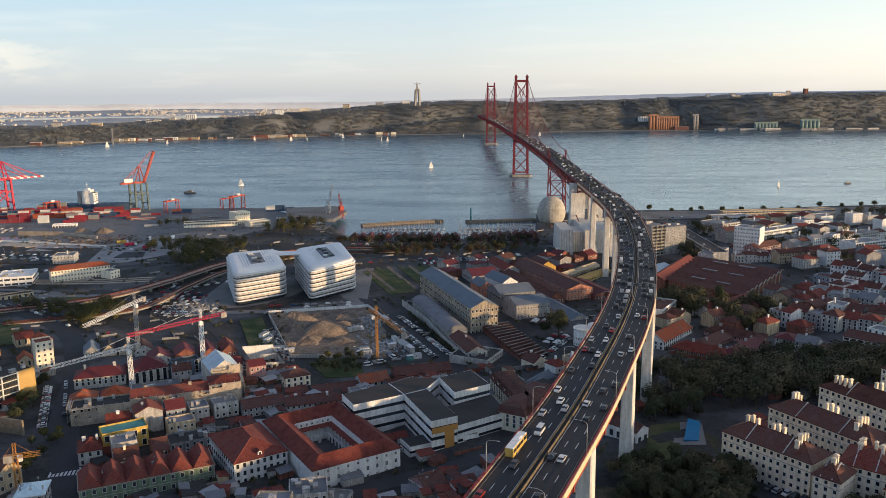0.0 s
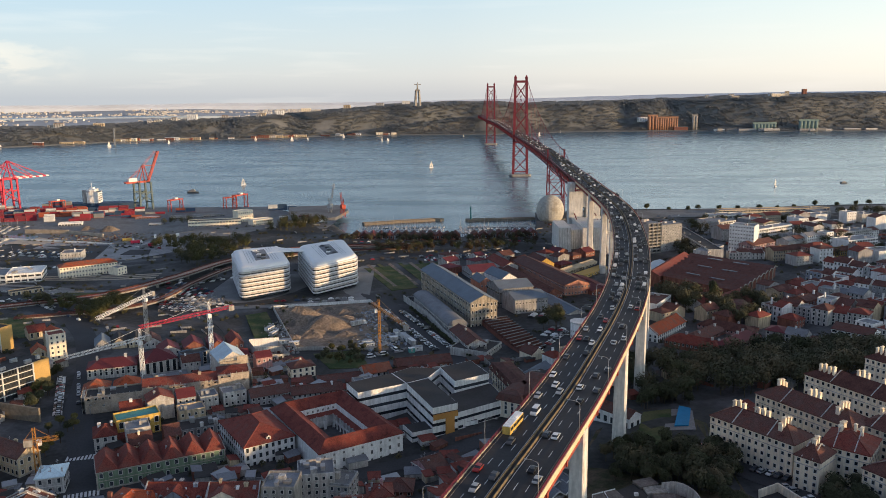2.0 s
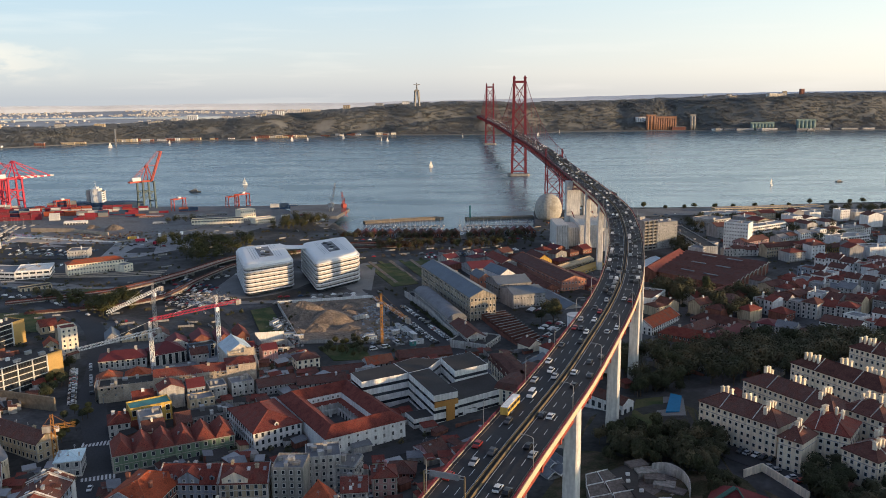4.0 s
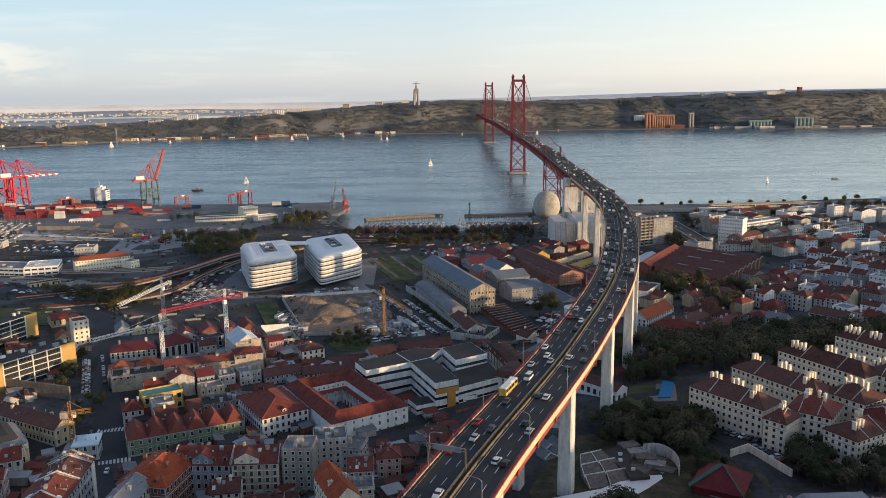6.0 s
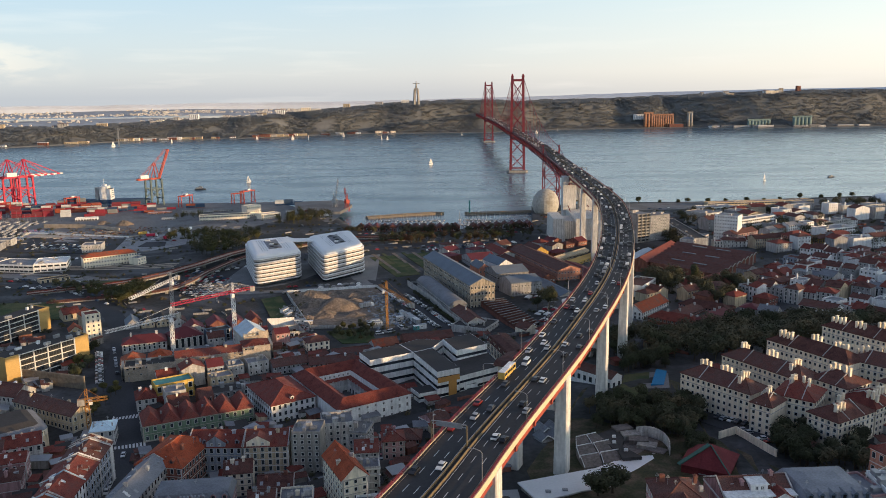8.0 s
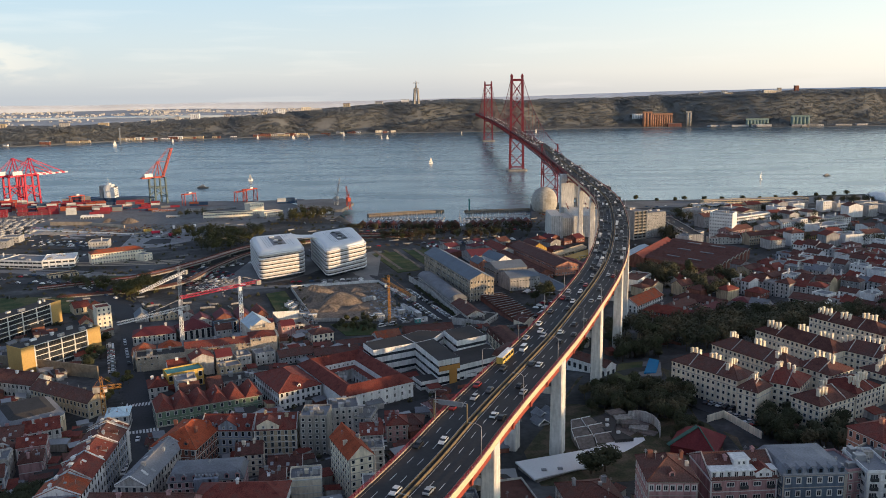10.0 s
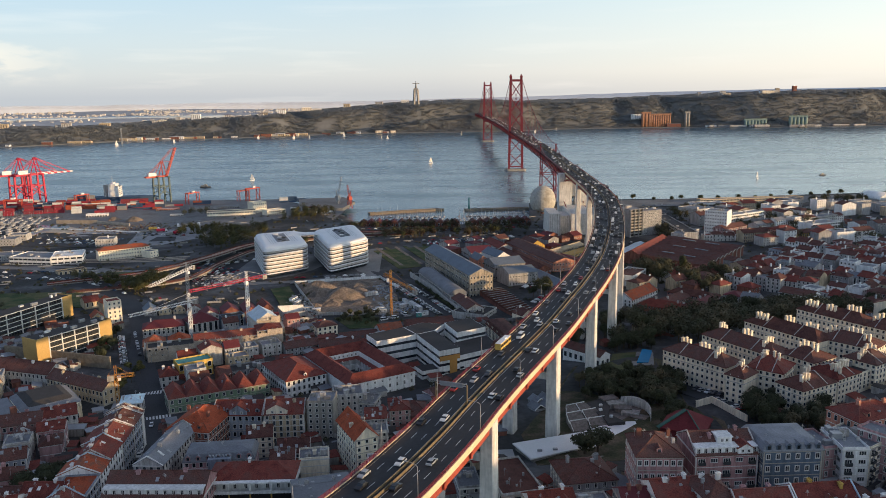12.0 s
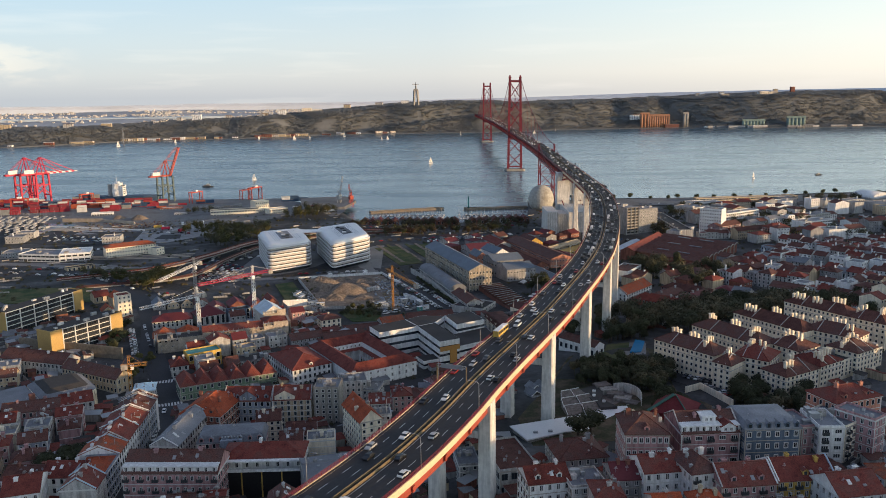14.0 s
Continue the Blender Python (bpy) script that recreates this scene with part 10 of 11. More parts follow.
# ---------------------------------------------------------------- marina and boats
def breakwater(pts, w, label):
    bm = bmesh.new()
    for (x0, y0), (x1, y1) in zip(pts, pts[1:]):
        beam(bm, (x0, y0, 0.2), (x1, y1, 0.2), w, 5.0)
        beam(bm, (x0, y0, 2.9), (x1, y1, 2.9), 1.4, 1.0)
    solid("breakwater", bm, "rock", label, "breakwater")
breakwater([(-104, 960), (-60, 978), (-14, 992), (-6, 988)], 10, "stone breakwater at the marina mouth")
breakwater([(24, 985), (70, 990), (112, 996)], 10, "stone breakwater at the marina mouth")
for x0, x1, y in ((-98, -52, 873), (-44, -6, 873), (16, 58, 873), (64, 98, 873), (-94, -50, 893), (-42, -8, 893), (18, 96, 893), (-90, -10, 913), (20, 98, 913), (-84, -14, 933), (24, 96, 933)):
    bm = bmesh.new()
    quad_box(bm, x0, y - 0.8, 0.2, x1, y + 0.8, 0.8)
    solid("jetty", bm, "quay", "long floating marina jetty", "jetty", group="jetties")
bm = bmesh.new()
tube(bm, (30, 984, 2), (30, 984, 16), 1.2, 0.8, 10)
tube(bm, (30, 984, 16), (30, 984, 19), 1.6, 0.3, 10)
solid("beacon", bm, "tarp_teal", "slim teal harbour beacon on the breakwater", "beacon")


def boat_meshes():
    out = {}
    bm = bmesh.new()
    prism(bm, [(-4.5, -1.2), (1.5, -1.5), (5.5, 0), (1.5, 1.5), (-4.5, 1.2)], -0.3, 1.1)
    out["hull"] = mesh_of("hull", bm, "white")
    bm = bmesh.new()
    quad_box(bm, -2.6, -0.9, 1.1, 1.2, 0.9, 1.8)
    out["cabin"] = mesh_of("cabin", bm, "frame_white")
    bm = bmesh.new()
    tube(bm, (0.6, 0, 1.1), (0.6, 0, 14), 0.16, 0.1, 6)
    beam(bm, (0.6, 0, 2.6), (-4.2, 0, 2.6), 0.16)
    beam(bm, (0.6, -1.0, 8), (0.6, 1.0, 8), 0.1)
    out["mast"] = mesh_of("mast", bm, "metal_grey")
    bm = bmesh.new()
    for pts in (((0.5, 0, 13.6), (0.5, 0, 2.7), (-4.1, 0.5, 2.7)), ((0.8, 0, 12.5), (5.2, 0.1, 1.6), (0.8, -0.9, 2.0))):
        v = [bm.verts.new(p) for p in pts]
        bm.faces.new(v)
        w2 = [bm.verts.new((p[0], p[1] + 0.05, p[2])) for p in pts]
        bm.faces.new(w2[::-1])
        for k in range(3):
            bm.faces.new((v[k], v[(k + 1) % 3], w2[(k + 1) % 3], w2[k]))
    out["sail"] = mesh_of("sail", bm, "sail")
    return out


BOAT = boat_meshes()


def yacht(x, y, yaw, k, sails, group):
    g = thing("sailing_boat", x, y, 0, yaw, "white sailing yacht under full sail on the river" if sails else "white yacht with a bare mast moored at a jetty", "boat", group)
    g.scale = (k, k, k)
    for nm in ("hull", "cabin", "mast") + (("sail",) if sails else ()):
        placed(nm, BOAT[nm], g, 0, 0, 0)


for x, y, k in ((-34, 1750, 1.1), (-368, 1419, 1.0), (560, 1340, 1.1), (-1086, 2560, 2.0), (-391, 3035, 2.0), (-225, 2790, 1.7), (-205, 2790, 1.5), (66, 3060, 1.5), (-556, 2868, 1.8), (-500, 2880, 1.5), (-955, 2740, 1.5), (470, 3290, 1.6), (-700, 2925, 1.5), (360, 3100, 1.6)):
    yacht(x, y, 30 + (x * 7) % 60, k if y < 2000 else k * 0.7, True, "sailing boats")
marina_rng = random.Random(8)


def moored(bm, x, y, z, k, across=False):
    """Adds one small yacht with a bare mast to a crowd of them."""
    turn = (lambda a, b: (b, a)) if across else (lambda a, b: (a, b))
    out = [(-1.2, -4.5), (1.2, -4.5), (1.5, 1.5), (0, 5.5), (-1.5, 1.5)]
    pts = [turn(a * k, b * k) for a, b in out]
    prism(bm, [(x + a, y + b) for a, b in (pts[::-1] if across else pts)], z - 0.2, z + 1.0 * k)
    quad_box(bm, x - 0.8 * k, y - (0.8 if across else 2.6) * k, z + 1.0 * k, x + 0.8 * k, y + (0.8 if across else 1.2) * k, z + 1.7 * k, 1)
    tube(bm, (x, y, z + 1), (x, y, z + 13 * k), 0.1, 0.07, 4, 2)


crowd = bmesh.new()
for y in (862, 873, 884, 895, 906, 917, 928, 939):
    x = -100
    while x < 100:
        if marina_rng.random() < 0.8 and abs(x - 5) > 8 and y > coast_y(x) + 7:
            moored(crowd, x, y + marina_rng.uniform(-1.5, 1.5), 0.0, marina_rng.uniform(0.7, 1.15))
        x += marina_rng.uniform(4.2, 6.5)
solid("moored_yacht", crowd, ("white", "bluegrey_wall", "metal_grey"), "crowd of white yachts with bare masts in the marina", "boats", "stuff")

patch("dock_basin", [(-590, 960), (-498, 945), (-452, 850), (-470, 790), (-620, 800)], "water", "narrow old dock basin full of moored yachts", "water", 0.25)
dock = bmesh.new()
for y in range(806, 940, 15):
    x = -600 + marina_rng.uniform(0, 5)
    while x < (-474 if y < 850 else -500):
        moored(dock, x, y, ground_z(x, y) + 0.25, marina_rng.uniform(0.8, 1.3))
        x += marina_rng.uniform(6, 13)
solid("moored_yacht", dock, ("offwhite", "grey_wall", "metal_grey"), "crowd of white yachts moored in the old dock", "boats", "stuff")


def motor_boat(x, y, yaw, k):
    g = thing("ferry_boat", x, y, 0, yaw, "small grey excursion boat on the river", "boat")
    g.scale = (k, k, k)
    bm = bmesh.new()
    prism(bm, [(-9, -2.6), (5, -2.6), (10, 0), (5, 2.6), (-9, 2.6)], -0.5, 2)
    part("hull", bm, "dark_metal", g)
    bm = bmesh.new()
    quad_box(bm, -7, -2.1, 2, 4, 2.1, 4.2)
    quad_box(bm, -2, -1.6, 4.2, 3, 1.6, 6.2)
    part("cabin", bm, "offwhite", g)
    bm = bmesh.new()
    quad_box(bm, -6.5, -2.16, 2.7, 3.6, 2.16, 3.5)
    part("glazing", bm, "glass", g)
motor_boat(-425, 1310, 0, 1.0)
motor_boat(700, 1388, 10, 0.7)
motor_boat(1500, 3280, 5, 2.0)
motor_boat(265, 1240, 160, 0.9)


# ---------------------------------------------------------------- far bank
def monument():
    x, y, z = -108, 3040, 118
    g = thing("monument_pedestal", x, y, z, 0, "tall pale concrete portal pedestal on the cliff top", "pedestal")
    for sx in (-1, 1):
        for sy in (-1, 1):
            bm = bmesh.new()
            beam(bm, (sx * 8.5, sy * 8.5, 0), (sx * 5.2, sy * 5.2, 56), 6.5)
            part("pillar", bm, "concrete", g)
    bm = bmesh.new()
    quad_box(bm, -9, -9, 54, 9, 9, 60)
    quad_box(bm, -6, -6, 60, 6, 6, 62)
    part("platform", bm, "concrete", g)
    bm = bmesh.new()
    tube(bm, (0, 0, 62), (0, 0, 80), 3.2, 2.2, 10)
    tube(bm, (0, 0, 80), (0, 0, 83), 2.2, 1.0, 10)
    tube(bm, (0, 0, 83), (0, 0, 87.5), 1.5, 1.2, 10)
    beam(bm, (-13, 0, 79.5), (13, 0, 79.5), 2.0, 2.4)
    bmesh.ops.translate(bm, verts=bm.verts, vec=(x, y, z))
    solid("statue", bm, "concrete", "pale stone statue with arms held wide", "statue")
monument()

bank_rng = random.Random(4)


def far_woods():
    """Clumped scrub and woods over the cliffs, all in one mesh."""
    verts, faces = [], []
    for _ in range(30000):
        x = bank_rng.uniform(-2300, 2500)
        d = bank_rng.uniform(28, 420)
        if noise.noise(Vector((x / 110, d / 80, 4.2))) < (-0.34 if x < 250 else -0.6):
            continue
        y = float(np.interp(x, _sx, _sy)) + d
        z = far_z(x, d)
        r = bank_rng.uniform(5, 13)
        for _ in range(10):
            c = Vector((x + bank_rng.uniform(-r, r), y + bank_rng.uniform(-r, r), z + bank_rng.uniform(0, r * 0.5)))
            s = r * bank_rng.uniform(0.22, 0.42)
            n = Vector((bank_rng.uniform(-0.35, 0.35), bank_rng.uniform(-0.75, -0.15), 1)).normalized()
            a = n.orthogonal().normalized()
            b = n.cross(a)
            k = len(verts)
            verts += [tuple(c - a * s), tuple(c - b * s), tuple(c + a * s), tuple(c + b * s)]
            faces.append((k, k + 1, k + 2, k + 3))
    me = bpy.data.meshes.new("far_woods")
    me.from_pydata(verts, [], faces)
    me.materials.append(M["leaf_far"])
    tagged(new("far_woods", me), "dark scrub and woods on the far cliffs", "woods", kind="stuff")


# foliage paled towards grey: the haze is put into the leaf colour
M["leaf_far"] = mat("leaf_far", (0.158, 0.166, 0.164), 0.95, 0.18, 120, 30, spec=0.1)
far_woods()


def far_house(x, d, w, dep, h, m, name="far_building", label="pale far-off waterside building", z=None, cat="building"):
    y = float(np.interp(x, _sx, _sy)) + d
    z = far_z(x, d) if z is None else z
    g = thing(name, x, y, z - 1, bank_rng.uniform(-8, 8), label, cat, "far buildings")
    bm = bmesh.new()
    quad_box(bm, -w / 2, -dep / 2, 0, w / 2, dep / 2, h + 1)
    part("wall", bm, m, g)
    bm = bmesh.new()
    quad_box(bm, -w / 2 - 0.4, -dep / 2 - 0.4, h + 1, w / 2 + 0.4, dep / 2 + 0.4, h + 2)
    part("roof", bm, bank_rng.choice(("roof_brown", "roof_grey", "white")), g)
    bm = bmesh.new()
    n = max(1, int(w / 7))
    for k in range(n):
        u = -w / 2 + w * (k + 0.5) / n
        for f in range(max(1, int(h / 4))):
            quad_box(bm, u - 1.4, -dep / 2 - 0.1, 1.6 + f * 4, u + 1.4, -dep / 2 + 0.1, 3.6 + f * 4)
    part("glazing", bm, "glass", g)["kind"] = "stuff"


for _ in range(46):
    x = bank_rng.uniform(-1700, -150)
    far_house(x, bank_rng.uniform(7, 16), bank_rng.uniform(14, 46), 10, bank_rng.uniform(4, 9), bank_rng.choice(("offwhite", "cream", "pale_cream", "brick", "white")))
for _ in range(20):
    x = bank_rng.uniform(700, 2300)
    far_house(x, bank_rng.uniform(7, 20), bank_rng.uniform(20, 70), 12, bank_rng.uniform(5, 10), bank_rng.choice(("offwhite", "concrete", "grey_wall", "white")))
for _ in range(26):
    x = bank_rng.choice((bank_rng.uniform(-1000, -150), bank_rng.uniform(1150, 1500), bank_rng.uniform(-1600, -1000)))
    far_house(x, bank_rng.uniform(190, 260), bank_rng.uniform(14, 40), 12, bank_rng.uniform(12, 22), bank_rng.choice(("white", "pale_cream", "offwhite", "cream")), label="pale house on the cliff top")
far_house(1600, 300, 17, 15, 30, "brick", label="tall brown block on the cliff top", name="far_tower")


M["far_silo"] = mat("far_silo", (0.36, 0.19, 0.12), 0.9, 0.25, 30, 6)
M["far_tank"] = mat("far_tank", (0.2, 0.27, 0.25), 0.85, 0.2, 30, 6)


def grain_silos(x, d, n, r, h, m, label, base=4):
    y = float(np.interp(x, _sx, _sy)) + d
    g = thing("grain_silo", x, y, base, 0, label, "grain silo", "grain silos")
    for k in range(n):
        bm = bmesh.new()
        tube(bm, (k * r * 2, 0, -2), (k * r * 2, 0, h), r, r, 14)
        part("cylinder", bm, m, g)
    bm = bmesh.new()
    quad_box(bm, -r, -3, h, (2 * n - 1) * r, 3, h + 7)
    part("head_house", bm, m, g)
grain_silos(905, 25, 9, 5, 50, "far_silo", "row of sunlit ochre grain silos")
grain_silos(868, 30, 3, 7, 58, "far_silo", "red-banded grain silo tower")
grain_silos(1052, 28, 2, 6, 58, "concrete", "grey concrete grain silos")
grain_silos(1470, 28, 5, 8, 38, "far_tank", "pale green oil tanks", 4)
grain_silos(1290, 30, 7, 7, 26, "far_tank", "dull green storage tanks", 4)
far_house(1000, 18, 60, 16, 14, "brick", label="red-brown mill building by the water")
far_house(855, 70, 60, 20, 22, "white", label="white stepped building on the slope")
for x in (-1083,):
    g = thing("signal_mast", x, 2600, 0, 0, "pale lattice mast standing by the far shore", "mast")
    bm = bmesh.new()
    lattice(bm, (0, 0, 0), (0, 0, 58), 2.4, 6, 0.8)
    beam(bm, (-6, 0, 54), (6, 0, 54), 1.2)
    part("tower", bm, "metal_grey", g)


# ---------------------------------------------------------------- dock sheds, allotments and shore buildings
def dock_sheds():
    """The row of gabled brick dock sheds between the avenue and the marina."""
    r = random.Random(33)
    for x0, y0, x1, y1, n in ((-103, 838, 14, 836, 13), (26, 838, 98, 850, 8)):
        for k in range(n):
            t = (k + 0.5) / n
            w = math.hypot(x1 - x0, y1 - y0) / n
            house(x0 + (x1 - x0) * t, y0 + (y1 - y0) * t, 4, w - 0.6, 15 + r.uniform(-2, 2), 9.6 + r.uniform(-0.5, 0.5), "gable", 3.0, r.choice(("brick", "roof_brown", "brick", "grey_wall")), r.choice(("roof_brown", "roof_brown", "roof_maroon")), 1, ridge="y", sides="f", win="big", name="dock_shed", cat="dock shed", group="dock sheds", label="brick dock shed with a red-brown gable beside the marina")


dock_sheds()
strip("road_11", [(-330, 690), (-200, 748), (-100, 800), (0, 812), (110, 808)], 11, "asphalt", "road along the marina sheds", "road")
strip("road_12", [(170, 960), (300, 972), (450, 985), (640, 1010)], 14, "asphalt", "riverside road behind the promenade", "road")
for k in range(7):
    t = k / 7
    strip("garden_bed", [(-72 + 66 * t, 690 + 16 * t), (-42 + 60 * t, 612 + 20 * t)], 3.4, "grass" if k % 2 else "earth", "narrow planted allotment bed", "garden bed", "structure", 0.42)
for x, y, w, d, z, yaw, m, words in ((420, 1005, 150, 12, 11, 7, "cream", "long low tan quay wall building"), (575, 900, 80, 34, 16, 12, "grey_wall", "broad low grey-roofed riverside hall"), (340, 945, 46, 20, 13, 10, "white", "low white riverside shed"), (640, 960, 80, 26, 16, 10, "grey_wall", "broad grey-roofed riverside hall")):
    house(x, y, yaw, w, d, z, "flat", 0, m, "roof_grey", 2, sides="f", win="strip", clutter=4, name="riverside_hall", cat="hall", group="riverside halls", label=words)


def barrel_hall(x, y, yaw, w, d, z0, h):
    """Hall under a white segmental vault."""
    g = thing("vaulted_hall", x, y, z0, yaw, "riverside hall under a white segmental vault", "hall")
    bm = bmesh.new()
    quad_box(bm, -w / 2, -d / 2, -2, w / 2, d / 2, h)
    part("wall", bm, "offwhite", g)
    bm = bmesh.new()
    ring = [(-w / 2 * math.cos(a), h + w * 0.22 * math.sin(a)) for a in np.linspace(0, math.pi, 15)]
    lo, hi = [bm.verts.new((u, -d / 2 - 0.5, z)) for u, z in ring], [bm.verts.new((u, d / 2 + 0.5, z)) for u, z in ring]
    for k in range(14):
        bm.faces.new((lo[k], lo[k + 1], hi[k + 1], hi[k])).smooth = True
    bm.faces.new(lo), bm.faces.new(hi[::-1])
    part("vault", bm, "white", g)


barrel_hall(588, 985, 12, 34, 40, 6, 6)


# ---------------------------------------------------------------- infill of small houses
ROADS = [[(-118, 100), (-124, 176), (-140, 250), (-150, 290), (-178, 345), (-206, 420), (-250, 500), (-330, 570)], [(-150, 285), (-112, 265), (-60, 268), (-20, 290), (10, 300), (40, 330)], [(-60, 570), (-36, 540), (-11, 470), (8, 405), (20, 378)],
         [(88, 284), (99, 272), (107, 253), (118, 240), (140, 228), (175, 205)], [(-500, 560), (-331, 575), (-257, 592), (-190, 625), (-120, 700), (-40, 735), (120, 745), (300, 760), (600, 800)]]
for x, y, w, d, yaw in ((-50, 316, 38, 56, 32), (-150, 610, 70, 90, 40), (-98, 622, 60, 90, 40), (-30, 345, 40, 30, 30), (5, 335, 50, 45, 30), (-200, 275, 32, 32, 40), (222, 622, 80, 100, 40), (40, 469, 30, 80, 20), (81, 460, 24, 20, 0), (-106, 437, 20, 30, 25), (46, 203, 56, 36, 20), (66, 228, 30, 30, 0), (46, 236, 34, 26, 12), (92, 203, 28, 20, 47), (-85, 495, 80, 110, 20), (-123, 495, 24, 90, 20), (-60, 425, 40, 60, 20), (100, 305, 26, 40, 20), (140, 800, 60, 80, 0), (-50, 650, 60, 110, 20)):
    BUILT.append((x, y, w, d, yaw))


def near_road(x, y, m):
    for line in ROADS:
        for (x0, y0), (x1, y1) in zip(line, line[1:]):
            a, b, p = Vector((x0, y0)), Vector((x1, y1)), Vector((x, y))
            t = min(max((p - a).dot(b - a) / (b - a).length_squared, 0), 1)
            if (p - a.lerp(b, t)).length < m:
                return True
    return False


def under_bridge(x, y):
    xs = np.interp(y, [p.y for p in LINE], [p.x for p in LINE])
    return abs(x - xs) < 14


def infill(poly, yaw, step, ze, seed, roofs=ROOFS, walls=WALLS, floors=3, size=(8, 12), keep=0.9, rise=2.6, gap=1.0):
    rr = random.Random(seed)
    c, s = math.cos(radians(yaw)), math.sin(radians(yaw))
    mx, my = sum(p[0] for p in poly) / len(poly), sum(p[1] for p in poly) / len(poly)
    for i in range(-30, 31):
        for j in range(-30, 31):
            u, v = i * step + rr.uniform(-1.2, 1.2), j * (step + 2) + rr.uniform(-1, 1)
            x, y = mx + u * c - v * s, my + u * s + v * c
            odd = False
            for (x0, y0), (x1, y1) in zip(poly, poly[1:] + poly[:1]):
                if (y0 > y) != (y1 > y) and x < (x1 - x0) * (y - y0) / (y1 - y0) + x0:
                    odd = not odd
            if not odd or rr.random() > keep:
                continue
            w, d = rr.uniform(*size), rr.uniform(*size)
            if near_road(x, y, 7 + max(w, d) / 2) or under_bridge(x, y) or inside(x, y, gap + max(w, d) / 2):
                continue
            rm = rr.choice(roofs)
            kind = rr.choice(("gable", "gable", "hip")) if rm != "roof_grey" else "flat"
            house(x, y, yaw + rr.choice((0, 0, 90)) + rr.uniform(-2, 2), w, d, ground_z(x, y) + ze * rr.uniform(0.75, 1.25), kind, rise * rr.uniform(0.7, 1.2), rr.choice(walls), rm, floors, sides="f", chim=rr.choice((0, 1, 1)), clutter=rr.choice((1, 2)) if kind == "flat" else 0, win="small", crowd=True)


LOWR = ["roof_red", "roof_brown", "roof_brown", "roof_red", "roof_grey"]
infill([(-330, 200), (-165, 180), (-172, 270), (-200, 330), (-330, 330)], 20, 13, 8, 101, LOWR, floors=2)
infill([(-112, 120), (-60, 110), (-20, 180), (-25, 280), (-112, 280)], 8, 12, 12, 102, LOWR, floors=4)
infill([(-140, 300), (-100, 300), (-95, 420), (-175, 440), (-160, 350)], 26, 12, 8, 103, ["roof_red", "roof_maroon", "roof_brown", "roof_grey"], floors=2)
infill([(-98, 345), (-40, 372), (-50, 405), (-98, 395)], 25, 12, 5, 104, LOWR, floors=1)
infill([(70, 560), (135, 570), (135, 735), (-10, 735), (-10, 640), (60, 620)], 40, 17, 5, 105, ["roof_brown", "roof_red", "roof_maroon"], ["brick", "grey_wall", "offwhite"], 1, (10, 16), 0.8)
infill([(235, 470), (330, 390), (480, 420), (560, 560), (420, 640), (300, 600)], -50, 12.5, 9, 106, ["roof_brown", "roof_brown", "roof_red", "roof_brown", "roof_grey"], ["white", "white", "offwhite", "white", "pink", "grey_wall", "white", "cream"], 3, (9, 13), 0.98, gap=0.1)
infill([(270, 660), (430, 660), (620, 700), (620, 960), (320, 930), (260, 780)], 15, 22, 11, 107, ["roof_grey", "roof_brown", "roof_grey", "roof_red"], ["offwhite", "grey_wall", "cream", "white"], 4, (12, 22), 0.5)
infill([(20, 84), (220, 84), (220, 125), (20, 135)], 4, 12.5, 11, 108, ["roof_red", "roof_orange", "roof_brown"], floors=3)
infill([(-620, 380), (-350, 380), (-340, 440), (-620, 440)], 15, 24, 8, 109, LOWR, ["white", "offwhite"], 2, (12, 22), 0.5)
infill([(-620, 620), (-345, 640), (-360, 780), (-620, 800)], 10, 26, 6, 110, ["roof_grey"], ["offwhite", "grey_wall"], 2, (14, 22), 0.16)
infill([(235, 340), (330, 250), (430, 380), (330, 400)], -50, 14, 14, 111, ["roof_brown", "roof_red"], ["pale_cream", "offwhite"], 4, (9, 13), 0.85)
infill([(118, 440), (235, 465), (300, 590), (250, 640), (190, 560), (130, 520)], 35, 13, 7, 114, ["roof_brown", "roof_red", "roof_brown"], ["brick", "offwhite", "grey_wall", "cream"], 2, (9, 14), 0.9, gap=0.2)
infill([(150, 165), (260, 120), (280, 220), (190, 215)], 10, 13, 13, 112, LOWR, floors=4)
infill([(-25, 375), (75, 390), (80, 440), (10, 440)], 35, 15, 5, 113, LOWR, floors=1, keep=0.5)


def build_crowd():
    me = bpy.data.meshes.new("distant_houses")
    me.from_pydata(CROWD["verts"], [], CROWD["faces"])
    for m in CROWD["slots"]:
        me.materials.append(M[m])
    me.polygons.foreach_set("material_index", CROWD["mats"])
    tagged(new("distant_houses", me), "dense far quarters of white-walled houses with tiled roofs", "houses", kind="stuff")


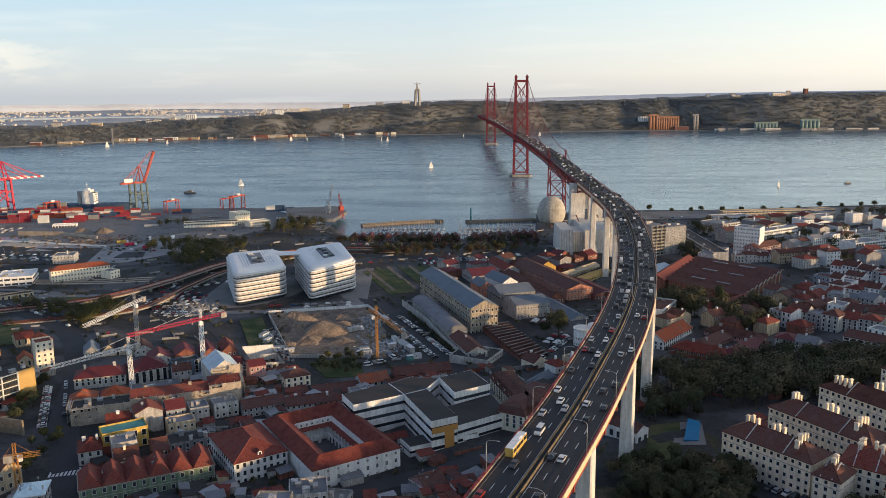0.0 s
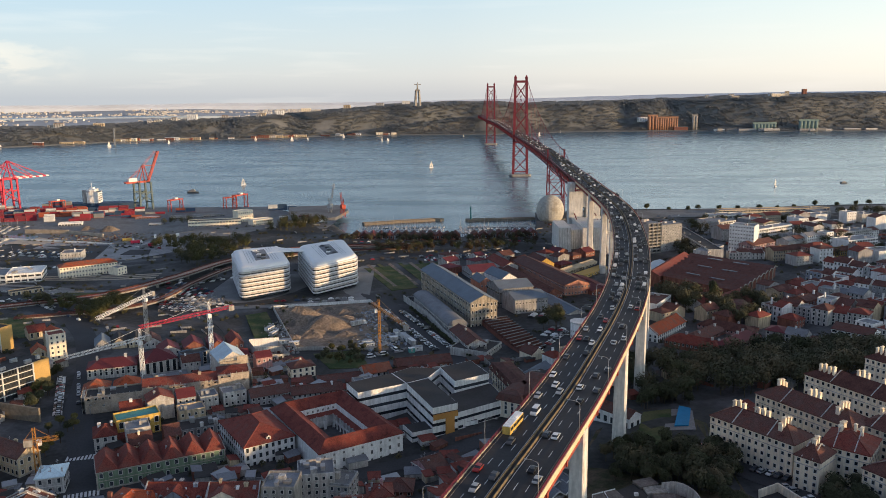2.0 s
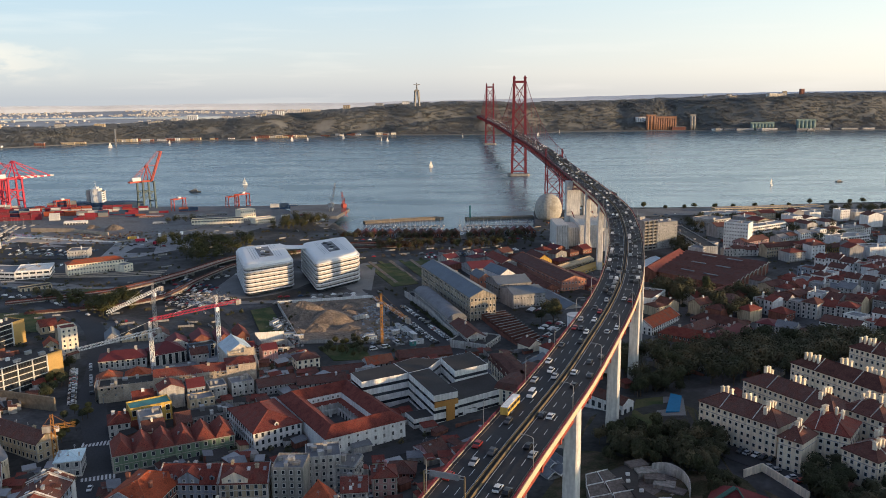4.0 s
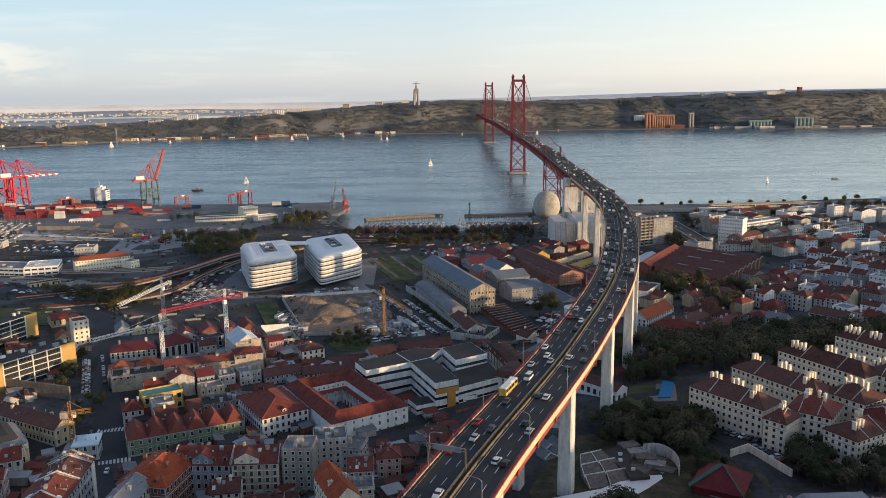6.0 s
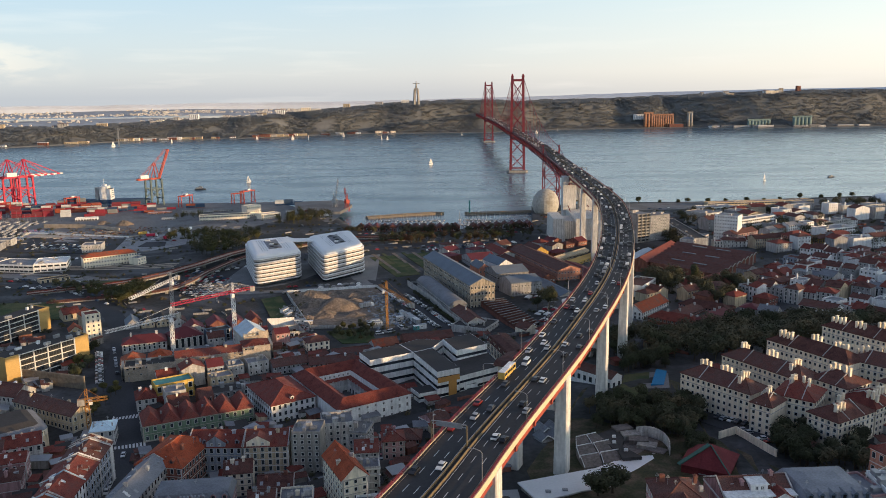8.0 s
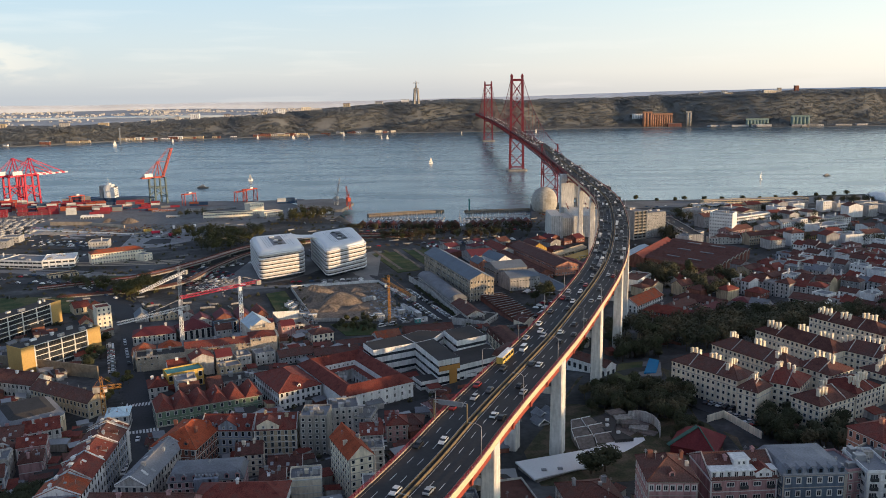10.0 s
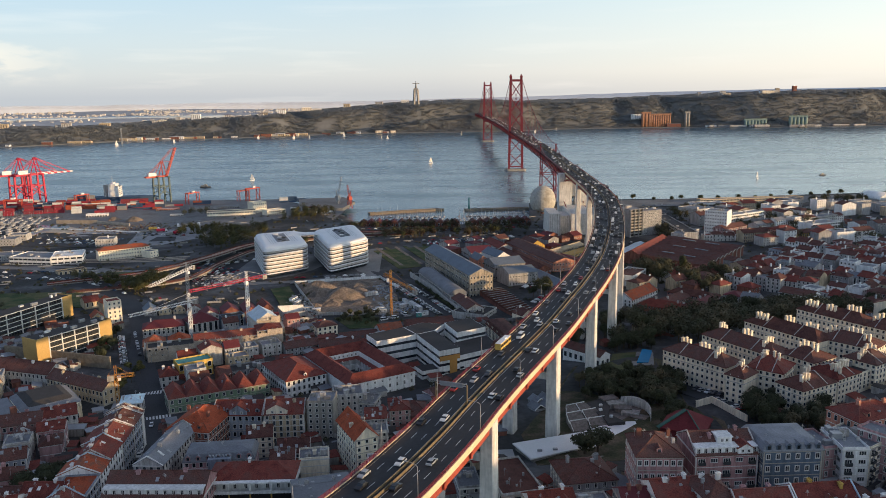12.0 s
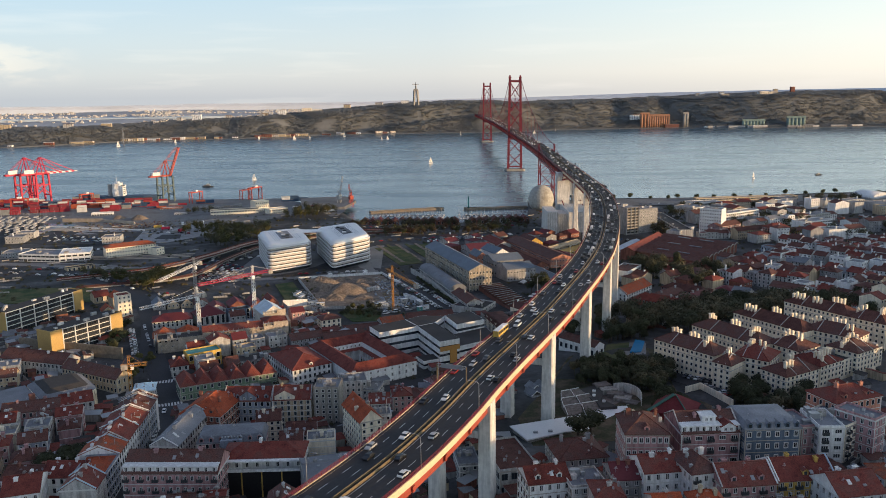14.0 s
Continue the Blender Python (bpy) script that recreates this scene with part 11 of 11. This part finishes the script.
def yard_clutter():
    """Lean-to sheds, low walls and bushes in the yards between the houses; bushes and kiosks farther off."""
    rr = random.Random(91)
    walls = ["offwhite", "grey_wall", "concrete", "brick", "offwhite", "cream"]
    tops = ["roof_brown", "roof_red", "roof_grey", "roof_dark", "roof_brown", "roof_red", "metal_grey"]
    for _ in range(8600):
        y = rr.uniform(90, 960) if rr.random() < 0.6 else rr.uniform(90, 420)
        half = 0.6 * (y + 110)
        x = rr.uniform(-half, half)
        if y > coast_y(x) - 20 or under_bridge(x, y) and rr.random() < 0.6 or near_road(x, y, 6) or inside(x, y, 1.0) or -212 < x < -150 and 280 < y < 420:
            continue
        if 25 < x < 125 and 170 < y < 330 or 40 < x < 250 and 185 < y < 470 and rr.random() < 0.85:
            continue
        far = y > 430
        z, turn = ground_z(x, y), rr.choice((26, 26, 116, 10, -50, 40)) + rr.uniform(-6, 6)
        bm, dice = bmesh.new(), rr.random()
        if dice < (0.62 if far else 0.3):
            for _ in range(46):
                v = Vector((rr.gauss(0, 1), rr.gauss(0, 1), abs(rr.gauss(0, 1)))).normalized()
                s, p = rr.uniform(0.25, 0.55), v * rr.uniform(0.8, 2.2)
                a = v.orthogonal().normalized()
                b = v.cross(a)
                bm.faces.new([bm.verts.new(q) for q in (p - a * s, p - b * s, p + a * s, p + b * s)])
            into_crowd(bm, "leaf_thicket", pose(x, y, z, 0, 0, turn))
        elif dice < (0.8 if far else 0.48):
            n = rr.uniform(2, 6 if far else 8)
            quad_box(bm, -n, -0.15, -0.6, n, 0.15, rr.uniform(1.0, 1.5 if far else 2.4))
            into_crowd(bm, rr.choice(("grey_wall", "concrete", "grey_wall") if far else ("offwhite", "grey_wall", "brick", "concrete")), pose(x, y, z, 0, 0, turn))
        else:
            if far and x < 120:
                bm.free()
                continue
            k = 0.7 if far else 1.0
            w, d, h = rr.uniform(1.6, 4.2) * k, rr.uniform(1.4, 3.0) * k, rr.uniform(2.0, 4.2) * k
            drop = rr.uniform(0.3, 1.1)
            v = quad_box(bm, -w, -d, -0.6, w, d, h, 0)
            for q in (4, 5):
                v[q].co.z -= drop
            t = quad_box(bm, -w - 0.25, -d - 0.3, h + 0.02, w + 0.25, d + 0.2, h + 0.2, 1)
            for q in (0, 1, 4, 5):
                t[q].co.z -= drop * 1.06
            into_crowd(bm, (rr.choice(walls if not far else ("grey_wall", "concrete", "brick")), rr.choice(tops)), pose(x, y, z, 0, 0, turn))

yard_clutter()
build_crowd()


# ---------------------------------------------------------------- parked cars
def car_row(x0, y0, x1, y1, gap, turn, keep=0.85):
    d = Vector((x1 - x0, y1 - y0))
    yaw = math.degrees(math.atan2(d.y, d.x)) + turn
    n = int(d.length / gap)
    for k in range(n):
        if rng.random() < keep:
            p = Vector((x0, y0)).lerp(Vector((x1, y1)), (k + rng.uniform(0.4, 0.6)) / n)
            park(p.x, p.y, yaw + rng.choice((0, 180)), z=ground_z(p.x, p.y) + 0.3)


car_row(-187, 343, -210, 396, 2.7, 90, 0.95)
car_row(-180, 350, -207, 410, 6, 0, 0.8)
car_row(-46, 537, -7, 447, 2.7, 80, 0.95)
car_row(-33, 532, 6, 442, 2.7, 80, 0.95)
for k in range(5):
    car_row(-226 + 4.5 * k, 578 - 9 * k, -199 + 4.5 * k, 571 - 8 * k, 2.5, 90, 0.9)
car_row(-60, 262, -24, 280, 5.6, 0, 0.6)
car_row(-38, 266, -35, 213, 5.2, 0, 0.85)
car_row(-30, 260, -28, 222, 6, 0, 0.7)
car_row(93, 283, 104, 262, 2.8, 80, 0.8)
car_row(109, 254, 128, 236, 2.7, 80, 0.85)
car_row(114, 240, 122, 226, 2.9, 70, 0.6)
car_row(128, 238, 150, 226, 2.9, 80, 0.7)
car_row(-126, 190, -142, 262, 6, 0, 0.5)
car_row(45, 420, 75, 470, 3.0, 80, 0.6)
car_row(-400, 582, -300, 562, 9, 0, 0.6)
car_row(-395, 577, -262, 540, 11, 0, 0.6)
car_row(-440, 745, -360, 735, 4, 80, 0.6)
car_row(-300, 780, -340, 830, 9, 0, 0.6)
for x, y, yaw in ((-45, 430, 30), (-38, 436, 30), (-32, 446, 120), (-52, 452, 30)):
    park(x, y, yaw, "van", ground_z(x, y) + 0.3)


def car_lots():
    """Parked cars of the far lots and kerbs, too many to count."""
    r = random.Random(64)
    pools = {"white": [], "roof_dark": [], "metal_grey": [], "box_blue": [], "box_red": []}
    tint = ["white", "white", "roof_dark", "roof_dark", "roof_dark", "metal_grey", "metal_grey", "box_blue", "box_red"]
    for x0, y0, x1, y1, rows, gap, keep in ((-228, 585, -192, 572, 6, 2.7, 0.85), (-205, 622, -182, 600, 4, 2.7, 0.8), (-440, 752, -358, 738, 5, 3.2, 0.6), (-250, 590, -130, 690, 2, 9, 0.6), (-120, 702, 100, 742, 2, 9, 0.6), (-100, 800, 100, 806, 2, 7, 0.6),
                                           (-22, 706, 40, 716, 3, 3.0, 0.75), (310, 905, 470, 925, 5, 3.0, 0.7), (60, 500, 80, 545, 2, 3.0, 0.7), (300, 760, 560, 790, 2, 9, 0.6), (180, 690, 240, 800, 2, 6, 0.7), (-500, 580, -300, 560, 2, 10, 0.6),
                                           (-350, 790, -290, 770, 2, 8, 0.5), (170, 958, 600, 1004, 2, 14, 0.5), (-195, 548, -70, 566, 2, 5, 0.5), (-120, 555, -150, 520, 2, 5, 0.6), (45, 425, 74, 476, 2, 3.0, 0.7),
                                           (-430, 604, -290, 578, 2, 8, 0.55), (-300, 552, -246, 506, 2, 7, 0.6), (-250, 640, -190, 600, 3, 3.4, 0.6), (-380, 690, -300, 700, 2, 4, 0.5), (-240, 520, -214, 470, 2, 6.5, 0.6)):
        d = Vector((x1 - x0, y1 - y0))
        n, yaw = int(d.length / gap), math.atan2(d.y, d.x)
        side = Vector((-math.sin(yaw), math.cos(yaw)))
        for j in range(rows):
            for k in range(n):
                if r.random() > keep:
                    continue
                p = Vector((x0, y0)) + d * ((k + 0.5) / n) + side * (j * 6.4)
                if inside(p.x, p.y, 1.0) or p.y > coast_y(p.x) - 8:
                    continue
                a = yaw + (math.pi / 2 if gap < 4.5 else 0) + r.uniform(-0.06, 0.06)
                pool, z = pools[r.choice(tint)], ground_z(p.x, p.y) + 0.45
                pool.append((p.x, p.y, z, 4.2, 1.75, 0.62, a))
                pool.append((p.x, p.y, z + 0.62, 2.3, 1.5, 0.5, a))
    for m, boxes in pools.items():
        box_stuff("parked_cars", boxes, m, "cars parked in far lots and along the kerbs", "cars")


car_lots()


# ---------------------------------------------------------------- site huts, trucks and rubble
def site_hut(x, y, yaw, l, w, m, label):
    g = thing("site_hut", x, y, ground_z(x, y) + 0.25, yaw, label, "site hut", "site huts")
    bm = bmesh.new()
    quad_box(bm, -l / 2, -w / 2, -0.3, l / 2, w / 2, 2.6)
    part("body", bm, m, g)
    bm = bmesh.new()
    quad_box(bm, -l / 2 - 0.15, -w / 2 - 0.15, 2.6, l / 2 + 0.15, w / 2 + 0.15, 2.78)
    part("roof", bm, "metal_grey" if m == "white" else "white", g)
    for k in range(max(1, int(l / 3))):
        placed("window", WIN["small"], g, -l / 2 + 1.5 + k * 3, -w / 2, 1.5)


for x, y, yaw, l, w, m in ((-50, 457, 25, 6, 2.5, "white"), (-48, 452, 25, 6, 2.5, "white"), (-33, 479, 115, 6, 2.5, "white"), (-27, 470, 115, 12, 3, "white"), (-23, 462, 115, 9, 3, "offwhite"), (-34, 466, 25, 5, 2.5, "offwhite"),
                         (-18, 448, 25, 5, 2.5, "white"), (-22, 444, 25, 3.5, 2.5, "tarp_teal"), (-118, 492, 70, 8, 3, "white"), (-113, 480, 70, 6, 2.5, "offwhite"), (-103, 462, 10, 9, 3, "white"), (-95, 457, 10, 6, 2.5, "offwhite")):
    site_hut(x, y, yaw, l, w, m, "white portable site hut on the building site" if m == "white" else "pale portable site hut on the building site" if m == "offwhite" else "teal portable site hut on the building site")


def lorry(x, y, yaw, m, label):
    g = thing("lorry", x, y, ground_z(x, y) + 0.2, yaw, label, "lorry", "lorries")
    bm = bmesh.new()
    quad_box(bm, -6, -1.25, 1.1, 3.2, 1.25, 3.8)
    part("trailer", bm, m, g)
    bm = bmesh.new()
    v = quad_box(bm, 3.6, -1.2, 0.6, 6, 1.2, 3.2)
    for k in (5, 6):
        v[k].co.x -= 0.5
    part("cab", bm, "white", g)
    for wx in (-4.8, -3.4, 1.8, 4.6):
        for sy in (-1, 1):
            bm = bmesh.new()
            tube(bm, (wx, sy * 1.25, 0.5), (wx, sy * 0.9, 0.5), 0.52, 0.52, 10)
            part("wheel", bm, "tyre", g)


for x, y, yaw, m, tone in ((-340, 820, 25, "yellow", "yellow"), (-309, 783, 70, "metal_grey", "grey"), (-303, 791, 65, "crane_red", "red"), (-326, 806, 20, "crane_red", "red"), (-318, 838, 110, "white", "white"), (-296, 845, 100, "white", "white"), (-60, 500, 40, "offwhite", "pale")):
    lorry(x, y, yaw, m, f"{tone} articulated lorry parked on open ground")


def rubble(name, poly_c, rx, ry, n, mats, label, seed, top=1.2):
    """Loose heaps of broken stone, planks and scrap, too many to count."""
    r = random.Random(seed)
    bm = bmesh.new()
    for _ in range(n):
        x, y = poly_c[0] + r.gauss(0, rx), poly_c[1] + r.gauss(0, ry)
        a, b, c = r.uniform(0.25, 1.6), r.uniform(0.2, 0.9), r.uniform(0.2, top)
        place = pose(x, y, ground_z(x, y) + 0.25, r.uniform(-15, 15), r.uniform(-15, 15), r.uniform(0, 180))
        k = len(bm.verts)
        vs = quad_box(bm, -a, -b, -0.2, a, b, c, r.randrange(len(mats)))
        for v in vs:
            v.co = place @ v.co
    solid(name, bm, tuple(mats), label, "rubble", "stuff")


rubble("rubble", (-85, 500), 15, 20, 420, ["earth", "rock", "concrete", "bark"], "broken ground and stones on the building site", 7, 0.7)
rubble("rubble", (-186, 560), 8, 11, 300, ["concrete", "rock", "grey_wall", "offwhite"], "broken stone and scrap in a demolition yard", 1)
rubble("rubble", (-56, 520), 8, 9, 240, ["roof_grey", "metal_grey", "concrete", "bluegrey_wall"], "stacked formwork and rubble on the building site", 2)
rubble("rubble", (-110, 490), 6, 14, 160, ["concrete", "rock", "white"], "loose stone heaps along the site hoarding", 3)
rubble("rubble", (-108, 432), 9, 12, 260, ["brick", "rock", "roof_brown", "offwhite", "grey_wall"], "fallen masonry inside roofless walls", 4)
rubble("rubble", (-42, 470), 7, 14, 200, ["offwhite", "barrier_yellow", "metal_grey", "bluegrey_wall"], "stacked boards and pipes on the building site", 5)
rubble("rubble", (-375, 850), 26, 26, 420, ["rock", "roof_brown", "earth", "bark"], "heaps of scrap and earth beside the port road", 6)
for _c in CARS.values():
    remove_thing(_c)
